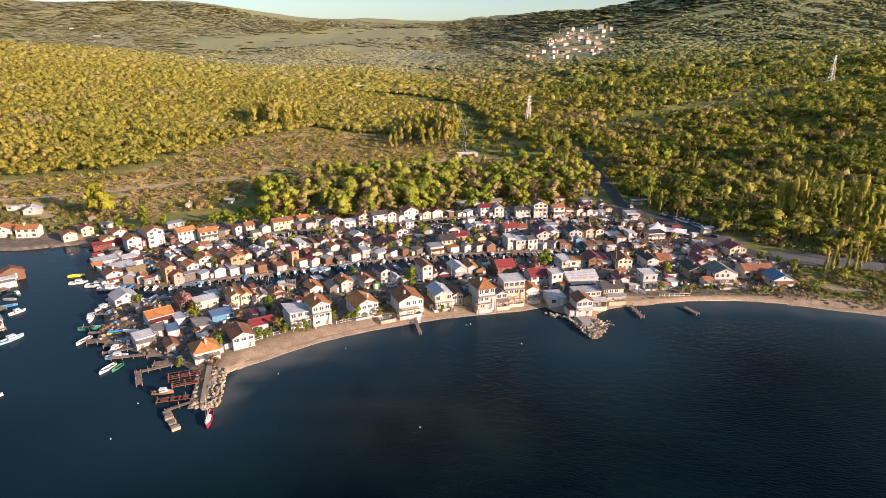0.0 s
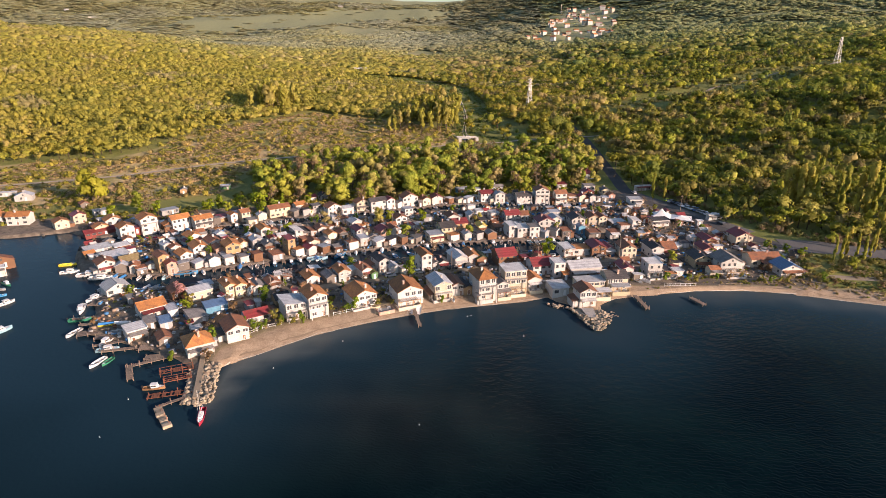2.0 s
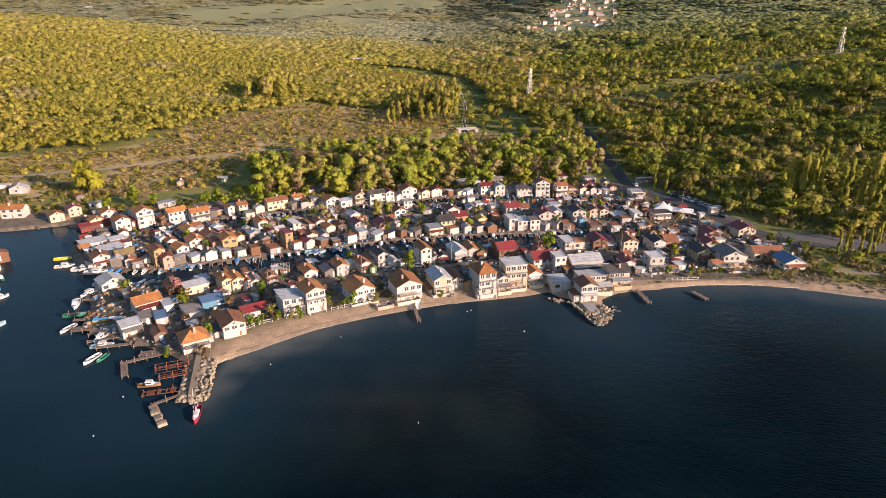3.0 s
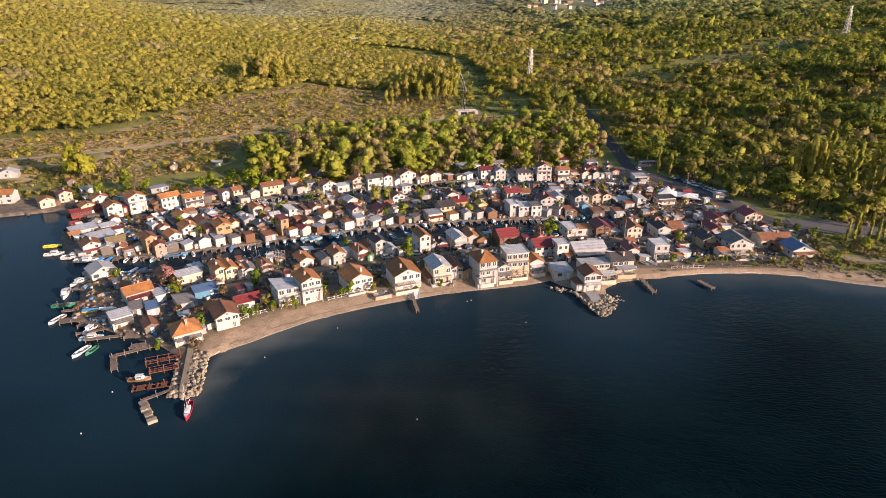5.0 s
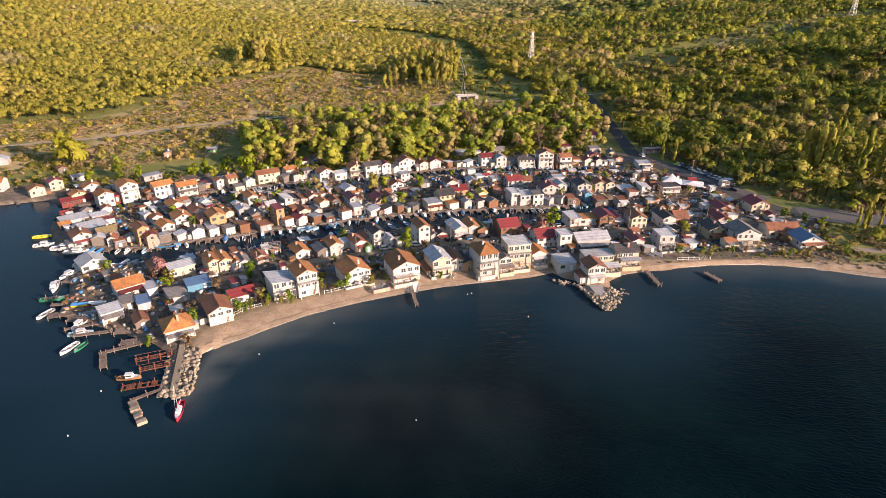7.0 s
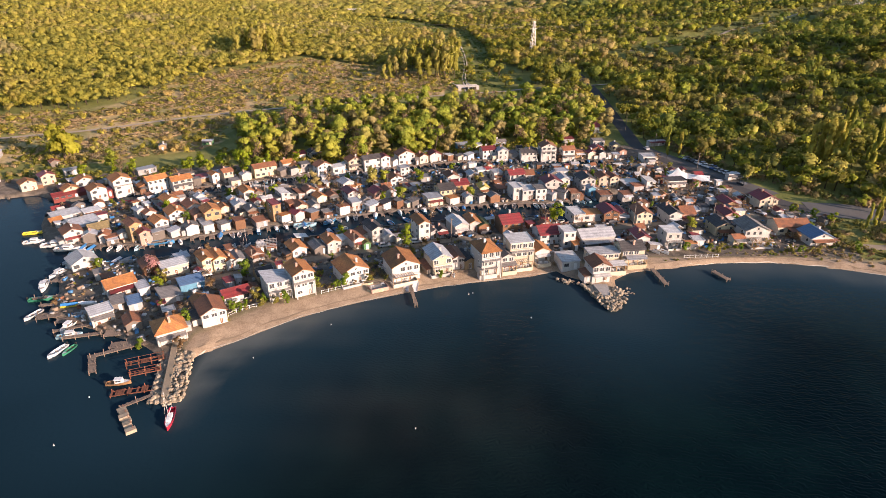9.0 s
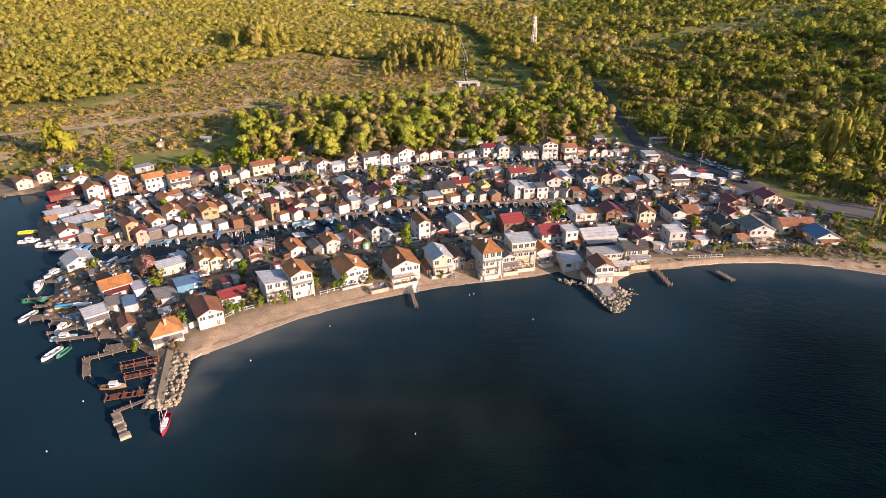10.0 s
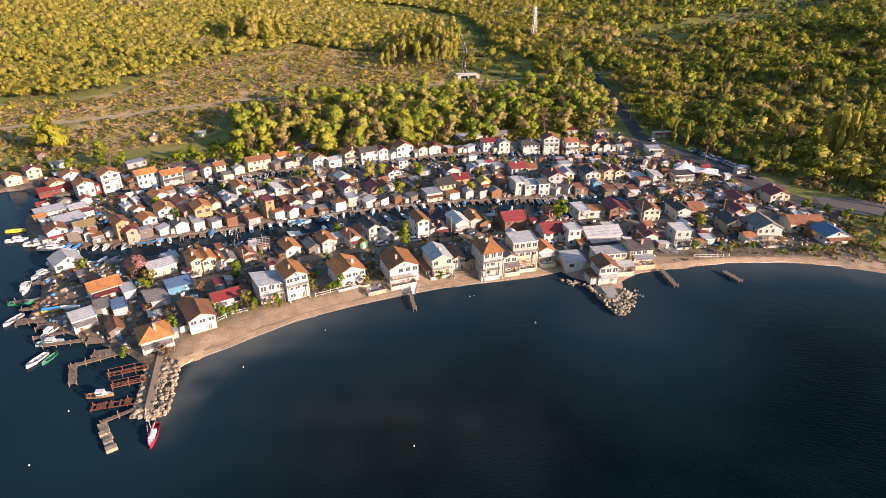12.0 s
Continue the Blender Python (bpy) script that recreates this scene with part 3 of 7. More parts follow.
# ---------------------------------------------------------------- woods
def mesh_from(name, co, tris, tint, mat, normals=None):
    me = bpy.data.meshes.new(name)
    me.vertices.add(len(co))
    me.vertices.foreach_set("co", co.astype(np.float32).ravel())
    me.loops.add(tris.size)
    me.loops.foreach_set("vertex_index", tris.astype(np.int32).ravel())
    me.polygons.add(len(tris))
    me.polygons.foreach_set("loop_start", np.arange(0, tris.size, 3, dtype=np.int32))
    me.update(calc_edges=True)
    put_attr(me, "tint", tint)
    me.materials.append(mat)
    if normals is not None:
        me.polygons.foreach_set("use_smooth", np.ones(len(tris), bool))
        me.normals_split_custom_set_from_vertices(normals.astype(np.float32))
    return me


m_, nt_, b_ = base_mat("foliage", 0.65, 0, 0.25)
tv = nt_.nodes.new("ShaderNodeVertexColor")
tv.layer_name = "tint"
nl = noise_tex(nt_, 1.1, 6, rough=0.8)
rl = ramp(nt_, (0.8,) * 3, (1.22,) * 3, 0.32, 0.66)
bump(nt_, b_, nl.outputs[0], 0.8, 0.6)
links(nt_, (nl.outputs[0], rl.inputs[0]))
fc = mixc(nt_, "MULTIPLY", 0.9, tv.outputs[0], rl.outputs[0])
links(nt_, (fc, b_.inputs["Base Color"]))
tl = nt_.nodes.new("ShaderNodeBsdfTranslucent")
ms = nt_.nodes.new("ShaderNodeMixShader")
ms.inputs[0].default_value = 0.46
out_ = nt_.nodes["Material Output"]
links(nt_, (fc, tl.inputs[0]), (b_.outputs[0], ms.inputs[1]), (tl.outputs[0], ms.inputs[2]), (ms.outputs[0], out_.inputs[0]))
M_LEAF = m_

ICO = None


def ico():
    global ICO
    if ICO is None:
        bm = bmesh.new()
        bmesh.ops.create_icosphere(bm, subdivisions=1, radius=1)
        v = np.array([q.co[:] for q in bm.verts])
        f = np.array([[q.index for q in p.verts] for p in bm.faces])
        bm.free()
        ICO = (v, f)
    return ICO


def unit(v):
    return v / (np.linalg.norm(v, axis=-1, keepdims=True) + 1e-9)


def crowns(rs, px_, py_, pz_, rad, tall, leaves, size, tint, trunk=True, core=0.72, base=0.25, lobes=5):
    """Crowns as several leafy boughs, each a ragged cloud of leaf clumps round an uneven core; all of one lot in one mesh. tall: crown height over its radius."""
    n = len(px_)
    cen = np.stack([px_, py_, pz_ + rad * tall * (base + 0.5)], -1)
    half = np.stack([rad, rad, rad * tall * 0.5], -1)
    iv, itri = ico()
    cos, tri, col, nor = [], [], [], []
    off = 0
    if lobes > 1:
        ld = rs.normal(size=(n, lobes, 3))
        ld[..., 2] = np.linspace(-0.5, 1.5, lobes)[None] + 0.25 * ld[..., 2]
        ld = unit(ld)
        lc = cen[:, None] + ld * half[:, None] * rs.uniform(0.40, 0.66, (n, lobes, 1))
        lr = half[:, None] * rs.uniform(0.40, 0.62, (n, lobes, 1))
    else:
        ld = np.zeros((n, 1, 3)) + np.array([0, 0, 0.3])
        lc, lr = cen[:, None], half[:, None]
    hue = np.repeat(tint[:, None], lobes, 1) * rs.uniform(0.9, 1.1, (n, lobes, 1))
    if core > 0:
        k = len(iv)
        v = iv[None, None] * (core * rs.uniform(0.72, 1.16, (n, lobes, k, 1))) * lr[:, :, None] + lc[:, :, None]
        cos.append(v.reshape(-1, 3))
        tri.append((itri[None] + (np.arange(n * lobes) * k)[:, None, None]).reshape(-1, 3))
        col.append(np.repeat(hue.reshape(-1, 3), k, 0))
        nor.append(unit(iv[None, None] + 0.5 * ld[:, :, None]).reshape(-1, 3))
        off = n * lobes * k
    # leaves
    m = max(1, leaves // lobes)
    d = unit(rs.normal(size=(n, lobes, m, 3)) + 0.6 * ld[:, :, None])
    d[..., 2] = np.where(d[..., 2] < -0.4, -d[..., 2], d[..., 2])
    c = lc[:, :, None] + d * lr[:, :, None] * rs.uniform(0.78, 1.2, (n, lobes, m, 1))
    up = unit(d + rs.normal(size=d.shape) * 0.3)
    t = unit(np.cross(up, rs.normal(size=d.shape)))
    b = np.cross(up, t)
    s = (size * rs.uniform(0.6, 1.3, (n, lobes, m, 1))) * (rad[:, None, None, None] / np.mean(rad))
    q = np.stack([c - t * s, c + b * s * 0.8 - up * s * 0.25, c + t * s, c - b * s * 0.8 - up * s * 0.25], 3)
    cos.append(q.reshape(-1, 3))
    i = off + np.arange(n * lobes * m) * 4
    tri.append(np.concatenate([np.stack([i, i + 2, i + 1], -1), np.stack([i, i + 3, i + 2], -1)]))
    col.append(np.repeat((hue[:, :, None] * rs.uniform(0.9, 1.12, (n, lobes, m, 1))).reshape(-1, 3), 4, 0))
    nor.append(np.repeat(unit(d + 0.45 * ld[:, :, None] + 0.14 * rs.normal(size=d.shape)).reshape(-1, 3), 4, 0))
    off += n * lobes * m * 4
    if trunk:
        ang = np.array([0, 2.09, 4.19])
        ring = np.stack([np.cos(ang), np.sin(ang), 0 * ang], -1)[None]
        r0 = (0.07 * rad)[:, None, None]
        lowv = np.stack([px_, py_, pz_ - 0.3], -1)[:, None] + ring * r0
        top = cen[:, None] + ring * r0 * 0.4
        cos.append(np.concatenate([lowv, top], 1).reshape(-1, 3))
        ft = np.array([[0, 1, 4], [0, 4, 3], [1, 2, 5], [1, 5, 4], [2, 0, 3], [2, 3, 5]])
        tri.append((ft[None] + (off + np.arange(n) * 6)[:, None, None]).reshape(-1, 3))
        col.append(np.repeat(np.array([[0.10, 0.075, 0.05]]), n * 6, 0))
        nor.append(np.tile(np.concatenate([ring[0], ring[0]]), (n, 1)))
    return np.concatenate(cos), np.concatenate(tri), np.concatenate(col), np.concatenate(nor)


PALETTE = np.array([(0.25, 0.220, 0.024), (0.275, 0.235, 0.030), (0.205, 0.20, 0.026), (0.30, 0.235, 0.055), (0.30, 0.215, 0.080), (0.155, 0.165, 0.028), (0.32, 0.265, 0.055)])


FAR_VILLAGE = [(516.0, 2641.4), (649.4, 2333.2), (417.0, 1532.7), (279.9, 1336.0), (193.6, 1480.2), (357.2, 2102.6)]


def wooded(x, y):
    """Where the woods stand, 0 to 1."""
    p, q = x / K, y / K
    w = np.ones(np.shape(x))
    j = lumps(x, y, 60, 21) * 8
    w = np.where(inside(x + j, y + j, MEADOW), 0.0, w)
    edge = np.interp(p, [-700, -430, -243, -182, -165, -108, -42, 12, 20, 60, 84, 100, 118, 128, 135, 150, 175, 230, 700], [150, 260, 312, 345, 418, 492, 466, 436, 400, 392, 305, 252, 224, 207, 201, 193, 182, 164, 100])
    w = np.where(q + j * 0.3 < edge, 0.0, w)
    w = np.where(dist_poly(x, y, STREET) < np.where(q < 262, 10.5, 5.5), 0.0, w)
    w = np.where(dist_poly(x, y, TRACK) < 5, 0.0, w)
    w = np.where((dist_poly(x, y, CLEARING) < 23) & (q < 735), 0.0, w)
    w = np.where(dist_poly(x, y, SADDLE) < 33 + j, 0.05, w)
    w = np.where(inside(x, y, scaled((12, 384), (60, 384), (64, 436), (48, 478), (22, 480))), 0.04, w)
    w = np.where(inside(x, y, FAR_VILLAGE), 0.03, w)
    g, b = fields_at(x, y)
    w = np.where(g > 0.45 + 0.02 * j, 0.02, w)
    w = np.where(b > 0.45 + 0.02 * j, 0.04, w)
    return w


def forest(name, seed, y0, y1, spacing, rad, leaves, size, trunk, core, label, tall=1.75, lobes=5, flat=0.0):
    rs = np.random.RandomState(seed)
    halfw = 0.79 * (y1 + 40) + 10
    gx, gy = np.meshgrid(np.arange(-halfw, halfw, spacing), np.arange(y0, y1, spacing))
    x = gx.ravel() + rs.uniform(-0.5, 0.5, gx.size) * spacing
    y = gy.ravel() + rs.uniform(-0.5, 0.5, gx.size) * spacing
    keep = (np.abs(x) < 0.79 * (y + 40) + 10) & (rs.uniform(size=x.size) < wooded(x, y) * 0.93)
    x, y = x[keep], y[keep]
    n = len(x)
    z = height(x, y)
    soft = smooth(20, -60, x) * smooth(330, 420, y) + smooth(900, 1400, y)
    r = rad * np.where(soft > 0.5, rs.uniform(0.85, 1.18, n), rs.uniform(0.7, 1.3, n) * np.where(rs.uniform(size=n) < 0.15, 1.25, 1))
    patch = lumps(x, y, 160, seed + 50) + 0.8 * rs.normal(size=n) + 0.7 * lumps(x, y, 500, 77)
    idx = np.clip(np.digitize(patch, [-1.3, -0.5, 0.1, 0.6, 1.1, 1.7]), 0, 6)
    order = np.array([5, 2, 0, 1, 3, 4, 6])
    tint = PALETTE[order[idx]] * rs.uniform(0.86, 1.14, (n, 1))
    right = smooth(40, 160, x - 0.1 * (y - 300))[:, None]
    tint = tint * (1 - 0.18 * right * np.array([1.25, 0.8, 1.0])) 
    # bare: share of haze painted into the crowns with distance; hazy: its colour
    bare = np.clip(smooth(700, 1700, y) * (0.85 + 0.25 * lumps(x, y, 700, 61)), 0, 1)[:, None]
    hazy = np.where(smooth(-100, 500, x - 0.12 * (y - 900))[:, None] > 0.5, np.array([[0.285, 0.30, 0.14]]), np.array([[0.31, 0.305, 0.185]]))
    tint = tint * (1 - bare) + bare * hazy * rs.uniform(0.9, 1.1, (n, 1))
    left = (smooth(20, -60, x) * smooth(330, 420, y))[:, None]
    mean = np.array([0.27, 0.235, 0.045])
    tint = tint + left * 0.65 * (mean - tint) * (1 - bare)
    tint = tint * (1 + left * np.array([0.16, 0.16, 0.22]))
    tint = tint * (1 + right * (1 - bare) * rs.uniform(-0.4, 0.55, (n, 1)))
    pale = ((lumps(x, y, 110, 91) + 0.4 * rs.normal(size=n) > 1.15) & (x < 140) & (y > 430) & (y < 1300))[:, None]
    tint = np.where(pale, np.array([[0.33, 0.275, 0.11]]) * rs.uniform(0.88, 1.1, (n, 1)), tint)
    r = r * (1 + 0.18 * np.clip(lumps(x, y, 85, 92), -1, 1))
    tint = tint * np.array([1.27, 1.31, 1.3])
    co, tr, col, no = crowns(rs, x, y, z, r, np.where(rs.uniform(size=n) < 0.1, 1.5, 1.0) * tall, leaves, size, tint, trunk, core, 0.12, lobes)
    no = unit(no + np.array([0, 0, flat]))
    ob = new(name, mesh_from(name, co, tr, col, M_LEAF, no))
    tagged(ob, label, "woodland", kind="stuff")
    return n, len(tr)


forest("near_woodland", 1, 110, 520, 5.7, 4.1, 70, 0.50, True, 0.66, "spring woodland of yellow-green and olive crowns behind the village", 1.45, 5)
forest("slope_woodland", 4, 520, 850, 5.2, 3.9, 14, 0.85, False, 0.76, "dense spring woodland on the lower slopes", 1.3, 1, 0.2)
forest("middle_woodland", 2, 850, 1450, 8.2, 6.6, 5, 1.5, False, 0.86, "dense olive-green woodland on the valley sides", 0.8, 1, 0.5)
# these two lots are pale mainly through the haze put into their tint
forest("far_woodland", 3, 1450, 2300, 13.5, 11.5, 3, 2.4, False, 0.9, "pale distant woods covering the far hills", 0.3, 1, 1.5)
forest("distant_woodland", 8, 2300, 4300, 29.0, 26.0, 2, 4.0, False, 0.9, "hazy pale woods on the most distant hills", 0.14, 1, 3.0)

# ---------------------------------------------------------------- houses of the village
house(-66.7, 132.7, 6.8, 8.0, 3.4, 33, "h", "T", "W")
house(-59.3, 140.9, 6.1, 9.0, 3.8, 32, "y", "D", "W")
house(-56.4, 151.2, 7.1, 6.0, 2.2, 33, "x", "R", "W")
house(-39.6, 156.2, 5.8, 9.0, 6.9, 31, "y", "T", "W")
house(-45.9, 154.4, 6.3, 9.0, 5.8, 31, "m", "L", "W")
house(-51.9, 163.4, 4.6, 6.0, 2.2, 33, "x", "K", "O")
house(-70.7, 168.6, 3.4, 8.0, 4.7, 37, "y", "T", "Y")
house(-67.7, 169.9, 3.8, 8.0, 4.3, 36, "y", "T", "Y")
house(-64.6, 170.8, 2.7, 7.0, 3.3, 36, "y", "T", "W")
house(-62.2, 171.8, 3.5, 7.0, 2.9, 32, "y", "G", "W")
house(-58.2, 176.3, 4.2, 6.0, 2.2, 34, "y", "D", "G")
house(-46.1, 180.3, 4.6, 8.0, 2.7, 32, "y", "T", "W")
house(-39.4, 181.7, 4.3, 7.0, 2.2, 31, "y", "G", "D")
house(-35.5, 183.0, 4.2, 8.0, 3.9, 29, "y", "T", "W")
house(-32.4, 187.8, 3.8, 5.0, 2.2, 29, "f", "W", "W")
house(-28.2, 186.5, 3.8, 8.0, 3.3, 32, "y", "D", "W")
house(-26.2, 192.6, 3.5, 7.0, 2.2, 31, "y", "D", "G")
house(-24.4, 184.1, 2.4, 4.0, 2.2, 30, "y", "E", "E")
house(-22.5, 191.1, 4.2, 9.0, 5.2, 30, "y", "K", "W")
house(-18.3, 190.4, 3.8, 6.0, 2.4, 25, "y", "L", "W")
house(-13.9, 188.6, 2.4, 4.0, 2.2, 24, "f", "G", "C")
house(-6.8, 193.2, 3.9, 9.0, 6.4, 23, "y", "T", "W")
house(-2.8, 193.8, 2.7, 6.0, 2.8, 22, "y", "G", "G")
house(-0.2, 194.3, 3.9, 6.0, 2.8, 22, "y", "K", "W")
house(5.8, 198.9, 4.9, 10.0, 3.5, 21, "y", "W", "W")
house(11.0, 201.1, 3.7, 9.0, 3.5, 15, "y", "T", "W")
house(14.3, 200.2, 4.4, 8.0, 2.5, 18, "y", "E", "B")
house(23.7, 199.3, 7.2, 9.0, 4.1, 16, "x", "R", "B")
house(-26.5, 164.2, 7.9, 10.0, 3.9, 29, "y", "T", "W")
house(-11.8, 166.6, 8.3, 11.0, 4.7, 22, "y", "T", "W")
house(-0.9, 170.0, 5.9, 10.0, 5.2, 20, "y", "L", "C")
house(4.2, 172.6, 4.1, 9.0, 3.7, 17, "y", "D", "W")
house(7.8, 172.5, 3.2, 8.0, 3.0, 21, "y", "K", "O")
house(13.4, 169.4, 5.9, 10.0, 7.7, 20, "h", "T", "W")
house(19.4, 171.8, 4.0, 8.0, 4.5, 16, "y", "G", "W")
house(24.0, 174.6, 7.4, 8.0, 7.9, 13, "f", "W", "C")
house(31.0, 177.7, 4.9, 7.0, 3.4, 15, "y", "T", "W")
house(35.9, 191.2, 7.7, 9.0, 3.6, 12, "x", "R", "W")
house(41.6, 187.2, 4.1, 6.0, 5.5, 12, "f", "W", "W")
house(51.0, 189.0, 11.4, 8.0, 3.5, 11, "x", "L", "W")
house(50.0, 174.3, 9.4, 6.0, 3.7, 9, "f", "W", "C")
house(39.0, 172.5, 5.7, 8.0, 2.6, 10, "f", "W", "W")
house(46.4, 164.6, 5.5, 7.0, 4.7, 10, "y", "D", "W")
house(59.1, 176.7, 7.2, 8.0, 4.5, 8, "x", "K", "C")
house(66.4, 189.0, 4.2, 8.0, 3.1, 6, "y", "R", "W")
house(75.6, 187.3, 5.2, 7.0, 5.4, 6, "f", "W", "W")
house(81.3, 188.3, 2.6, 4.0, 2.2, 9, "f", "K", "G")
house(84.6, 186.7, 3.8, 4.0, 2.3, 4, "f", "W", "W")
house(72.3, 207.8, 5.7, 9.0, 4.2, 5, "y", "D", "C")
house(83.0, 208.3, 4.9, 10.0, 4.2, 8, "y", "K", "W")
house(88.9, 209.7, 5.0, 8.0, 3.4, 5, "x", "D", "P")
house(55.3, 209.7, 8.4, 6.0, 2.8, 9, "f", "T", "W")
house(60.9, 209.7, 5.7, 9.0, 3.8, 8, "y", "R", "B")
house(65.7, 210.7, 4.2, 8.0, 2.6, 7, "y", "R", "G")
house(49.2, 210.2, 4.2, 9.0, 3.0, 12, "f", "W", "W")
house(96.8, 198.1, 6.1, 9.0, 3.6, 4, "y", "K", "Y")
house(109.7, 221.7, 5.2, 9.0, 2.6, 4, "y", "R", "O")
house(104.4, 210.3, 4.6, 9.0, 2.9, 4, "y", "R", "P")
house(124.1, 222.8, 7.2, 9.0, 4.0, 4, "y", "R", "C")
house(104.6, 192.5, 8.1, 10.0, 4.7, 4, "y", "G", "W")
house(121.1, 198.5, 11.3, 8.0, 3.2, 2, "x", "D", "C")
house(125.5, 190.0, 7.7, 9.0, 2.9, 4, "y", "U", "W")
house(-136.1, 209.3, 9.4, 8.0, 2.2, 43, "f", "W", "W")
house(-128.3, 212.3, 5.8, 6.0, 2.2, 44, "f", "W", "W")
house(-125.3, 201.7, 8.8, 9.0, 2.4, 46, "f", "W", "W")
house(-116.6, 195.4, 6.1, 6.0, 2.8, 40, "x", "N", "O")
house(-122.7, 190.0, 5.6, 7.0, 3.8, 41, "y", "D", "W")
house(-147.1, 232.9, 13.8, 5.0, 1.5, 42, "x", "R", "R")
house(-148.2, 234.1, 5.5, 5.0, 3.0, 46, "y", "T", "Y")
house(-135.8, 230.9, 5.8, 7.0, 4.2, 44, "y", "T", "W")
house(-149.0, 245.4, 6.6, 6.0, 2.8, 42, "y", "T", "W")
house(-129.4, 237.5, 6.8, 8.0, 6.1, 42, "y", "T", "W")
house(-121.7, 239.8, 3.9, 5.0, 2.3, 41, "y", "T", "B")
house(-116.9, 241.5, 7.8, 6.0, 4.8, 43, "x", "T", "W")
house(-107.6, 243.5, 7.9, 6.0, 4.1, 40, "x", "T", "W")
house(-133.1, 234.1, 3.0, 5.0, 2.6, 45, "f", "R", "R")
house(-131.0, 262.6, 8.0, 5.0, 2.3, 46, "f", "L", "G")
house(-101.5, 252.5, 6.3, 5.0, 2.4, 45, "f", "R", "O")
house(-96.3, 250.5, 3.1, 5.0, 3.9, 42, "y", "T", "W")
house(-91.5, 252.5, 4.1, 5.0, 4.4, 42, "x", "D", "C")
house(-86.5, 247.1, 4.0, 5.0, 2.4, 34, "f", "G", "C")
house(-77.7, 260.3, 9.8, 6.0, 4.3, 34, "x", "D", "Y")
house(-69.9, 269.0, 4.8, 5.0, 3.4, 37, "x", "T", "W")
house(-65.4, 267.4, 3.3, 5.0, 2.6, 36, "y", "T", "O")
house(-61.3, 266.7, 4.3, 5.0, 3.6, 34, "f", "G", "G")
house(-67.8, 285.7, 5.1, 5.0, 2.5, 37, "x", "R", "W")
house(-61.7, 289.3, 4.6, 5.0, 2.8, 35, "y", "K", "W")
house(-52.8, 264.1, 6.6, 6.0, 3.8, 36, "y", "D", "W")
house(-46.2, 264.2, 5.7, 6.0, 3.1, 32, "f", "W", "W")
house(-39.9, 271.2, 6.3, 6.0, 4.2, 31, "y", "D", "C")
house(-32.0, 272.0, 8.2, 6.0, 4.7, 30, "x", "K", "W")
house(-26.2, 274.5, 4.4, 6.0, 4.5, 27, "y", "R", "W")
house(-16.9, 279.2, 7.9, 7.0, 4.8, 25, "y", "D", "W")
house(-8.7, 281.2, 4.3, 6.0, 3.2, 26, "y", "D", "C")
house(-3.0, 283.9, 5.6, 6.0, 3.3, 20, "y", "R", "W")
house(11.6, 304.4, 7.6, 4.0, 2.6, 15, "f", "L", "U")
house(18.9, 304.4, 4.1, 4.0, 2.2, 13, "f", "W", "W")
house(29.7, 307.5, 7.6, 4.0, 2.9, 11, "x", "G", "W")
house(22.9, 288.4, 6.7, 6.0, 4.4, 17, "x", "R", "W")
house(29.6, 286.7, 5.1, 6.0, 4.4, 12, "y", "L", "W")
house(42.3, 286.7, 7.6, 6.0, 3.6, 8, "x", "K", "W")
house(51.5, 287.8, 7.1, 8.0, 6.4, 6, "y", "D", "W")
house(61.1, 286.8, 5.9, 6.0, 4.9, 11, "x", "D", "W")
house(67.5, 289.9, 4.6, 5.0, 2.8, 8, "f", "D", "O")
house(86.1, 334.5, 6.5, 7.0, 3.4, 5, "h", "R", "W")
house(81.3, 309.8, 6.0, 6.0, 2.9, 5, "f", "G", "W")
house(76.5, 292.3, 6.2, 6.0, 3.9, 5, "y", "R", "B")
house(88.0, 301.3, 4.0, 5.0, 2.9, 5, "y", "G", "Y")
house(89.5, 293.2, 3.7, 4.0, 2.2, 8, "y", "D", "P")
house(98.8, 283.1, 6.5, 7.0, 2.7, 4, "f", "W", "W")
house(67.0, 316.0, 6.1, 6.0, 2.4, 5, "f", "R", "G")
house(-102.7, 191.7, 3.8, 7.0, 5.8, 42, "y", "D", "O")
house(-98.8, 189.5, 3.3, 6.0, 3.9, 40, "y", "R", "P")
house(-97.5, 198.6, 4.5, 7.0, 4.0, 44, "y", "T", "W")
house(-95.7, 208.0, 5.6, 8.0, 3.7, 38, "y", "T", "W")
house(-92.8, 215.5, 4.7, 8.0, 3.4, 40, "y", "D", "W")
house(-103.4, 221.3, 5.2, 7.0, 3.5, 44, "y", "T", "W")
house(-105.9, 209.4, 3.8, 6.0, 2.9, 42, "y", "D", "W")
house(-109.6, 210.4, 2.9, 5.0, 3.4, 45, "y", "L", "G")
house(-87.2, 207.0, 3.8, 6.0, 3.3, 37, "y", "D", "P")
house(-82.2, 206.5, 5.6, 8.0, 5.0, 34, "y", "T", "O")
house(-80.9, 216.1, 3.5, 5.0, 2.2, 35, "y", "T", "C")
house(-75.3, 216.6, 4.3, 6.0, 3.5, 32, "y", "L", "G")
house(-75.6, 227.5, 3.9, 8.0, 4.9, 34, "y", "T", "W")
house(-69.6, 212.5, 3.9, 6.0, 3.0, 33, "y", "G", "D")
house(-60.3, 209.4, 3.0, 7.0, 6.4, 36, "f", "R", "O")
house(-64.2, 203.6, 4.1, 6.0, 2.2, 36, "f", "D", "G")
house(-62.5, 230.3, 3.3, 9.0, 3.6, 34, "m", "W", "W")
house(-59.5, 232.7, 3.3, 8.0, 2.8, 31, "m", "K", "G")
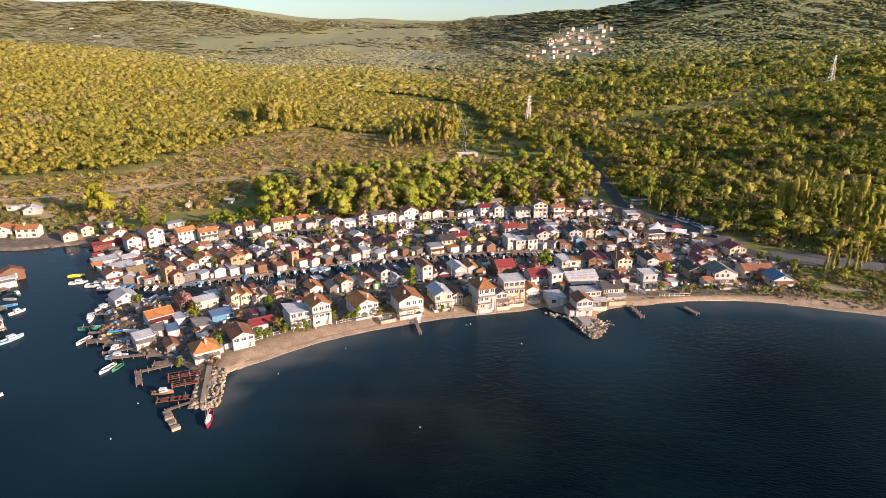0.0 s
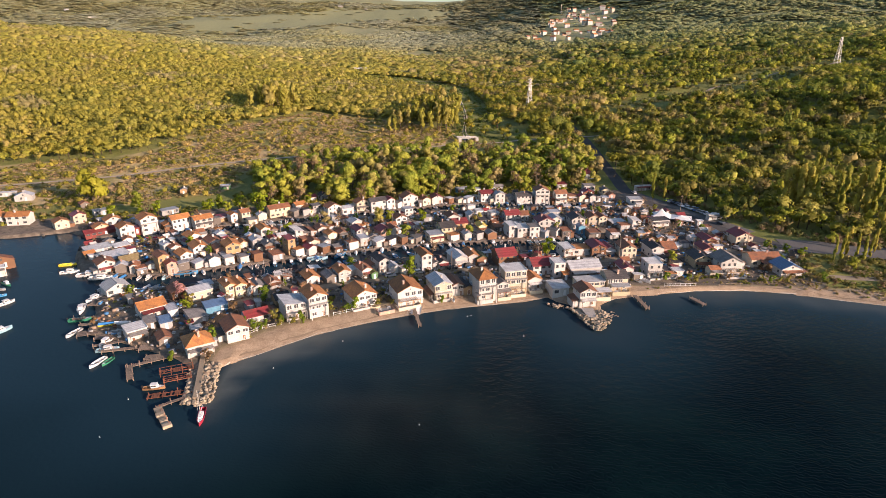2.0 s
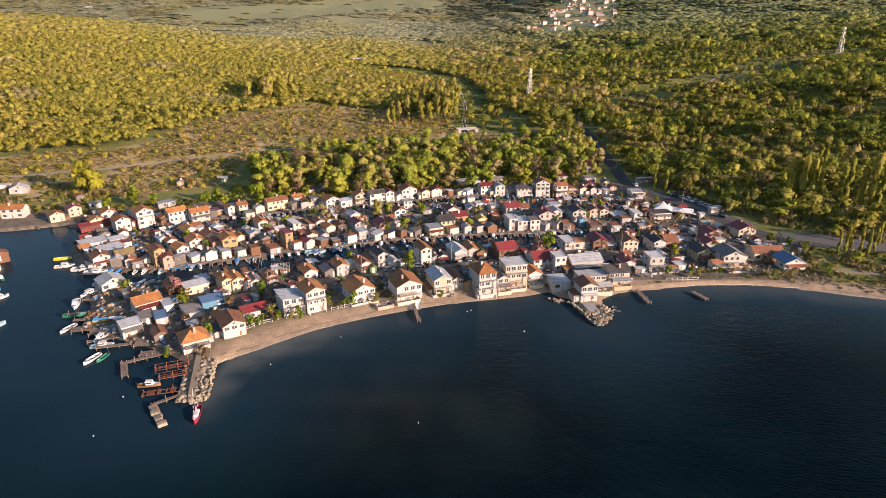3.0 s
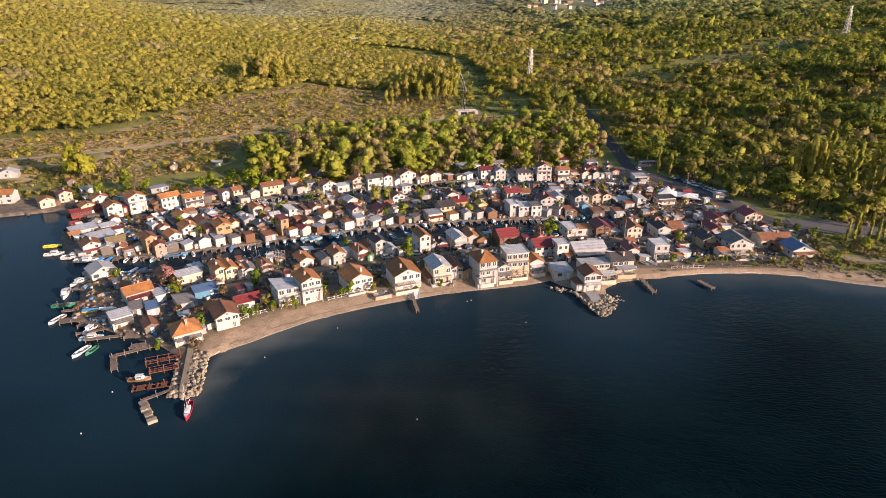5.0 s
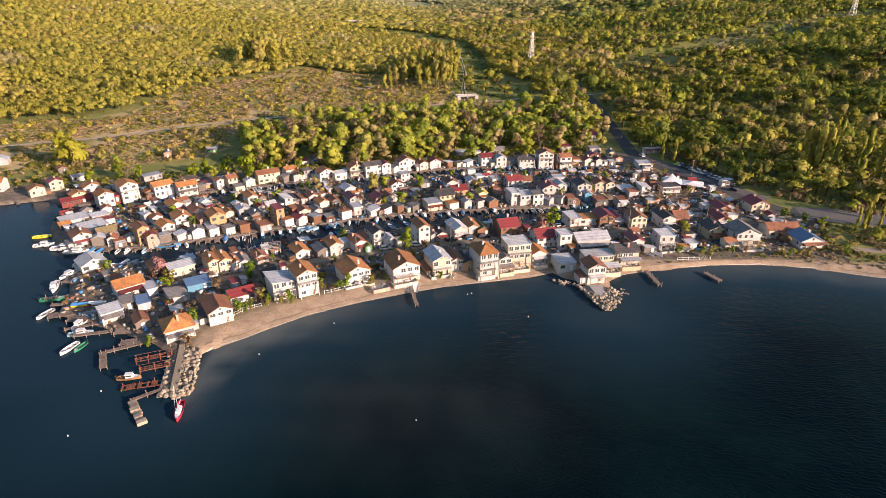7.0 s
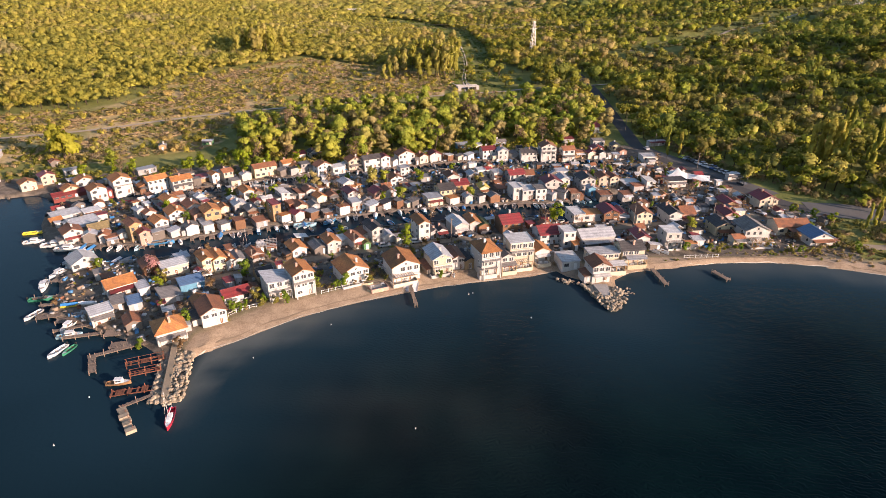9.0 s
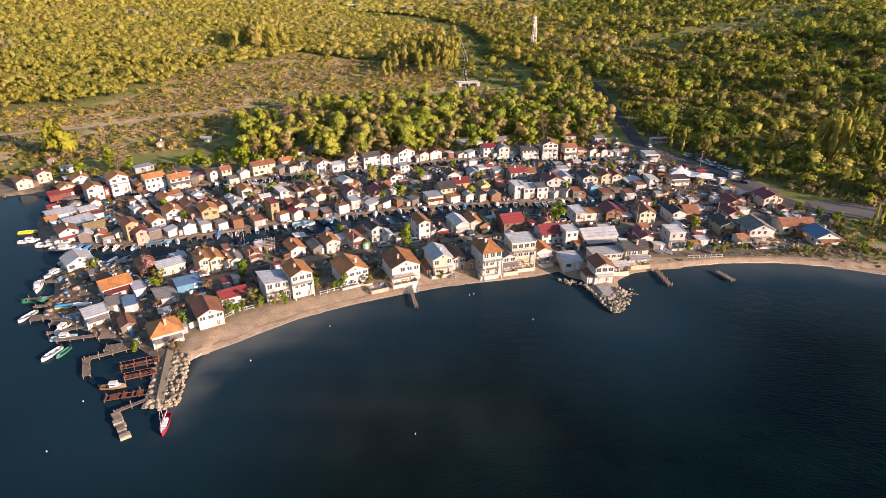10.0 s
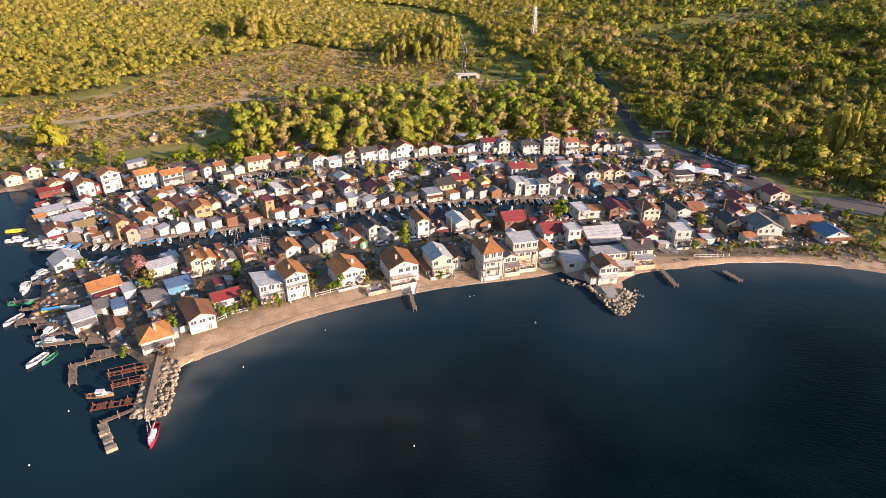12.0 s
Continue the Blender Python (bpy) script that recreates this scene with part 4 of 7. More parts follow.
house(-55.9, 232.3, 3.3, 7.0, 2.8, 32, "m", "D", "G")
house(-52.5, 233.0, 3.8, 6.0, 3.2, 32, "y", "D", "W")
house(-52.6, 216.7, 4.3, 6.0, 2.8, 32, "y", "D", "C")
house(-48.1, 219.3, 3.2, 6.0, 2.2, 32, "y", "G", "G")
house(-47.4, 227.7, 4.1, 6.0, 2.3, 36, "y", "T", "C")
house(-35.7, 229.9, 4.1, 8.0, 3.7, 30, "y", "R", "W")
house(-32.6, 219.9, 3.6, 6.0, 3.3, 28, "f", "L", "G")
house(-39.2, 243.1, 4.8, 6.0, 2.9, 35, "y", "L", "W")
house(-19.2, 246.4, 5.5, 6.0, 3.9, 27, "y", "D", "W")
house(-25.3, 233.6, 5.9, 7.0, 2.3, 32, "y", "R", "P")
house(-21.4, 233.7, 4.2, 6.0, 2.8, 27, "y", "D", "G")
house(-16.5, 261.5, 4.2, 5.0, 3.6, 28, "f", "L", "W")
house(-3.0, 225.4, 6.1, 7.0, 3.2, 22, "f", "L", "C")
house(1.8, 232.3, 6.3, 8.0, 4.3, 21, "x", "K", "Y")
house(7.4, 236.7, 6.4, 7.0, 4.7, 20, "x", "R", "O")
house(4.6, 251.8, 5.0, 7.0, 3.2, 19, "y", "D", "W")
house(17.3, 236.9, 3.6, 6.0, 3.3, 14, "y", "Y", "Y")
house(13.7, 252.7, 3.9, 6.0, 3.5, 16, "y", "L", "W")
house(17.4, 258.7, 3.5, 5.0, 3.5, 19, "f", "W", "W")
house(24.2, 255.6, 3.9, 6.0, 3.5, 17, "f", "W", "W")
house(32.1, 253.3, 6.8, 7.0, 3.7, 15, "x", "R", "W")
house(38.1, 254.9, 3.9, 6.0, 3.0, 10, "x", "D", "G")
house(29.5, 232.4, 3.3, 8.0, 5.1, 14, "f", "W", "W")
house(34.4, 232.4, 5.9, 8.0, 4.0, 14, "f", "W", "W")
house(39.3, 231.5, 4.4, 6.0, 4.6, 11, "f", "G", "W")
house(45.6, 241.1, 7.4, 8.0, 4.4, 11, "y", "R", "W")
house(50.7, 244.5, 4.8, 7.0, 4.3, 9, "y", "L", "W")
house(60.2, 244.2, 6.1, 9.0, 4.8, 9, "y", "K", "W")
house(60.8, 235.4, 3.0, 4.0, 3.3, 9, "y", "L", "U")
house(68.7, 248.6, 4.9, 7.0, 3.9, 7, "y", "D", "C")
house(72.6, 248.6, 4.0, 7.0, 3.9, 10, "y", "D", "C")
house(79.4, 245.9, 7.1, 7.0, 2.2, 10, "f", "W", "D")
house(86.5, 243.8, 3.7, 8.0, 4.3, 4, "m", "W", "W")
house(81.1, 241.0, 4.4, 5.0, 2.4, 10, "f", "D", "G")
house(98.7, 246.8, 8.0, 6.0, 2.9, 9, "f", "K", "W")
house(95.7, 249.9, 3.6, 4.0, 2.4, 7, "f", "R", "R")
house(-42.7, 229.6, 3.7, 5.0, 2.2, 30, "y", "D", "D")
house(-56.3, 218.3, 3.2, 5.0, 3.1, 36, "f", "D", "B")
house(-27.6, 248.6, 4.5, 5.0, 2.2, 27, "y", "G", "G")
house(-10.1, 240.7, 3.9, 5.0, 2.4, 26, "f", "L", "G")
house(-73.0, 231.3, 3.8, 5.0, 2.7, 36, "y", "D", "D")
house(-41.8, 211.5, 3.1, 4.0, 2.2, 30, "f", "G", "D")
house(24.4, 238.2, 3.9, 6.0, 2.4, 12, "f", "D", "D")
house(53.2, 232.1, 3.8, 6.0, 2.8, 9, "f", "D", "D")
house(65.2, 231.6, 5.0, 5.0, 2.2, 9, "f", "D", "D")
house(73.8, 231.7, 4.2, 5.0, 2.2, 9, "f", "D", "G")
house(53.6, 261.8, 5.2, 5.0, 2.2, 11, "f", "L", "G")
house(62.4, 258.1, 5.6, 5.0, 2.2, 7, "f", "D", "G")
house(-6.9, 252.8, 4.1, 5.0, 2.2, 19, "f", "G", "G")
house(18.7, 248.8, 4.0, 5.0, 2.2, 19, "f", "K", "D")
house(-86.1, 146.7, 3.6, 6.0, 2.2, 34, "f", "G", "D")
house(-87.8, 140.6, 5.3, 6.0, 2.8, 40, "f", "W", "W")
house(-81.9, 146.7, 3.3, 6.0, 2.2, 33, "f", "U", "G")
house(-74.7, 151.6, 5.1, 8.0, 2.2, 37, "m", "G", "G")
house(-83.6, 154.9, 2.9, 6.0, 2.2, 38, "f", "L", "W")
house(-90.2, 155.5, 7.5, 7.0, 3.0, 41, "x", "T", "W")
house(-87.1, 167.8, 4.7, 7.0, 2.8, 38, "y", "D", "B")
house(-79.5, 166.7, 7.4, 6.0, 3.2, 37, "f", "W", "C")
house(-71.1, 157.9, 6.5, 6.0, 2.2, 33, "f", "U", "U")
house(-109.6, 171.7, 7.3, 8.0, 2.2, 44, "y", "W", "W")
house(-77.8, 136.8, 3.6, 6.0, 2.2, 34, "y", "D", "D")
house(-79.9, 173.7, 3.9, 5.0, 2.2, 37, "f", "L", "G")
house(-166.2, 248.7, 5.3, 6.0, 3.8, 46, "y", "R", "C")
house(-177.2, 272.6, 3.9, 5.0, 2.3, 44, "y", "D", "D")
house(-169.4, 240.8, 5.6, 6.0, 3.2, 44, "y", "T", "C")
house(-163.1, 261.0, 5.6, 5.0, 2.2, 41, "f", "L", "G")

# ---------------------------------------------------------------- roads and yards
def along(pts, step):
    out = []
    for (ax, ay), (bx, by) in zip(pts, pts[1:]):
        n = max(1, int(math.hypot(bx - ax, by - ay) / step))
        out += [(ax + (bx - ax) * i / n, ay + (by - ay) * i / n) for i in range(n)]
    return out + [pts[-1]]


def rounded(pts, times=2):
    for _ in range(times):
        q = [pts[0]]
        for (ax, ay), (bx, by) in zip(pts, pts[1:]):
            q += [(0.75 * ax + 0.25 * bx, 0.75 * ay + 0.25 * by), (0.25 * ax + 0.75 * bx, 0.25 * ay + 0.75 * by)]
        pts = q + [pts[-1]]
    return pts


def strip(name, pts, width, mat, label, lift=0.06, category="road"):
    pts = along(rounded(pts), 2.5)
    P = np.array(pts)
    d = np.gradient(P, axis=0)
    d /= np.linalg.norm(d, axis=1, keepdims=True) + 1e-9
    side = np.stack([-d[:, 1], d[:, 0]], -1)
    if width < 1:
        P = P + side * (0.45 * lumps(P[:, 0], P[:, 1], 11, 33))[:, None]
    wob = 1 + (0.06 if width > 1 else 0.9) * lumps(P[:, 0], P[:, 1], 14, 31)
    bm = bmesh.new()
    rows = []
    for u in (-0.5, -0.17, 0.17, 0.5):
        q = P + side * (u * width * wob)[:, None]
        z = height(q[:, 0], q[:, 1]) + lift + (0.05 if abs(u) < 0.3 else 0)
        rows.append([bm.verts.new((a, b, c)) for (a, b), c in zip(q, z)])
    for r, s in zip(rows, rows[1:]):
        for i in range(len(r) - 1):
            bm.faces.new((r[i], r[i + 1], s[i + 1], s[i]))
    ob = part(name, bm, mat)
    return tagged(ob, label, category, kind="structure")


M_ASPH_OLD = worn("asphalt_old", (0.13, 0.125, 0.118), (0.20, 0.185, 0.16), 0.92, big=0.12)
strip("road_street", STREET, 7.0, M_ASPH, "worn grey asphalt street between village and wood")
strip("road_lot", scaled((122, 190), (140, 187), (160, 178)), 15.0, M_ASPH_OLD, "weathered asphalt lot beside the poplars", 0.10)
strip("road_track", TRACK, 3.0, M_PALE, "pale unpaved track across the reed meadow", 0.35)
strip("road_lane", FRONT_LANE, 3.4, M_DIRT, "trodden earth lane behind the beach houses", 0.05)
strip("road_parking", scaled((88, 262), (98, 240), (107, 221), (116, 203)), 11.0, M_ASPH_OLD, "dusty parking strip beside the street", 0.05)
strip("road_saddle", SADDLE, 3.2, M_DIRT, "bare earth track over the shoulder of the hill", 0.1)
strip("road_shore", scaled((112, 162), (128, 160), (150, 158), (200, 140)), 4.0, M_DIRT, "sandy path along the bushes behind the beach", 0.07)
strip("trim_stream_bed", STREAM, 3.4, M_PALE, "pale stony bed of the stream between grass banks", 0.14, "stream bed")
strip("water_stream", STREAM, 1.1, M_WATER, "narrow stream running in its stony bed", 0.24, "stream")

M_WRACK = worn("dry_seaweed", (0.25, 0.185, 0.12), (0.36, 0.27, 0.18), 0.95, big=0.6)
M_FOAM = worn("wet_foam", (0.50, 0.45, 0.38), (0.36, 0.30, 0.22), 0.5, big=0.8, amount=0.8)
SHORE = scaled((-50, 108.6), (-43.5, 114), (-33.5, 122.6), (-27.5, 126.4), (-18, 131.2), (-8, 135.3), (3, 139.4), (10, 140.8), (24, 144), (30, 146.6))
EAST = scaled((46, 143), (50, 146), (62, 149), (77, 152), (92, 152), (103, 150), (113, 146), (140, 137), (220, 105))
for line in (SHORE, EAST):
    strip("trim_wrack", [(x - 0.4, y + 2.3) for x, y in line], 0.5, M_WRACK, "dark line of dry seaweed along the beach", 0.03, "seaweed line")
    strip("trim_foam", [(x, y + 0.3) for x, y in line], 0.16, M_FOAM, "pale wet edge where small waves reach the sand", 0.05, "wave edge")

# ---------------------------------------------------------------- stone groynes
STONES = []
for i in range(7):
    rr = random.Random(40 + i)
    bm = bmesh.new()
    bmesh.ops.create_icosphere(bm, subdivisions=1, radius=0.5)
    sx, sy, sz = rr.uniform(0.8, 1.3), rr.uniform(0.7, 1.1), rr.uniform(0.55, 0.85)
    for v in bm.verts:
        k = rr.uniform(0.78, 1.18)
        v.co = Vector((v.co.x * sx * k, v.co.y * sy * k, v.co.z * sz * k))
    me = bpy.data.meshes.new("stone")
    bm.to_mesh(me), bm.free()
    me.materials.append(M_STONE)
    STONES.append(me)


def stones(parent, poly, n, z0, z1, size, seed):
    rr = random.Random(seed)
    xs, ys = [p[0] for p in poly], [p[1] for p in poly]
    made = 0
    for _ in range(n * 20):
        x, y = rr.uniform(min(xs), max(xs)), rr.uniform(min(ys), max(ys))
        if made >= n or not bool(inside(np.array([x]), np.array([y]), poly)[0]):
            continue
        s = size * rr.uniform(0.55, 1.35)
        shared("stone", rr.choice(STONES), parent, Matrix.LocRotScale((x, y, rr.uniform(z0, z1)), Euler((rr.uniform(-0.5, 0.5), rr.uniform(-0.5, 0.5), rr.uniform(0, 6.3))), (s, s, s)))
        made += 1


west_groyne = thing("rock_groyne", 0, 0, 0, 0, "groyne of pale boulders with a concrete walkway on top", "groyne")
bm = bmesh.new()
slab(bm, [(-59.2, 109.5, 1.0), (-57.6, 109.5, 1.0), (-63.4, 129.5, 1.2), (-64.8, 129.5, 1.2)], 1.6)
part("walkway", bm, M_DIRT, west_groyne)
bm = bmesh.new()
slab(bm, [(-61.6, 107.8, 0.3), (-55.4, 108.2, 0.3), (-58.8, 126.0, 0.45), (-65.6, 126.0, 0.45)], 1.8)
part("rubble_core", bm, M_STONE, west_groyne)
stones(west_groyne, [(-57.4, 108.3), (-54.2, 109.3), (-58.0, 125), (-62.4, 126.8)], 190, 0.15, 1.05, 1.05, 1)
stones(west_groyne, [(-62, 107.8), (-57, 106.8), (-54.6, 109.5), (-60, 110.5)], 26, -0.1, 0.7, 1.3, 2)
stones(west_groyne, [(-61.4, 110), (-59.4, 110.5), (-64.2, 125), (-66.2, 124)], 34, -0.2, 0.6, 1.1, 3)
mid_groyne = thing("rock_groyne", 0, 0, 0, 0, "short rubble groyne of pale boulders below a white house", "groyne")
bm = bmesh.new()
slab(bm, [(44.2, 158.5, 1.2), (48.2, 158.5, 1.2), (47.8, 152, 0.8), (45.6, 152, 0.8)], 1.8)
part("platform", bm, M_CONC, mid_groyne)
bm = bmesh.new()
slab(bm, [(41.4, 159.5, 0.5), (45.6, 145.8, 0.2), (47.6, 145.4, 0.2), (50.4, 149.4, 0.3), (51.2, 158.4, 0.5)], 1.6)
part("rubble_core", bm, M_STONE, mid_groyne)
stones(mid_groyne, [(40.6, 160), (42.6, 153), (45.4, 145), (47.5, 144.6), (50.6, 148.6), (51.6, 157), (48, 157), (47, 152), (44.5, 156)], 190, 0.1, 0.95, 1.1, 4)
stones(mid_groyne, [(48.2, 150), (51.5, 150), (51.8, 158), (48.8, 158)], 42, -0.1, 0.7, 1.15, 5)
stones(mid_groyne, [(51.6, 153.5), (55.2, 154.5), (55.6, 158.2), (52.2, 158.6)], 16, -0.25, -0.05, 0.9, 7)
stones(mid_groyne, [(34.5, 163.5), (44, 161), (44, 159.2), (35.5, 160.8)], 34, 0.0, 0.5, 1.0, 6)

# ---------------------------------------------------------------- piers, docks
def pier(x0, y0, x1, y1, w, label, mat=None, z=0.75, rails=False, name="jetty"):
    mat = mat or M_TIMBER
    L = math.hypot(x1 - x0, y1 - y0)
    e = thing(name, x0, y0, 0, math.degrees(math.atan2(y1 - y0, x1 - x0)), label, name.replace("_", " "))
    rr = random.Random(int(x0 * 7 + y0 * 13))
    bm = bmesh.new()
    n = max(3, int(L / 0.45))
    for i in range(n):
        a = L * i / n
        if mat is M_RUST and rr.random() < 0.5:      # half of the planks are gone from the rusty frames
            continue
        box(bm, a, a + L / n - 0.06, -w / 2 + rr.uniform(-0.12, 0.08), w / 2 + rr.uniform(-0.08, 0.12), z - 0.06, z + rr.uniform(-0.02, 0.03))
    tagged(part("deck", bm, mat, e), kind="stuff")
    bm = bmesh.new()
    for s in (-0.36, 0.36):
        box(bm, 0, L, s * w - 0.07, s * w + 0.07, z - 0.22, z - 0.063)
    part("bearer", bm, mat, e)
    m = max(2, int(L / 2.6) + 1)
    for i in range(1 if name == "landing_stage" else 0, m):
        for s in (-1, 1):
            bm = bmesh.new()
            a = 0.2 + (L - 0.4) * i / (m - 1)
            beam(bm, (a, s * w * 0.44, -1.6), (a + rr.uniform(-0.1, 0.1), s * w * 0.44, z + (rr.uniform(0.1, 0.9) if not rails else 1.0)), 0.09, 5)
            part("post", bm, mat, e)
    if rails:
        bm = bmesh.new()
        for s in (-1, 1):
            beam(bm, (0, s * w * 0.44, z + 0.95), (L, s * w * 0.44, z + 0.95), 0.05)
        part("handrail", bm, mat, e)
    return e


pier(64.8, 169.5, 65.8, 159.3, 1.3, "narrow weathered plank jetty running out from the beach")
pier(82.8, 168.0, 85.2, 162.2, 1.5, "short low plank jetty at the beach")
pier(-8.4, 158.0, -6.3, 147.3, 0.9, "narrow plank jetty beside two white boat slips")
pier(-71.8, 129.6, -82.0, 123.7, 1.3, "long weathered timber pier with leaning posts")
pier(-81.6, 124.0, -78.1, 117.6, 1.6, "end arm of the weathered timber pier")
pier(-64.4, 123.6, -72.0, 120.4, 1.6, "rusty steel pier frame with handrails", M_RUST, 0.9, True)
pier(-63.2, 119.2, -69.4, 116.7, 1.2, "rusty broken pier frame with bent rails", M_RUST, 0.8, True)
pier(-60.6, 113.2, -70.6, 110.6, 2.2, "wide dark half-sunken timber deck", M_RUST, 0.45)
pier(-61.2, 110.2, -66.4, 105.9, 0.9, "narrow dark gangway along the groyne", M_TIMBER, 0.7)
pier(-84.2, 133.8, -92.9, 131.6, 1.3, "timber dock with small boats tied to it")
pier(-97.0, 144.5, -105.2, 141.1, 3.2, "broad plank landing stage with a small hut deck")
pier(-101.0, 154.0, -112.0, 151.0, 1.2, "low dock of old planks on the lagoon edge")
pier(-103.0, 162.0, -113.0, 162.5, 4.0, "wide sagging plank platform piled with gear")
broken = thing("broken_quay", -66.0, 105.8, 0, -52, "broken concrete quay arm crusted with mussels", "quay")
rr_ = random.Random(5)
for i in range(7):
    bm = bmesh.new()
    box(bm, i * 1.25, i * 1.25 + 1.2, -0.85 + rr_.uniform(-0.2, 0.2), 0.85 + rr_.uniform(-0.2, 0.2), -1.5, 0.6 + rr_.uniform(-0.25, 0.25))
    part("slab", bm, M_STONE, broken)
for i in range(5):
    bm = bmesh.new()
    beam(bm, (i * 2, 0.6, 0.5), (i * 2 + 0.2, 0.5, 1.5), 0.07)
    part("post", bm, M_RUST, broken)
for dx in (0.0, 2.4):
    slip = thing("boat_slip", -9.4 + dx, 159.2, 0.32, -6, "white painted boat slip sloping into the sea", "slipway", "boat slips")
    bm = bmesh.new()
    slab(bm, [(-0.8, -3, -0.25), (0.8, -3, -0.25), (0.8, 1.5, 0.6), (-0.8, 1.5, 0.6)], 0.2)
    part("ramp", bm, M_CANVAS, slip)
    bm = bmesh.new()
    for s in (-0.85, 0.85):
        beam(bm, (s, -3, -0.15), (s, 1.5, 0.7), 0.07)
    part("guide_rail", bm, M_STEEL, slip)

# ---------------------------------------------------------------- boats
def loft(bm, sections, close=False):
    rings = [[bm.verts.new(p) for p in s] for s in sections]
    for a, b in zip(rings, rings[1:]):
        for i in range(len(a) - 1):
            bm.faces.new((a[i], a[i + 1], b[i + 1], b[i]))
    return rings


def boat(x, y, rz, L, hull="white", kind="open", z=0.0, label=None):
    """A small craft, bow along its own x; kind: open, cabin, sail or cover."""
    e = thing("sailing_boat" if kind == "sail" else "boat", x, y, z, rz,
              label or {"open": "small open %s fishing boat with bench seats", "cabin": "%s motor boat with a small cabin", "sail": "%s sailing boat with a bare mast",
                        "cover": "moored %s boat under a pale cover"}[kind] % {"pale": "pale blue", "wood": "bare wooden"}.get(hull, hull), "boat", "boats of the village")
    B = L * (0.34 if kind != "sail" else 0.28)
    D = 0.16 * L * 0.75
    st = [(-0.5, 0.72, 0.9), (-0.3, 0.92, 0.88), (0, 1.0, 0.92), (0.25, 0.78, 1.02), (0.4, 0.42, 1.15), (0.5, 0.04, 1.3)]
    out, inn = [], []
    for sx, bw, fr in st:
        w, f = B / 2 * bw, D * fr
        out.append([(sx * L, -w, f), (sx * L, -w * 0.72, 0.0), (sx * L * 0.96, 0, -0.22 * D - 0.05), (sx * L, w * 0.72, 0.0), (sx * L, w, f)])
        inn.append([(sx * L * 0.95, -w * 0.84, f), (sx * L * 0.95, -w * 0.66, 0.12), (sx * L * 0.93, 0, 0.08), (sx * L * 0.95, w * 0.66, 0.12), (sx * L * 0.95, w * 0.84, f)])
    bm = bmesh.new()
    ro, ri = loft(bm, out), None
    bm.faces.new(ro[0][::-1])
    ri = loft(bm, [s[::-1] for s in inn])
    for a, b, c, d in zip(ro, ro[1:], ri, ri[1:]):
        bm.faces.new((a[0], c[4], d[4], b[0]))
        bm.faces.new((a[4], b[4], d[0], c[0]))
    bm.faces.new((ro[0][0], ro[0][4], ri[0][0], ri[0][4]))
    bmesh.ops.recalc_face_normals(bm, faces=bm.faces)
    part("hull", bm, HULL[hull], e)
    trim = HULL["white"] if hull != "white" else HULL["grey"]
    if kind in ("open", "cabin"):
        for sx in ((-0.3, 0.0) if kind == "open" else (-0.36,)):
            bm = bmesh.new()
            box(bm, sx * L - 0.14, sx * L + 0.14, -B * 0.40, B * 0.40, D * 0.52, D * 0.62)
            part("seat", bm, HULL["wood"], e)
        bm = bmesh.new()
        box(bm, -0.5 * L - 0.30, -0.5 * L - 0.04, -0.14, 0.14, -0.25, D + 0.15)
        box(bm, -0.5 * L - 0.36, -0.5 * L + 0.02, -0.18, 0.18, D + 0.15, D + 0.45)
        part("outboard_motor", bm, M_RUBBER, e)
    bm = bmesh.new()
    slab(bm, [(0.24 * L, -B * 0.37, D * 1.0), (0.46 * L, -B * 0.10, D * 1.2), (0.46 * L, B * 0.10, D * 1.2), (0.24 * L, B * 0.37, D * 1.0)], 0.05)
    part("foredeck", bm, trim, e)
    if kind == "cabin":
        bm = bmesh.new()
        h = 0.62 + 0.07 * L
        lo = [(-0.12 * L, -B * 0.33), (0.24 * L, -B * 0.28), (0.24 * L, B * 0.28), (-0.12 * L, B * 0.33)]
        hi = [(-0.12 * L, -B * 0.29), (0.15 * L, -B * 0.25), (0.15 * L, B * 0.25), (-0.12 * L, B * 0.29)]
        a = [bm.verts.new((*p, D * 0.6)) for p in lo]
        b = [bm.verts.new((*p, D * 0.6 + h)) for p in hi]
        for i in range(4):
            bm.faces.new((a[i], a[(i + 1) % 4], b[(i + 1) % 4], b[i]))
        bm.faces.new(b)
        cab = part("cabin", bm, HULL["white"], e)
        bm = bmesh.new()
        box(bm, -0.10 * L, 0.13 * L, -B * 0.335, B * 0.335, D * 0.6 + h * 0.52, D * 0.6 + h * 0.8)
        part("side_window", bm, M_GLASS, cab)
        bm = bmesh.new()
        box(bm, -0.15 * L, 0.17 * L, -B * 0.34, B * 0.34, D * 0.6 + h, D * 0.6 + h + 0.07)
        part("cabin_roof", bm, HULL["white"], cab)
    if kind == "sail":
        bm = bmesh.new()
        box(bm, -0.15 * L, 0.2 * L, -B * 0.25, B * 0.25, D * 0.7, D + 0.35)
        part("coachroof", bm, trim, e)
        bm = bmesh.new()
        beam(bm, (0.06 * L, 0, D), (0.06 * L, 0, L * 1.15), 0.06, 6)
        mast = part("mast", bm, M_STEEL, e)
        bm = bmesh.new()
        beam(bm, (0.05 * L, 0, D + 0.9), (-0.38 * L, 0, D + 0.8), 0.07, 6)
        part("boom", bm, HULL["white"], mast)
        bm = bmesh.new()
        for q in ((0.49 * L, 0, D * 1.25), (-0.49 * L, 0, D)):
            beam(bm, (0.06 * L, 0, L * 1.12), q, 0.015, 3)
        part("stay", bm, M_STEEL, mast)
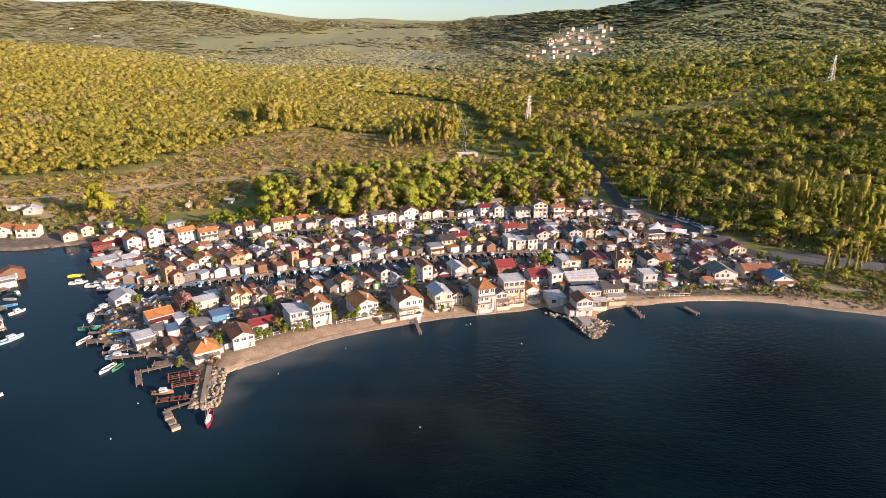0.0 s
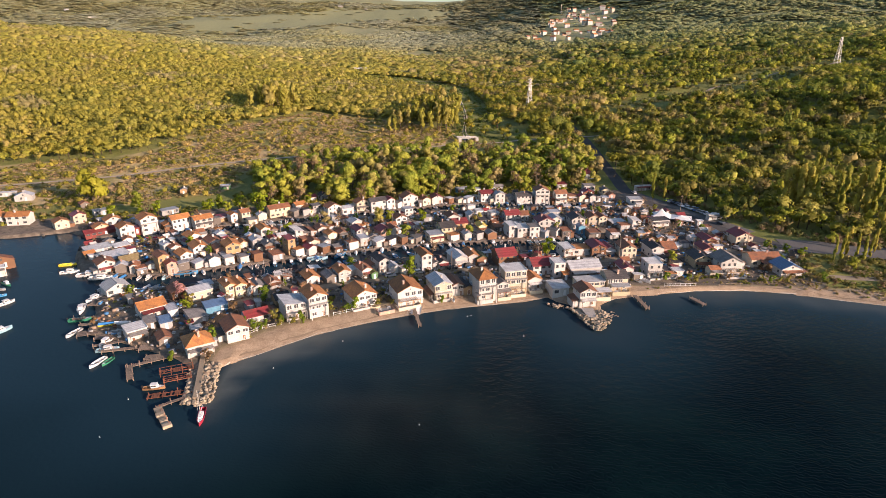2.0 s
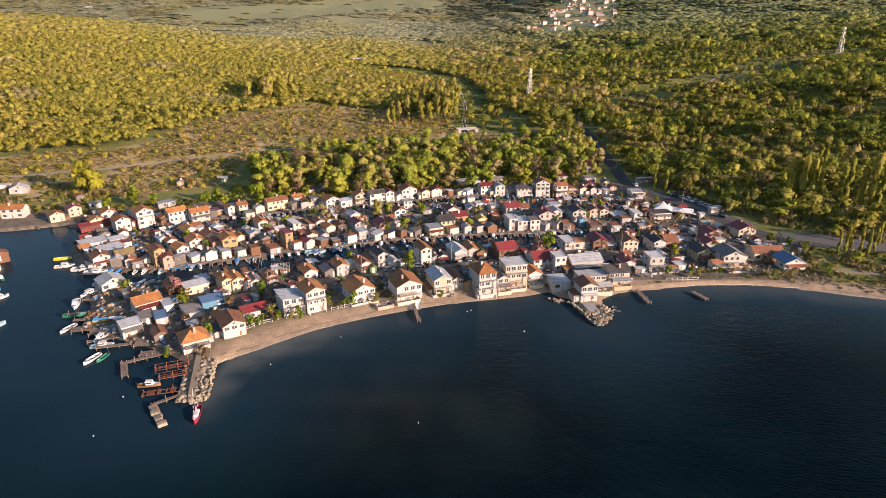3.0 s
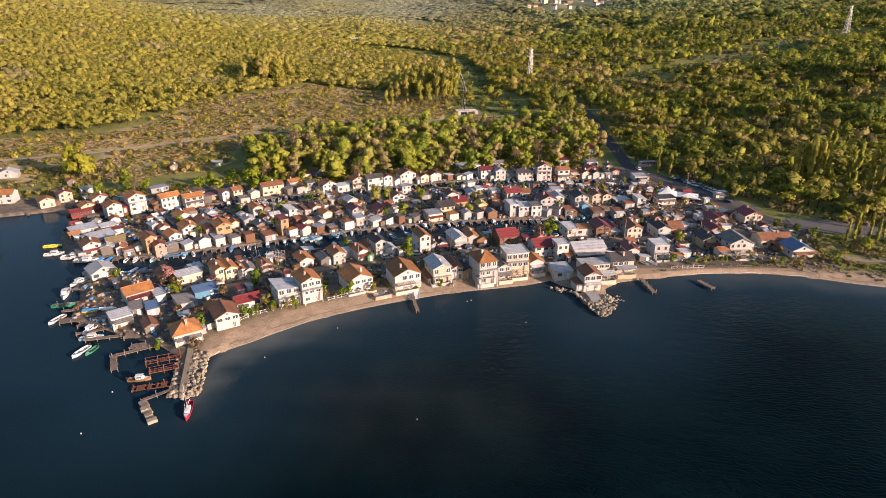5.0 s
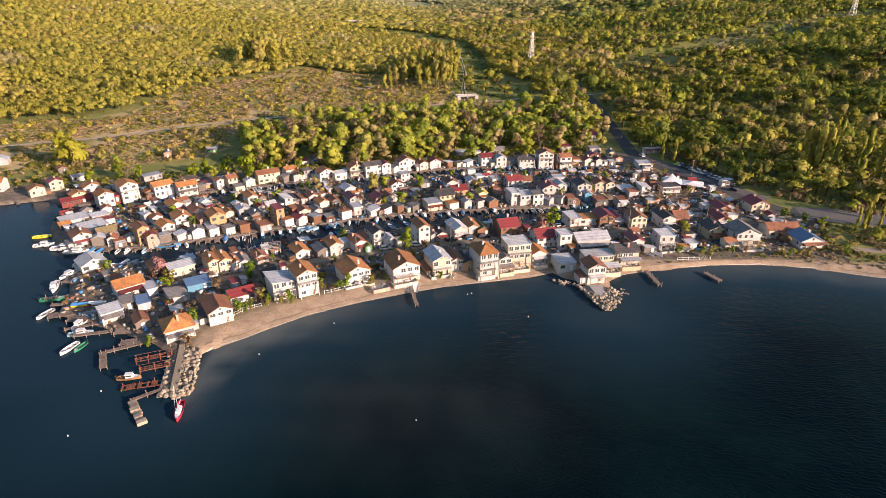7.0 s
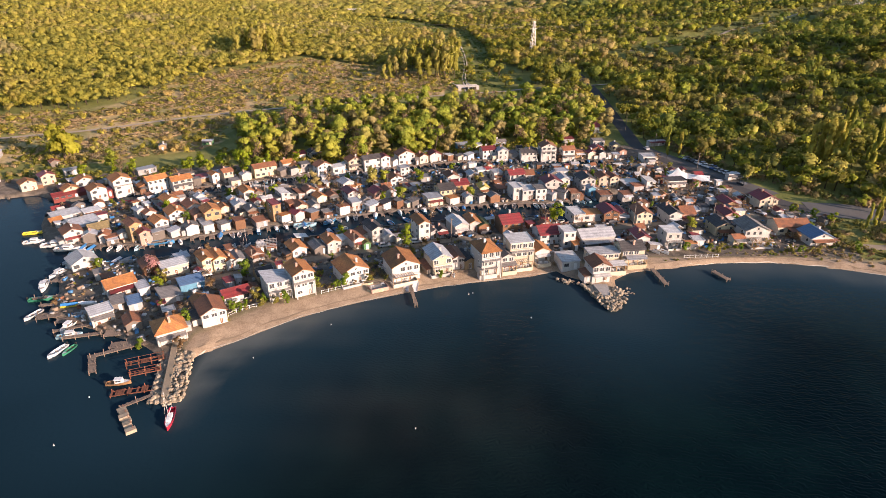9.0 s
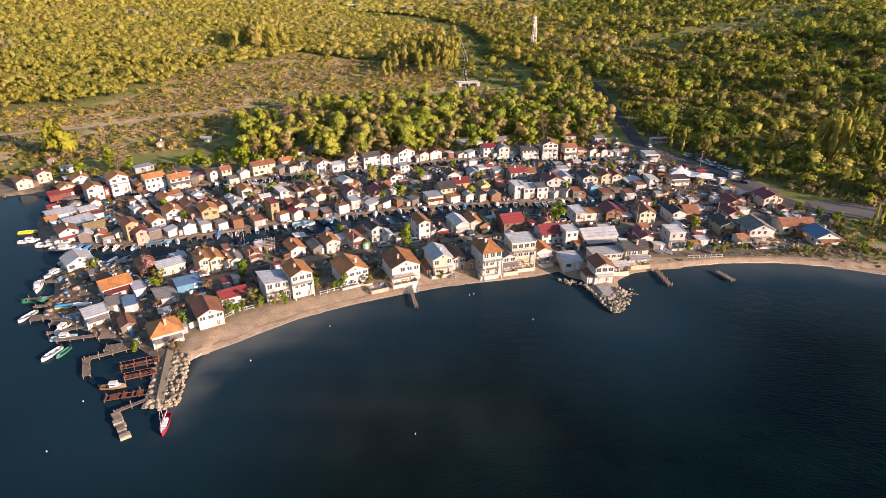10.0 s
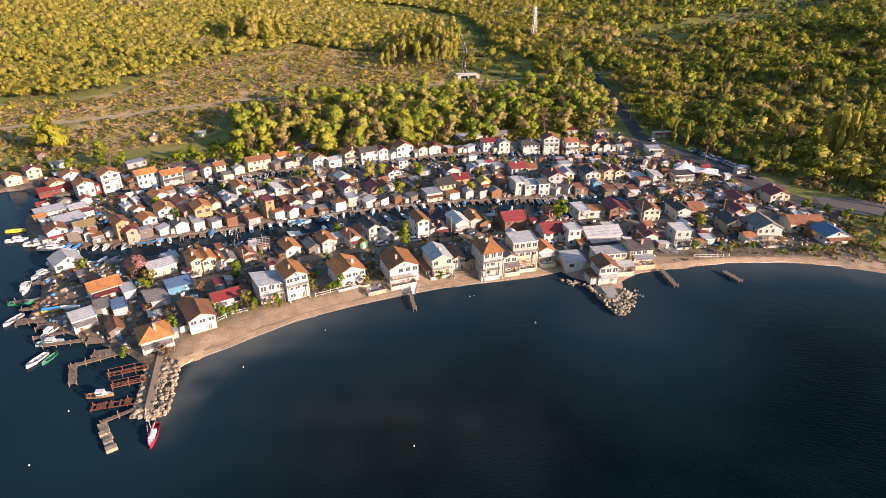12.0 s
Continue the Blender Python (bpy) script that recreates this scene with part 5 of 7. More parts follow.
    if kind == "cover":
        bm = bmesh.new()
        ridge = [bm.verts.new((sx * L, 0, D * 1.0 + 0.45)) for sx in (-0.46, -0.1, 0.25)] + [bm.verts.new((0.47 * L, 0, D * 1.25))]
        for s in (-1, 1):
            edge = [bm.verts.new((sx * L, s * B * k, D * 0.97)) for sx, k in ((-0.49, 0.40), (-0.1, 0.51), (0.25, 0.41))]
            for a, b, c, d in zip(ridge, ridge[1:3], edge, edge[1:]):
                bm.faces.new((a, b, d, c))
            bm.faces.new((ridge[2], ridge[3], edge[2]))
        part("cover", bm, rng.choice([M_CANVAS, M_TARP, M_CANVAS, WALL["G"]]), e)
    return e


boat(-54.6, 102.8, -78, 6.6, "red", "sail", 0.0, "small crimson sailing boat with furled boom off the groyne")
boat(-63.3, 185.0, 80, 6.0, "white", "sail", 0.0, "white sailing dinghy with bare mast moored in the canal")
boat(-92.8, 188.7, 12, 8.2, "blue", "open"), boat(-114.7, 180.2, 10, 7.6, "pale", "cabin"), boat(-48.1, 204.0, 8, 8.0, "pale", "open")
boat(-140.7, 196.9, 15, 6.0, "yellow", "open"), boat(-135.6, 189.5, 15, 6.6, "white", "cabin"), boat(-113.8, 158.7, -70, 7.2, "white", "cabin")
boat(-114.0, 166.8, -110, 6.8, "white", "cabin"), boat(-107.0, 142.9, -105, 5.6, "white", "open"), boat(-94.7, 137.4, -95, 6.2, "white", "cabin")
boat(-91.1, 126.4, -105, 5.6, "white", "open"), boat(-88.7, 127.0, -100, 4.4, "green", "open"), boat(-92.0, 133.2, 15, 6.0, "pale", "cabin")
boat(-109.9, 151.3, 12, 6.6, "green", "open"), boat(-100.9, 150.0, 20, 6.0, "white", "open"), boat(69.1, 180.7, -60, 4.4, "white", "open", 1.0)
boat(71.7, 180.9, -60, 5.4, "white", "open", 1.0), boat(3.9, 164.5, -80, 3.6, "white", "open", 1.0), boat(-70.5, 114.2, 8, 5.2, "wood", "cabin", 0.25, "old wooden boat hull lying beside the sunken deck")
boat(99.1, 230.3, 8, 6.2, "white", "open", 1.0), boat(-40.0, 207.5, 50, 6.2, "blue", "open"), boat(-25.8, 161.2, 40, 3.2, "yellow", "open", 0.9)
boat(-18.0, 207.0, 120, 5.2, "blue", "open"), boat(-12.0, 209.0, 130, 5.6, "blue", "open"), boat(-45.0, 200.0, -60, 4.2, "grey", "open")
for bx, by, br, bl, bc, bk in ((-162.0, 192.0, -60, 5.0, "white", "open"), (-151.1, 178.5, -30, 5.2, "green", "cabin"), (-150.5, 174.0, 0, 4.6, "grey", "open"), (-147.0, 168.5, 30, 4.8, "blue", "open"),
                               (-140.7, 163.1, 60, 5.4, "white", "cabin"), (-129.1, 143.5, 60, 7.0, "pale", "cabin"), (-112.5, 112.0, 40, 5.0, "white", "open")):
    boat(bx, by, br, bl, bc, bk)
for bx, by, br, bl, bc, bk in ((-106.5, 172.5, 20, 6.5, "white", "cover"), (-102, 174, 15, 5.0, "blue", "open"), (-98.5, 175.5, 60, 4.6, "blue", "cover"), (-96, 173, 20, 5.5, "grey", "open"), (-104, 169, 12, 5.0, "white", "open"),
                               (-103, 157.5, 15, 6.5, "white", "open"), (-99, 146.5, 14, 5.0, "yellow", "cover"), (-95, 147.5, 10, 4.6, "white", "cover"), (-103.5, 147.5, 100, 4.6, "white", "open"), (-93.5, 142, 12, 5.0, "grey", "open"),
                               (-125, 196, 12, 6.4, "white", "cabin"), (-129, 201, 8, 6.0, "grey", "cover"), (-133, 203.5, 12, 5.6, "white", "cover"), (-126.5, 186.5, 10, 9.0, "white", "cabin"), (-121, 183.5, 8, 8.0, "white", "cabin"), (-135, 229, 14, 6.0, "white", "open"),
                               (-149, 233.5, 20, 6.5, "white", "cabin"), (-120.5, 226, 8, 9.0, "red", "open"), (-82, 262, 10, 6.0, "white", "open")):
    boat(bx, by, br, bl, bc, bk, 0.95 if by < 148.5 and bx > -100 or bx > -97 and by < 175 else 0.15)
pier(-69.5, 130.5, -79.5, 128.2, 2.6, "sagging plank platform cluttered with gear below the corner house")
pier(-73.5, 135.6, -83.5, 133.4, 3.0, "patched plank deck between a hut and the lagoon")
pier(-84.5, 144.0, -93.0, 141.8, 2.6, "old plank deck beside a white boathouse")
pier(-94, 150.5, -108, 147.2, 1.4, "plank dock with boats on both sides")
pier(-92, 141, -99, 139.2, 2.4, "sagging plank platform over the lagoon")
pier(-90, 168.5, -110, 170.5, 3.0, "broad plank dock at the canal mouth")
pier(-88, 138.5, -97, 134.5, 1.2, "plank dock with leaning posts")
pier(-200, 196, -157, 181, 4.0, "long plank platform of the opposite landing stage")
pier(-190, 180, -146, 164, 3.2, "plank walkway of the opposite landing stage")
pier(-180, 168, -136, 149, 3.6, "old plank landing stage with clutter")
house(-160.5, 186.0, 7.0, 4.0, 2.6, 41, "f", "W", "W", 0.8)
house(-163.5, 194.0, 8.0, 5.0, 2.6, 45, "y", "D", "B", 0.8)
house(-140.5, 149.5, 8.0, 4.5, 2.6, 44, "f", "W", "W", 0.8)
house(-139.5, 144.2, 7.0, 4.0, 2.4, 46, "f", "D", "O", 0.8)

TAKEN = [(x, y, r * 0.5) for x, y, r in HOUSES]


def free(x, y, r, slack=1.0):
    return all((x - a) ** 2 + (y - b) ** 2 > (slack * (r + c)) ** 2 for a, b, c in TAKEN)


def bank_points(line, half, side, step):
    pts = along(line, 1.0)
    out, run = [], 0
    for (ax, ay), (bx, by) in zip(pts, pts[1:]):
        L = math.hypot(bx - ax, by - ay)
        run += L
        if run >= step:
            run = 0
            nx, ny = -(by - ay) / L * side, (bx - ax) / L * side
            out.append((ax + nx * half, ay + ny * half, math.degrees(math.atan2(ny, nx))))
    return out


# boats moored along both canals, and the timber stages that they lie at
rb = random.Random(11)
COLS = ["white"] * 6 + ["blue", "pale", "pale", "green", "wood", "grey", "grey", "blue"]
for line, half, sides in ((CANAL_1, 5.0, (1, -1)), (CANAL_2, 3.1, (1, -1))):
    for side in sides:
        for bx, by, ang in bank_points(line, half, side, 2.6):
            if bx < -118 or (side == -1 and rb.random() < 0.6):
                continue
            if rb.random() < 0.2:
                a = radians(ang)
                pier(bx + math.cos(a) * 3.4, by + math.sin(a) * 3.4, bx - math.cos(a) * 1.6, by - math.sin(a) * 1.6, rb.uniform(1.0, 2.2), "small timber landing stage on the canal bank", None, rb.uniform(0.45, 0.8), False, "landing_stage")
                continue
            boat(bx + rb.uniform(-0.6, 0.6), by + rb.uniform(-0.5, 0.5), ang + 180 * (rb.random() < 0.5) + rb.uniform(-14, 14), rb.uniform(3.8, 5.6), rb.choice(COLS),
                 rb.choice(["open", "open", "open", "cabin", "cover", "cover"]))

# timber revetments that hold the canal banks
for line, half in ((CANAL_1, 6.9), (CANAL_2, 4.7)):
    for side in (1, -1):
        pts = bank_points(line, half, side, 1.0)
        quay = tagged(new("trim_quay", bpy.data.meshes.new("trim_quay")), "dark weathered plank revetment along the canal bank", "quay", kind="structure")
        bm = bmesh.new()
        for (ax, ay, aa), (bx, by, ab) in zip(pts, pts[1:]):
            ux, uy = math.cos(radians(aa)), math.sin(radians(aa))
            if float(shore_dist(np.array([ax + 2 * ux]), np.array([ay + 2 * uy]))[0]) < 0.6 or math.hypot(bx - ax, by - ay) > 3:
                continue
            top = 0.95 + rb.uniform(-0.12, 0.1)
            gap = rb.uniform(0.02, 0.06)
            p, q = Vector((ax, ay, 0)), Vector((bx, by, 0)).lerp(Vector((ax, ay, 0)), gap)
            o = Vector((ux, uy, 0)) * 0.22
            slab(bm, [(*(p - o).xy, top), (*(q - o).xy, top), (*(q + o * 2).xy, top), (*(p + o * 2).xy, top)], 2.0)
        bmesh.ops.recalc_face_normals(bm, faces=bm.faces)
        bm.to_mesh(quay.data), bm.free()
        quay.data.materials.append(WALL["D"])

# plain boat huts standing close along the canal banks
for line, half, sides in ((CANAL_1, 9.6, (1,)), (CANAL_2, 7.4, (1,))):
    for side in sides:
        for hx, hy, ang in bank_points(line, half, side, 4.3):
            w, d = rb.uniform(2.8, 4.2), rb.uniform(3.4, 5.0)
            if hx < -125 or hx > 90 or not free(hx, hy, 2.0, 0.86) or float(shore_dist(np.array([hx]), np.array([hy]))[0]) < 1.5:
                continue
            house(hx, hy, w, d, rb.uniform(2.3, 3.0), ang + (90 if side > 0 else -90) + 20 + rb.uniform(-6, 6), rb.choice("yyfmyfm"), rb.choice("DTGRGWLKLW"), rb.choice("WCWGDWGBW"), 1.0)
            TAKEN.append((hx, hy, 2.0))

# sheds that fill the yards between the houses
rs_ = random.Random(23)
YARDS = scaled((-94, 128), (-76, 112), (-64, 109), (-58, 116), (-34, 140), (0, 152), (40, 158), (100, 160), (122, 180), (108, 205), (86, 250), (30, 262), (-30, 246), (-90, 226), (-140, 214), (-128, 185), (-104, 162), (-92, 150), (-98, 142))
made_, tries_ = 0, 0
while made_ < 225 and tries_ < 26000:
    tries_ += 1
    x, y = rs_.uniform(-160, 140), rs_.uniform(135, 300)
    w, d = rs_.uniform(1.6, 4.0), rs_.uniform(1.6, 3.8)
    r = 0.5 * max(w, d)
    if not bool(inside(np.array([x]), np.array([y]), YARDS)[0]) or not free(x, y, r, 0.72):
        continue
    if float(shore_dist(np.array([x]), np.array([y]))[0]) < 1.2 or float(dist_poly(np.array([x]), np.array([y]), FRONT_LANE)[0]) < 3.0 or float(dist_poly(np.array([x]), np.array([y]), STREET)[0]) < 6:
        continue
    if float(shore_dist(np.array([x]), np.array([y]))[0]) < 8.5 and y < 178:
        continue
    house(x, y, w, d, rs_.uniform(1.7, 2.4), float(np.interp(x, [-140, -80, 0, 50, 130], [44, 35, 20, 9, 2])) + rs_.uniform(-6, 6), rs_.choice("fffmyyx"), rs_.choice("GGLLLDKWWWRTDG"), rs_.choice("GDDBWWCOGDP"), None, True)
    TAKEN.append((x, y, r))
    made_ += 1

# ---------------------------------------------------------------- yard clutter
def heap(x, y, z, r, mat, label, name, category, seed):
    rr = random.Random(seed)
    me0 = bpy.data.meshes.new(name)
    e = tagged(new(name, me0), label, category, "yard clutter")
    e.matrix_basis = pose(x, y, z, 0, 0, rr.uniform(0, 360))
    all_ = bmesh.new()
    for i in range(rr.randint(2, 4)):
        bm = bmesh.new()
        a, b = rr.uniform(0.2, 0.7) * r, rr.uniform(0.2, 0.6) * r
        cx, cy = rr.uniform(-0.5, 0.5) * r, rr.uniform(-0.5, 0.5) * r
        box(bm, cx - a, cx + a, cy - b, cy + b, -0.1, rr.uniform(0.3, 0.9))
        bmesh.ops.rotate(bm, verts=bm.verts, cent=(cx, cy, 0), matrix=Matrix.Rotation(rr.uniform(0, 3), 3, "Z"))
        bm.to_mesh(me0), bm.free()
        all_.from_mesh(me0)
    hull = bmesh.ops.convex_hull(all_, input=all_.verts)
    bmesh.ops.delete(all_, geom=list(set(hull["geom_interior"] + hull["geom_unused"])), context="VERTS")
    all_.to_mesh(me0), all_.free()
    me0.materials.append(mat)
    return e


made_ = tries_ = 0
while made_ < 190 and tries_ < 6000:
    tries_ += 1
    x, y = rs_.uniform(-160, 140), rs_.uniform(135, 300)
    if not bool(inside(np.array([x]), np.array([y]), YARDS)[0]) or not free(x, y, 0.7, 0.8):
        continue
    if float(shore_dist(np.array([x]), np.array([y]))[0]) < 1.0 or float(dist_poly(np.array([x]), np.array([y]), STREET)[0]) < 5:
        continue
    k = rs_.randrange(5)
    heap(x, y, max(gz(x, y), 0.9), rs_.uniform(0.8, 1.6), (M_TIMBER, M_TARP, M_CANVAS, M_RUST, WALL["G"])[k], ("stack of old planks and crates", "gear under blue tarpaulin", "white plastic fish crate standing in a yard", "rusty scrap and drums", "grey fish boxes and nets")[k],
         ("plank_stack", "tarpaulin_pile", "fish_crate", "scrap_heap", "net_pile")[k], "yard clutter", tries_)
    TAKEN.append((x, y, 0.8))
    made_ += 1

# ---------------------------------------------------------------- cars
PAINT = {k: worn("paint_car_" + k, c, tuple(0.8 * v for v in c), 0.25, 0.1, amount=0.2, bumps=0.02) for k, c in (("white", (0.75, 0.75, 0.74)), ("silver", (0.45, 0.46, 0.47)), ("dark", (0.05, 0.055, 0.065)),
                                                                                                    ("blue", (0.05, 0.12, 0.28)), ("lime", (0.38, 0.52, 0.06)), ("red", (0.3, 0.03, 0.03)))}


def car(x, y, rz, colour, van=False):
    z = max(gz(x, y), 0.9) + 0.14
    e = thing("van" if van else "car", x, y, z, rz, "%s %s parked on the asphalt" % (colour, "van with side windows" if van else "hatchback car"), "van" if van else "car", "parked cars")
    L, B, H = (5.2, 1.95, 2.1) if van else (4.2, 1.75, 1.45)
    bm = bmesh.new()
    prof = [(-L / 2, 0.3), (-L / 2, 0.85), (-L * 0.42, 0.95), (L * 0.22, 0.95), (L * 0.46, 0.78), (L / 2, 0.6), (L / 2, 0.3)]
    ring = [[bm.verts.new((p, s * B / 2 * (1 if 0.4 < q < 0.9 else 0.95), q)) for p, q in prof] for s in (-1, 1)]
    n = len(prof)
    for i in range(n):
        j = (i + 1) % n
        bm.faces.new((ring[0][i], ring[0][j], ring[1][j], ring[1][i]))
    bm.faces.new(ring[0][::-1]), bm.faces.new(ring[1])
    part("body", bm, PAINT[colour], e)
    x0, x1, x2, x3 = (-L * 0.47, -L * 0.45, L * 0.2, L * 0.36) if van else (-L * 0.46, -L * 0.34, L * 0.02, L * 0.24)
    bm = bmesh.new()
    lo = [bm.verts.new(p) for p in ((x0, -B * 0.47, 0.95), (x3, -B * 0.47, 0.93), (x3, B * 0.47, 0.93), (x0, B * 0.47, 0.95))]
    hi = [bm.verts.new(p) for p in ((x1, -B * 0.40, H - 0.05), (x2, -B * 0.40, H - 0.05), (x2, B * 0.40, H - 0.05), (x1, B * 0.40, H - 0.05))]
    for i in range(4):
        bm.faces.new((lo[i], lo[(i + 1) % 4], hi[(i + 1) % 4], hi[i]))
    part("window_band", bm, M_GLASS, e)
    bm = bmesh.new()
    box(bm, x1 - 0.03, x2 + 0.03, -B * 0.41, B * 0.41, H - 0.06, H)
    part("roof", bm, PAINT[colour], e)
    for sx in (-0.31, 0.31):
        for s in (-1, 1):
            bm = bmesh.new()
            beam(bm, (sx * L, s * (B / 2 - 0.2), 0.17), (sx * L, s * (B / 2 + 0.01), 0.17), 0.31, 10)
            part("wheel", bm, M_RUBBER, e)


rc = random.Random(3)
ROW = scaled((98.6, 246.5), (110.5, 220.5))
for i in range(15):
    u = i / 14
    car(ROW[0][0] * (1 - u) + ROW[1][0] * u + 3.2, ROW[0][1] * (1 - u) + ROW[1][1] * u + 0.8, 28 + rc.uniform(-4, 4) + 180 * (rc.random() < 0.5), rc.choice(["white", "silver", "white", "white", "blue", "lime", "silver", "dark"]))
car(113.5, 249.8, 5, "white", True), car(-7.7, 187.7, 14, "white"), car(4.1, 192.0, 14, "dark"), car(10.7, 194.2, 12, "dark"), car(15.8, 195.1, 12, "dark")
car(-69.8, 163.6, 25, "white", True), car(119.5, 213.8, -60, "silver"), car(127.5, 246.5, 110, "dark"), car(104, 300, 95, "white"), car(112, 240, 60, "silver"), car(-18, 184.5, 14, "silver"), car(62, 205, 14, "dark")

# white marquee tent by the parking
tent = thing("marquee_tent", 106.5, 252.5, 1.0, -22, "large white pointed marquee tent beside the parking", "tent")
for cx, w, hp in ((-4.2, 8.5, 5.6), (4.6, 9.0, 3.3)):
    bm = bmesh.new()
    a = w / 2
    base = [(cx - a, -4), (cx, -4.4), (cx + a, -4), (cx + a, 0), (cx + a, 4), (cx, 4.4), (cx - a, 4), (cx - a, 0)]
    lo = [bm.verts.new((*p, 2.2)) for p in base]
    mi = [bm.verts.new((cx + (p[0] - cx) * 0.4, p[1] * 0.4, 2.2 + (hp - 2.2) * 0.38)) for p in base]
    top = bm.verts.new((cx, 0, hp))
    for i in range(8):
        j = (i + 1) % 8
        bm.faces.new((lo[i], lo[j], mi[j], mi[i]))
        bm.faces.new((mi[i], mi[j], top))
    part("canopy", bm, M_CANVAS, tent)
    for p in base[::2]:
        bm = bmesh.new()
        beam(bm, (*p, -0.3), (*p, 2.25), 0.06)
        part("pole", bm, M_STEEL, tent)

# open timber trellis beside the canal
pergola = thing("pergola_frame", -55.5, 181.5, 0.95, 14, "open grid frame of pale rusting steel bars", "pergola")
for i in range(7):
    bm = bmesh.new()
    beam(bm, (-3 + i, -3.2, 2.6), (-3 + i, 3.2, 2.9), 0.08)
    part("bar", bm, M_STEEL, pergola)
for j in range(6):
    bm = bmesh.new()
    beam(bm, (-3.1, -3 + 1.2 * j, 2.72), (3.1, -3 + 1.2 * j, 2.72), 0.07)
    part("cross_bar", bm, M_STEEL, pergola)
for sx in (-3, 0, 3):
    for sy in (-3, 3):
        bm = bmesh.new()
        beam(bm, (sx, sy, -0.3), (sx, sy, 2.7), 0.09)
        part("post", bm, M_STEEL, pergola)

# ---------------------------------------------------------------- trees one by one
M_BARK = worn("bark", (0.13, 0.095, 0.065), (0.07, 0.055, 0.04), 0.95)


def tree_kind(seed, r, tall, tint, leaves, size, trunk_h, spread=1.0, core=0.55, droop=False):
    """One tree with a tapered forking trunk and a ragged crown, as a pair of meshes."""
    rs = np.random.RandomState(seed)
    rr = random.Random(seed)
    n = 5 if tall < 3 else 4
    cx = rs.uniform(-0.45, 0.45, n) * r * spread
    cy = rs.uniform(-0.45, 0.45, n) * r * spread
    cz = trunk_h + np.linspace(0.0, 1.0, n) * r * tall * 0.55
    rad = r * rs.uniform(0.5, 0.72, n)
    if tall >= 3:
        cx, cy, rad = cx * 0.3, cy * 0.3, r * rs.uniform(0.7, 0.95, n)
    cs = [crowns(rs, cx[i:i + 1], cy[i:i + 1], cz[i:i + 1], rad[i:i + 1], 1.5 if tall < 3 else tall * 0.62, leaves // n, size, np.array([tint]) * rs.uniform(0.88, 1.12), False, core, 0.0, 3) for i in range(n)]
    co, tr, col, no, off = [], [], [], [], 0
    for c, t, k, q in cs:
        co.append(c), tr.append(t + off), col.append(k), no.append(q)
        off += len(c)
    crown = mesh_from("crown", np.concatenate(co), np.concatenate(tr), np.concatenate(col), M_LEAF, np.concatenate(no))
    bm = bmesh.new()
    top = trunk_h + r * 0.5
    for i in range(3):
        a, b = top * i / 3 - 0.3, top * (i + 1) / 3
        beam(bm, (0.06 * i, 0.04 * i, a), (0.06 * (i + 1), 0.04 * (i + 1), b), 0.055 * r * (1.15 - 0.25 * i), 6)
    for i in range(n):
        beam(bm, (0.1, 0.1, trunk_h * 0.7), (cx[i], cy[i], cz[i] + rad[i] * 0.6), 0.028 * r, 4)
    bmesh.ops.recalc_face_normals(bm, faces=bm.faces)
    trunk = bpy.data.meshes.new("trunk")
    bm.to_mesh(trunk), bm.free()
    trunk.materials.append(M_BARK)
    return trunk, crown


GREENS = ((0.365, 0.383, 0.0488), (0.408, 0.406, 0.061), (0.322, 0.359, 0.0488), (0.429, 0.394, 0.0976), (0.408, 0.336, 0.134), (0.279, 0.336, 0.0427))
BROAD = [tree_kind(100 + i, 3.4, 2, GREENS[i % 6], 600, 0.33, 0.7, core=0.82) for i in range(12)]
VIVID = [tree_kind(130 + i, 2.6, 2, (0.264, 0.324, 0.018), 380, 0.28, 1.4) for i in range(3)]
BARE = [tree_kind(140 + i, 3.0, 2, (0.312, 0.216, 0.12), 260, 0.22, 1.8, core=0.0) for i in range(3)]
POPLAR = [tree_kind(150 + i, 1.15, 8.8, c, 560, 0.34, 0.4, core=1.0) for i, c in enumerate(((0.396, 0.372, 0.048), (0.456, 0.396, 0.072), (0.336, 0.336, 0.048)))]
PINK = [tree_kind(180, 2.4, 2, (0.50, 0.27, 0.25), 300, 0.24, 1.5, core=0.3)]
WILLOW = [tree_kind(160, 5.0, 1.6, (0.36, 0.348, 0.036), 900, 0.5, 0.2, core=0.85)]
BUSH = [tree_kind(170 + i, 1.5, 2, c, 170, 0.22, 0.2) for i, c in enumerate(((0.18, 0.252, 0.024), (0.252, 0.228, 0.048), (0.288, 0.192, 0.096)))]
rt = random.Random(77)


def tree(x, y, kinds, scale, label, group="trees by the village", name="tree"):
    tk, cr = rt.choice(kinds)
    low = name in ("bush", "shrub")             # a bush has no trunk to be seen
    e = tagged(new(name, cr if low else tk), label, name.replace("_", " "), group)
    e.matrix_basis = pose(x, y, gz(x, y), 0, 0, rt.uniform(0, 360))
    s = scale * rt.uniform(0.88, 1.14)
    e.scale = (s, s, s * rt.uniform(0.92, 1.1) * (1.35 if kinds is POPLAR else 1))
    if not low:
        shared("crown", cr, e)
    return e


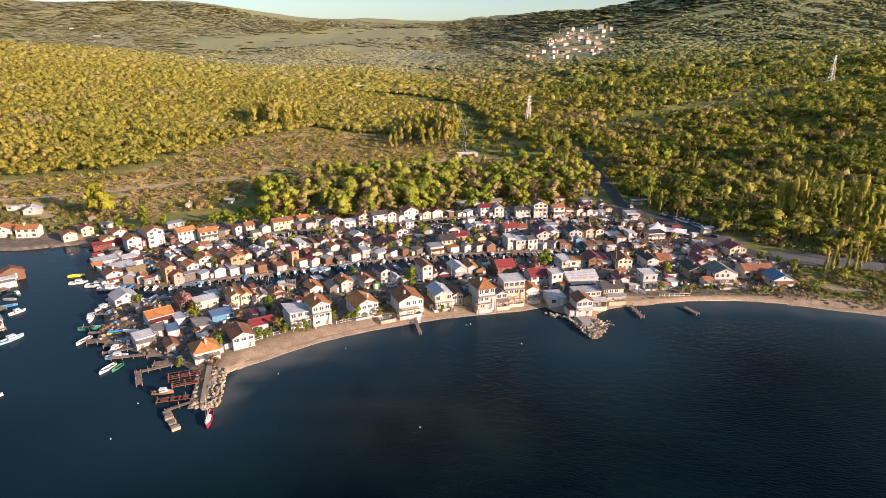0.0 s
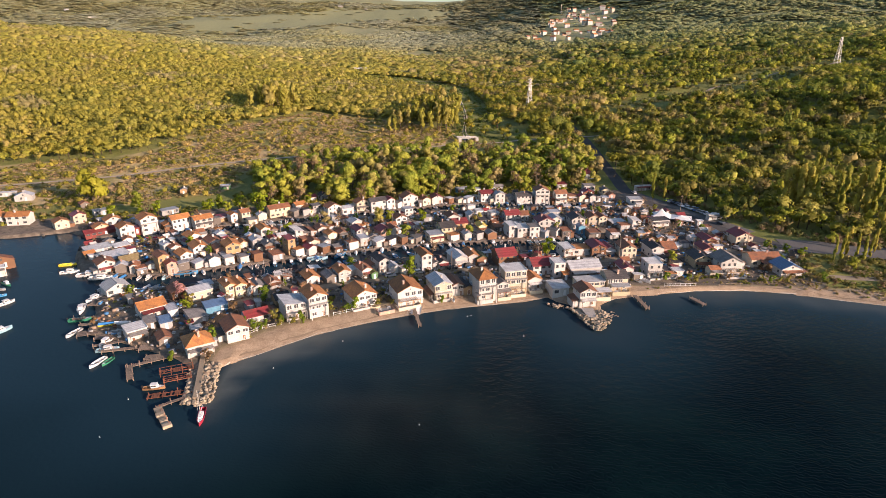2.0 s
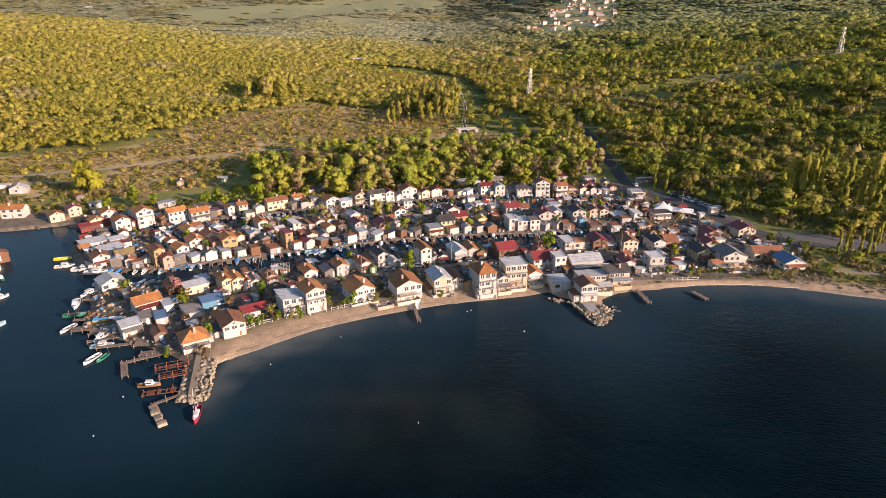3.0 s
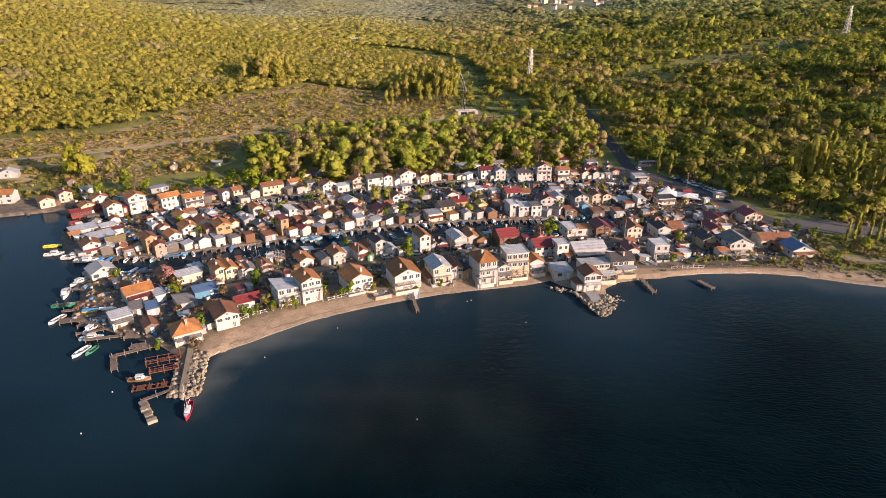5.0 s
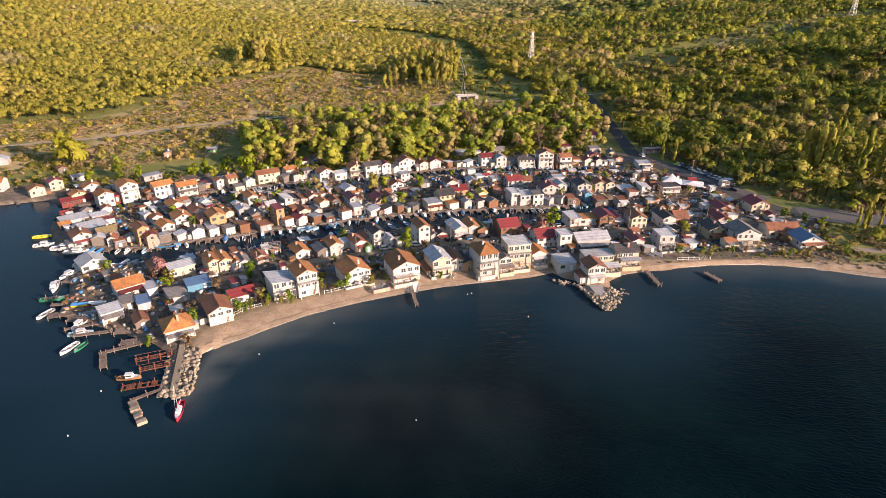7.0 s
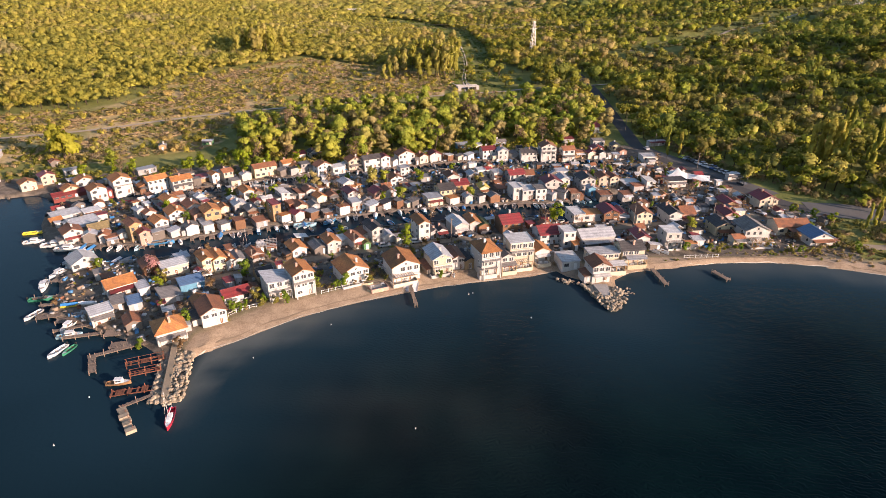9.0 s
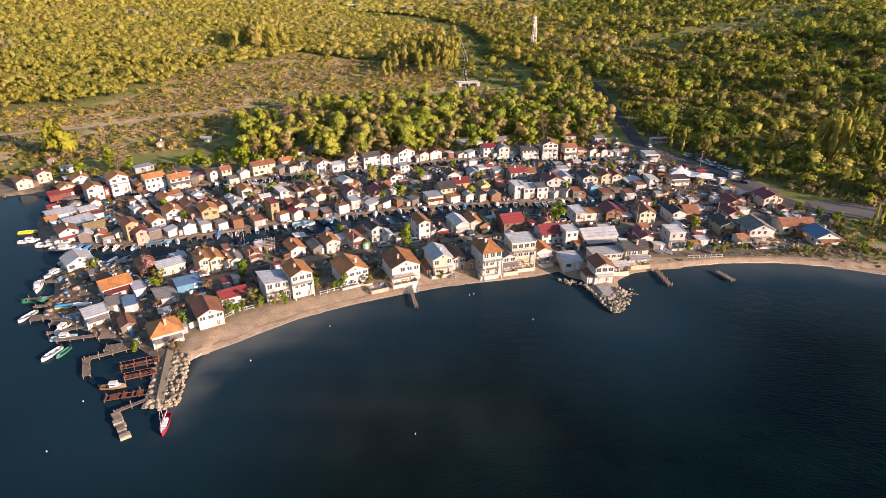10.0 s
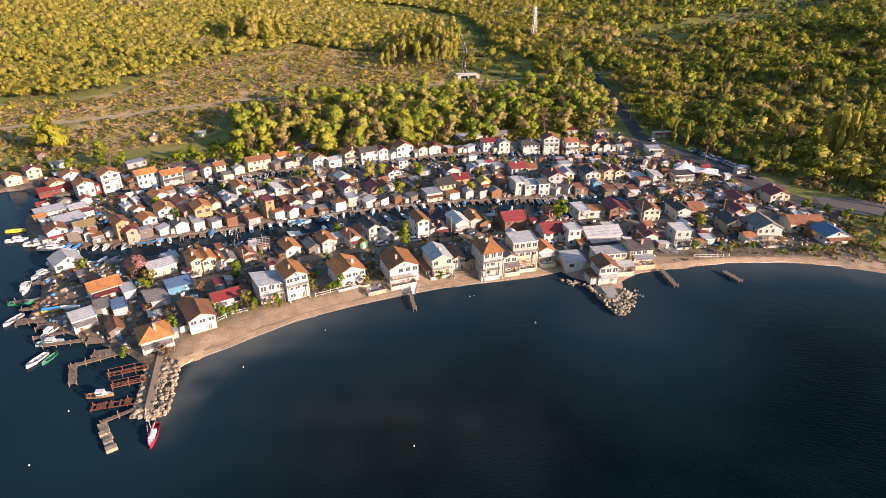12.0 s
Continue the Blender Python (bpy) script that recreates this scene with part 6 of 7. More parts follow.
# the belt of trees behind the village
BELT = scaled((-84, 242), (-98, 292), (-62, 330), (10, 346), (38, 346), (68, 362), (82, 330), (82, 296), (66, 270), (35, 259), (0, 256), (-22, 246), (-55, 233))
for i in range(60):
    for j in range(40):
        x, y = -115 + i * 8.1 + rt.uniform(-3.0, 3.0), 280 + j * 8.1 + rt.uniform(-3.0, 3.0)
        if not bool(inside(np.array([x]), np.array([y]), BELT)[0]) or rt.random() < 0.08 or float(dist_poly(np.array([x]), np.array([y]), TRACK)[0]) < 5 or not free(x, y, 2.0, 1.0):
            continue
        tree(x, y, BARE if rt.random() < 0.13 else BROAD, rt.uniform(1.2, 1.75), "tall broadleaf tree in fresh yellow-green spring leaf", "tree belt behind the village")
for x, y, k, s, lb in ((-177.7, 282.0, WILLOW, 1.75, "big rounded willow in bright yellow-green leaf"), (-167.3, 291, BROAD, 0.8, "olive-green tree at the marsh edge"),
                       (-139.8, 259, BARE, 1.1, "pale bare-branched tree behind the houses"), (-134.3, 259, VIVID, 1.1, "fresh green tree behind the houses"), (-153.3, 253, VIVID, 1.2, "fresh green garden tree"),
                       (-110.9, 263, VIVID, 1.2, "fresh green tree behind the back row"), (-107.3, 268.5, VIVID, 1.1, "fresh green tree behind the back row"), (-98.6, 267, VIVID, 1.2, "fresh green tree behind the back row"),
                       (-86, 259.5, VIVID, 1.75, "tall bright green tree beside the long hut"), (-71.9, 223.5, BUSH, 1.2, "green bush between huts"), (-28.1, 244.5, BROAD, 0.95, "round green tree between the canals"),
                       (-22.6, 247, BROAD, 0.95, "round green tree between the canals"), (-8.7, 246.5, VIVID, 1.2, "fresh green tree by a white shed"), (-14.8, 226.2, BROAD, 0.85, "green tree on the canal bank"),
                       (-11.6, 182.4, VIVID, 1.35, "bright green tree beside the white tall house"), (-3.4, 205, BARE, 0.95, "bare brown tree on the canal bank"), (36.5, 206.5, BARE, 0.8, "bare olive tree at the canal"),
                       (41, 202.5, VIVID, 1.15, "bright green bush tree at the canal"), (87.5, 197.8, BROAD, 0.7, "yellow-green tree in a garden"), (-51.4, 241.5, BROAD, 0.9, "olive tree between huts"), (-46.3, 244.8, BARE, 1.0, "pale bare tree between huts"),
                       (-37.1, 215, BARE, 0.75, "ochre bare tree on the canal bank"), (-30.3, 226, BARE, 0.75, "ochre bare tree by a red hut"), (12.4, 229.3, BROAD, 0.8, "dark palm-like tree by a yellow hut"), (16.8, 248.5, BROAD, 0.75, "olive tree by the canal"),
                       (-79.9, 160, BUSH, 1.3, "yellow-green bush in a yard"), (-56.8, 163, BUSH, 1.5, "yellow-green bush by the lane"), (-68.1, 161.3, BARE, 0.6, "bare shrub beside the lane"), (-49.3, 148, BUSH, 1.3, "green bush at the beach"),
                       (-72.2, 128.2, BUSH, 1.1, "bright green bush at the corner house"), (-61.6, 126.6, BUSH, 1.0, "bright green bush at the groyne head"), (14.2, 179, BUSH, 1.1, "bush behind the tall house"),
                       (65.8, 189, BARE, 0.65, "pale bare tree beside a white house"), (105.8, 200.5, BUSH, 1.2, "green bush in a garden"), (139, 202.8, VIVID, 0.8, "small green tree beside the lot"),
                       (108.5, 284, POPLAR, 0.95, "young columnar poplar at the street"), (115, 285.5, POPLAR, 0.85, "young columnar poplar at the street"), (26.5, 313, BARE, 1.2, "bare brown tree above the huts"),
                       (-84.5, 164.5, PINK, 1.0, "pink blossoming tree between huts"), (-90, 205, BUSH, 1.4, "yellow-green bush on the bank"), (-98.5, 192.5, BUSH, 1.6, "yellow-green bush at the boathouses")):
    if lb:
        tree(x, y, k, s, lb)
for x, y, s in ((164.3, 263.6, 1.35), (168.3, 264.8, 1.5), (169.3, 260.6, 1.6), (172.8, 260.9, 1.55), (175.5, 261.8, 1.6), (177.6, 261.6, 1.5), (186.2, 258.6, 1.3), (186.1, 254.8, 1.5), (189.6, 249.9, 1.6), (191.6, 245.9, 1.7), (195.0, 245.9, 1.5),
                (147.2, 196.5, 1.05), (152.1, 199.5, 1.35), (156.7, 203.9, 1.3), (159.6, 201.8, 1.15), (159.5, 197.9, 1.2), (164.7, 201.8, 1.2), (171.2, 208.8, 1.25), (187.1, 228.3, 1.3), (199.6, 241.2, 1.5)):
    tree(x, y, POPLAR, (1.0 if y > 228 else 0.6) * s, "tall columnar poplar in yellow-green leaf", "poplars beside the lot", "poplar_tree")
for x, y, s in ((167.6, 237.0, 0.9), (175.4, 229.1, 1.0), (181.3, 228.7, 1.0), (160.6, 219.0, 0.8), (151.2, 191.0, 0.9), (148.9, 192.6, 0.7), (155.7, 245.6, 0.9), (165.1, 248.5, 0.9), (154.4, 264.3, 1.0), (132.0, 251.2, 0.9)):
    tree(x, y, BROAD, s, "leafy spring tree at the edge of the wood", "trees beside the lot")
for i in range(46):
    x, y = rt.uniform(108, 190), rt.uniform(160, 240)
    if float(dist_poly(np.array([x]), np.array([y]), STREET)[0]) < 6.5 or not free(x, y, 1.0) or float(shore_dist(np.array([x]), np.array([y]))[0]) < 7 or (x < 150 and y < 205 and y > 176) or (x < 122 and y > 178):
        continue
    tree(x, y, BUSH, rt.uniform(0.7, 1.3), "low spring bush at the wood's edge", "bushes at the beach end", "bush")
for x, y in scaled((-47, 121), (-42, 126), (-38, 128), (-25, 136), (-22, 138), (-14, 140), (-8, 143), (75, 157), (84, 158), (88, 158), (97, 157), (104, 156), (112, 152), (118, 153), (30, 149)):
    tree(x + rt.uniform(-1, 1), y + rt.uniform(-0.5, 0.8), BUSH, rt.uniform(0.5, 0.9), "low green bush at the top of the beach", "beach bushes", "bush")

for x, y in ((-47.6, 148.1), (-41.6, 147.6), (-35.4, 157.7), (-34.0, 155.7), (-28.9, 157.0), (-26.8, 157.2), (-57.9, 145.3), (-20.0, 159.6), (0.4, 163.1), (8.5, 170.0), (79.2, 180.9), (88.5, 178.7),
             (112.5, 179.2), (115.0, 178.8), (118.1, 179.2), (120.6, 178.8), (134.1, 180.5), (130.6, 213.4), (133.6, 211.4), (136.5, 209.4), (-64.2, 136.9), (-54.5, 142.8), (-52.7, 143.6), (-73.6, 144.9), (-51.6, 145.3)):
    tree(x, y, [BUSH[0], BUSH[1]], rt.uniform(0.8, 1.35), "bright green bush in a beach garden", "beach bushes", "bush")

for i in range(46):
    u = i / 45
    x = -150 + 235 * u + rt.uniform(-3, 3)
    y = float(np.interp(x, [-160, -100, -60, -20, 0, 40, 80, 100], [262, 262, 276, 292, 300, 304, 312, 320])) + rt.uniform(-2, 7)
    if free(x, y, 1.4) and float(dist_poly(np.array([x]), np.array([y]), STREET)[0]) > 6:
        tree(x, y, rt.choice([BUSH, BUSH, VIVID, BROAD]), rt.uniform(0.7, 1.15), "spring bush behind the back row of huts", "bushes behind the huts", "bush")

# garden shrubs and small bare trees that fill the yards
made_ = tries_ = 0
while made_ < 170 and tries_ < 9000:
    tries_ += 1
    x, y = rt.uniform(-150, 135), rt.uniform(135, 300)
    q = np.array([x]), np.array([y])
    if not bool(inside(*q, YARDS)[0]) or not free(x, y, 0.9, 0.8) or float(shore_dist(*q)[0]) < 1.6 or float(dist_poly(*q, FRONT_LANE)[0]) < 2.4 or float(dist_poly(*q, STREET)[0]) < 6:
        continue
    k = rt.random()
    if k < 0.25:
        tree(x, y, BARE, rt.uniform(0.4, 0.7), "bare brown shrub in a village garden", "garden shrubs", "shrub")
    elif k < 0.35:
        tree(x, y, VIVID, rt.uniform(0.5, 0.9), "small bright green tree in a village garden", "garden shrubs", "shrub")
    else:
        tree(x, y, BUSH, rt.uniform(0.6, 1.25), "rounded spring bush in a village garden", "garden shrubs", "shrub")
    TAKEN.append((x, y, 0.9))
    made_ += 1

# ---------------------------------------------------------------- pylons and lines
def pylon(x, y, H, rz):
    e = thing("power_pylon", x, y, gz(x, y) - 0.5, rz, "slender pale lattice power pylon standing in the wood", "pylon", "power line")
    for sx in (-1, 1):
        for sy in (-1, 1):
            bm = bmesh.new()
            beam(bm, (sx * 2.4, sy * 2.4, 0), (sx * 0.5, sy * 0.5, H), 0.24)
            part("leg", bm, M_STEEL, e)
    n = 9
    for i in range(n):
        za, zb = H * i / n, H * (i + 1) / n
        wa, wb = 2.4 - 1.9 * i / n, 2.4 - 1.9 * (i + 1) / n
        bm = bmesh.new()
        for s in (-1, 1):
            beam(bm, (-wa, s * wa, za), (wb, s * wb, zb), 0.13)
            beam(bm, (s * wa, wa, za), (s * wb, -wb, zb), 0.13)
            beam(bm, (-wb, s * wb, zb), (wb, s * wb, zb), 0.10)
            beam(bm, (s * wb, -wb, zb), (s * wb, wb, zb), 0.10)
        part("bracing", bm, M_STEEL, e)
    for k, half in ((0.78, 3.6), (0.88, 3.0), (0.97, 2.2)):
        bm = bmesh.new()
        for s in (-1, 1):
            beam(bm, (0, 0, H * k + 0.7), (s * half, 0, H * k), 0.13)
            beam(bm, (0, 0.4, H * k), (s * half, 0, H * k), 0.13)
        part("cross_arm", bm, M_STEEL, e)
    return Vector((x, y, gz(x, y) + H * 0.8))


p1 = pylon(86.1, 586.7, 29, 20)
p2 = pylon(450.8, 696.9, 29, 20)
M_CABLE = worn("cable", (0.18, 0.16, 0.14), (0.1, 0.1, 0.1), 0.6)
ends = [Vector((-430, 560, 62)), p1, p2]
for dz, dx in ((0, 3), (0, -3), (3, 0)):
    for a, b in zip(ends, ends[1:]):
        cab = new("power_cable")
        tagged(cab, "thin sagging overhead power cable between pylons", "cable", "power line")
        bm = bmesh.new()
        n = 14
        pts = [a.lerp(b, i / n) + Vector((0.4 * dx, dx, dz - 34 * (i / n) * (1 - i / n))) for i in range(n + 1)]
        rings = [[bm.verts.new(q + Vector(o)) for o in ((0, 0.05, 0), (0.04, -0.03, 0.03), (-0.04, -0.03, -0.03))] for q in pts]
        for q, r in zip(rings, rings[1:]):
            for k in range(3):
                bm.faces.new((q[k], q[(k + 1) % 3], r[(k + 1) % 3], r[k]))
        part("wire", bm, M_CABLE, cab)

# ---------------------------------------------------------------- bridge over the stream
bx, by = 20.2, 451.8
bridge = thing("road_bridge", bx, by, gz(bx, by), 14, "low concrete road bridge with pale parapets over the stream", "bridge")
for nm, q in (("deck", (-8, 8, -2.6, 2.6, 2.0, 2.5)), ("parapet", (-8, 8, -2.6, -2.3, 2.5, 3.0)), ("parapet", (-8, 8, 2.3, 2.6, 2.5, 3.0)), ("abutment", (-8, -5.6, -3, 3, -1, 2.0)), ("abutment", (5.6, 8, -3, 3, -1, 2.0)), ("pier", (-0.4, 0.4, -2.2, 2.2, -1, 2.0))):
    bm = bmesh.new()
    box(bm, *q)
    part(nm, bm, M_CONC, bridge)
for s, dx in ((-1, -7), (1, 7)):
    bm = bmesh.new()
    slab(bm, [(s * 5.2, 3, 1.5), (s * 5.2, 30, 1.2), (s * 6.0, 30, 1.2), (s * 6.0, 3, 1.5)][::s], 2.0)
    part("channel_wall", bm, M_CONC, bridge)
bm = bmesh.new()
slab(bm, [(-5.2, 3, 0.5), (5.2, 3, 0.5), (3.0, 62, 2.0), (-3.0, 62, 2.0)], 0.9)
part("channel_floor", bm, M_CONC, bridge)

# ---------------------------------------------------------------- outlying huts
for x, y, w, d, h, r, rf, wl in ((-118.9, 889.5, 18, 7, 4, "x", "W", "C"), (-124.5, 869.5, 9, 6, 3.2, "y", "D", "C"), (-138.5, 299.2, 3.4, 4, 2.6, "y", "G", "O"), (-119.5, 309.1, 5.2, 2.4, 2.3, "f", "L", "E"), (-105.6, 321.5, 4.6, 2.4, 2.3, "f", "W", "C"),
                              (-33.7, 362.9, 6, 6, 2.6, "y", "G", "G"), (110.4, 306.1, 9, 2.6, 2.5, "f", "W", "W"), (126.4, 253.9, 5.5, 2.5, 2.6, "f", "W", "W"), (-190.9, 246.8, 9, 7, 4.2, "x", "T", "W"), (-202.8, 246.9, 9, 7, 3.6, "y", "T", "W"),
                              (-214.7, 285.5, 8, 6, 2.6, "y", "L", "G"), (-228.2, 292.2, 8, 3, 2.2, "f", "W", "W"), (-1937.6, 3290.6, 20, 14, 7, "x", "W", "W"), (-1627.8, 2955.7, 34, 10, 5, "x", "W", "W"), (-611.3, 3836.8, 26, 12, 6, "x", "W", "W"), (-451.5, 3788.9, 18, 12, 6, "x", "W", "W")):
    house(x, y, w, d, h, rng.uniform(5, 22), r, rf, wl, gz(x, y) if y > 300 else None)

# the hillside village far up the valley
rv = random.Random(91)
FAR_BODY = []
for k, (wl, rf) in enumerate((("W", "D"), ("C", "D"), ("W", "T"), ("W", "P"))):
    w, d, h = 9 + 2 * k, 9, 6 + (k % 2) * 2.5
    bm = bmesh.new()
    box(bm, -w / 2, w / 2, -d / 2, d / 2, -4, h)
    a = bpy.data.meshes.new("wall")
    bm.to_mesh(a), bm.free()
    a.materials.append(WALL[wl])
    bm = bmesh.new()
    for s in (-1, 1):
        c = [(-w / 2 - 0.5, s * (d / 2 + 0.5), h - 0.2), (w / 2 + 0.5, s * (d / 2 + 0.5), h - 0.2), (w / 2 + 0.5, 0, h + 2.4), (-w / 2 - 0.5, 0, h + 2.4)]
        slab(bm, c if s < 0 else c[::-1], 0.3)
    b = bpy.data.meshes.new("roof")
    bm.to_mesh(b), bm.free()
    b.materials.append(ROOF[rf])
    FAR_BODY.append((a, b, w, h))


def far_house(x, y):
    a, b, w, h = rv.choice(FAR_BODY)
    e = thing("hillside_house", x, y, gz(x, y), rv.uniform(-30, 50), "pale house with tiled roof on the distant hillside", "house", "distant hillside village")
    s = rv.uniform(0.75, 1.25)
    e.scale = (s, s, s)
    shared("wall", a, e)
    shared("roof", b, e)


VILLAGE = FAR_VILLAGE
made_ = 0
xs_, ys_ = [p[0] for p in VILLAGE], [p[1] for p in VILLAGE]
while made_ < 84:
    x, y = rv.uniform(min(xs_), max(xs_)), rv.uniform(min(ys_), max(ys_))
    if bool(inside(np.array([x]), np.array([y]), list(VILLAGE))[0]):
        far_house(x, y)
        made_ += 1
mx, my = 448.3, 2395.7
mast = thing("radio_mast", mx, my, gz(mx, my), 0, "tall pale radio mast above the distant hillside village", "mast")
bm = bmesh.new()
beam(bm, (0, 0, 0), (0, 0, 42), 0.9, 5)
part("pole", bm, M_STEEL, mast)
for zz in (30, 36):
    bm = bmesh.new()
    beam(bm, (-2.2, 0, zz), (2.2, 0, zz), 0.5)
    part("antenna", bm, M_STEEL, mast)

# ---------------------------------------------------------------- tall pale trees over the wood
TALL = [tree_kind(190 + i, 3.0, 3.3, c, 520, 0.5, 2.0, core=0.66) for i, c in enumerate(((0.37, 0.33, 0.07), (0.34, 0.32, 0.05), (0.40, 0.34, 0.10)))]
for i in range(26):
    x, y = -160 + rt.uniform(-20, 18), 566 + rt.uniform(-14, 26)
    tree(x, y, TALL, rt.uniform(1.25, 1.6), "very tall pale bare-topped poplar above the wood", "tall pale poplars", "poplar_tree").scale.z *= 1.2
STAND = [(-46, 462), (-20, 470), (12, 484), (14, 520), (16, 596), (0, 600), (-30, 560), (-50, 545)]
made_ = 0
while made_ < 74:
    x, y = rt.uniform(-50, 16), rt.uniform(462, 600)
    if bool(inside(np.array([x]), np.array([y]), STAND)[0]):
        s = (0.85 + 0.5 * float(smooth(-50, 10, x))) * rt.uniform(0.85, 1.1)
        tree(x, y, TALL, s, "tall yellow-green poplar in the stand by the stream", "tall pale poplars", "poplar_tree").scale.z *= 1.3
        made_ += 1

# ---------------------------------------------------------------- reeds, brush and grass
def brush(name, seed, poly, spacing, rad, leaves, size, tints, keep, label, tall=1.2, flat=0.6):
    rs = np.random.RandomState(seed)
    P = np.array(poly)
    gx, gy = np.meshgrid(np.arange(P[:, 0].min(), P[:, 0].max(), spacing), np.arange(P[:, 1].min(), P[:, 1].max(), spacing))
    x = gx.ravel() + rs.uniform(-0.6, 0.6, gx.size) * spacing
    y = gy.ravel() + rs.uniform(-0.6, 0.6, gx.size) * spacing
    ok = inside(x, y, poly) & (rs.uniform(size=x.size) < keep * (0.6 + 0.6 * lumps(x, y, 45, seed)))
    ok &= (dist_poly(x, y, TRACK) > 4.6) & (dist_poly(x, y, STREET) > 5.0) & (shore_dist(x, y) > 2.0) & (np.abs(x) < 0.8 * (y + 60) + 40)
    for a, b, r in HOUSES:
        ok &= (x - a) ** 2 + (y - b) ** 2 > (r * 0.6) ** 2
    x, y = x[ok], y[ok]
    n = len(x)
    t = np.array(tints)[np.clip(((lumps(x, y, 38, seed + 1) + 1 + 0.5 * rs.normal(size=n)) * 0.5 * len(tints)).astype(int), 0, len(tints) - 1)] * rs.uniform(0.75, 1.25, (n, 1))
    co, tr, col, no = crowns(rs, x, y, height(x, y), rad * rs.uniform(0.5, 1.5, n), tall, leaves, size, t, False, 0.62, -0.2, 1)
    no = unit(no + np.array([0, 0, flat]))
    ob = new(name, mesh_from(name, co, tr, col, M_LEAF, no))
    tagged(ob, label, "brush", kind="stuff")


brush("reed_brush", 61, MEADOW, 2.6, 2.0, 6, 0.5, ((0.554, 0.396, 0.211), (0.528, 0.396, 0.198), (0.462, 0.37, 0.119), (0.37, 0.33, 0.0792), (0.502, 0.383, 0.158), (0.568, 0.409, 0.224), (0.356, 0.33, 0.066)), 1.5, "pinkish-brown reeds and yellow-green scrub on the marsh meadow", 0.5, 1.6)
brush("meadow_bush", 62, MEADOW, 6.5, 1.8, 34, 0.42, ((0.436, 0.37, 0.066), (0.383, 0.343, 0.0528), (0.488, 0.37, 0.132)), 0.8, "rounded yellow-green bushes scattered on the meadow", 1.7)
brush("street_reeds", 63, scaled((98, 262), (104, 268), (122, 228), (136, 205), (160, 200), (176, 186), (170, 176), (140, 192), (122, 206), (112, 226)), 1.9, 1.1, 14, 0.42, ((0.325, 0.237, 0.125), (0.263, 0.225, 0.0875), (0.188, 0.2, 0.05)), 1.0, "dry reeds and scrub between the street and the wood", 1.9)
brush("beach_grass", 64, scaled((60, 151), (78, 154), (95, 155), (112, 150), (135, 141), (150, 150), (122, 160), (100, 159), (70, 156)), 1.3, 0.45, 8, 0.25, ((0.25, 0.263, 0.05), (0.312, 0.263, 0.0875), (0.375, 0.288, 0.15)), 0.7, "low green and straw-coloured grass behind the beach", 1.0)
brush("village_weeds", 65, YARDS, 2.5, 0.5, 10, 0.22, ((0.275, 0.275, 0.0375), (0.35, 0.3, 0.0625), (0.375, 0.275, 0.138), (0.3, 0.213, 0.125)), 0.65, "weeds and small shrubs between the huts", 1.2)
brush("slope_scrub", 66, scaled((20, 385), (60, 392), (96, 300), (112, 262), (96, 262), (84, 300), (60, 372)), 2.6, 1.2, 14, 0.45, ((0.25, 0.237, 0.05), (0.325, 0.25, 0.1), (0.188, 0.2, 0.0375)), 0.8, "spring scrub between the tree belt and the street", 1.6)

brush("clearing_grass", 70, scaled((2, 395), (40, 395), (44, 470), (42, 560), (36, 640), (-30, 725), (-95, 750), (-95, 712), (-40, 680), (0, 620), (2, 500)), 3.4, 1.6, 5, 0.7, ((0.163, 0.213, 0.0375), (0.213, 0.237, 0.05), (0.138, 0.188, 0.0375)), 0.9, "long fresh grass in the clearing along the stream", 0.4, 1.4)
brush("clearing_bush", 71, scaled((4, 395), (60, 395), (62, 440), (40, 470), (40, 560), (0, 620), (6, 500)), 9.0, 1.9, 30, 0.5, ((0.275, 0.263, 0.0375), (0.35, 0.3, 0.0625), (0.2, 0.225, 0.0375)), 0.55, "rounded bushes along the stream clearing", 1.5)
brush("belt_undergrowth", 72, BELT, 4.2, 2.1, 22, 0.5, ((0.35, 0.325, 0.0375), (0.3, 0.3, 0.0375), (0.413, 0.338, 0.0875)), 0.95, "thick young growth between the trees behind the village", 1.5)
brush("saddle_scrub", 73, scaled((135, 455), (240, 505), (330, 560), (405, 590), (400, 640), (320, 612), (225, 545), (135, 495)), 5.0, 2.0, 14, 0.6, ((0.24, 0.22, 0.06), (0.30, 0.26, 0.09), (0.18, 0.19, 0.05)), 0.75, "olive scrub on the open shoulder of the hill", 0.9)
brush("west_scrub", 74, scaled((-260, 235), (-216, 212), (-185, 204), (-150, 218), (-140, 236), (-165, 262), (-216, 262)), 2.6, 1.3, 14, 0.4, ((0.28, 0.25, 0.05), (0.36, 0.28, 0.12), (0.24, 0.24, 0.04), (0.40, 0.30, 0.16)), 0.9, "rank grass, reeds and bushes behind the western huts", 1.3)
brush("lot_scrub", 75, scaled((108, 160), (135, 150), (165, 142), (185, 160), (165, 170), (140, 177), (124, 181), (112, 172)), 2.0, 1.2, 16, 0.34, ((0.22, 0.21, 0.045), (0.29, 0.24, 0.08), (0.18, 0.19, 0.035), (0.34, 0.26, 0.13)), 1.1, "rough grass, weeds and low bushes round the asphalt lot", 1.1)
brush("back_scrub", 67, scaled((-150, 226), (-95, 240), (-95, 262), (-55, 250), (0, 268), (70, 280), (80, 262), (35, 254), (0, 250), (-25, 242), (-60, 228), (-140, 214)), 2.2, 0.9, 14, 0.34, ((0.325, 0.3, 0.05), (0.25, 0.263, 0.0375), (0.425, 0.325, 0.125)), 0.8, "low spring scrub and grass behind the huts", 1.3)

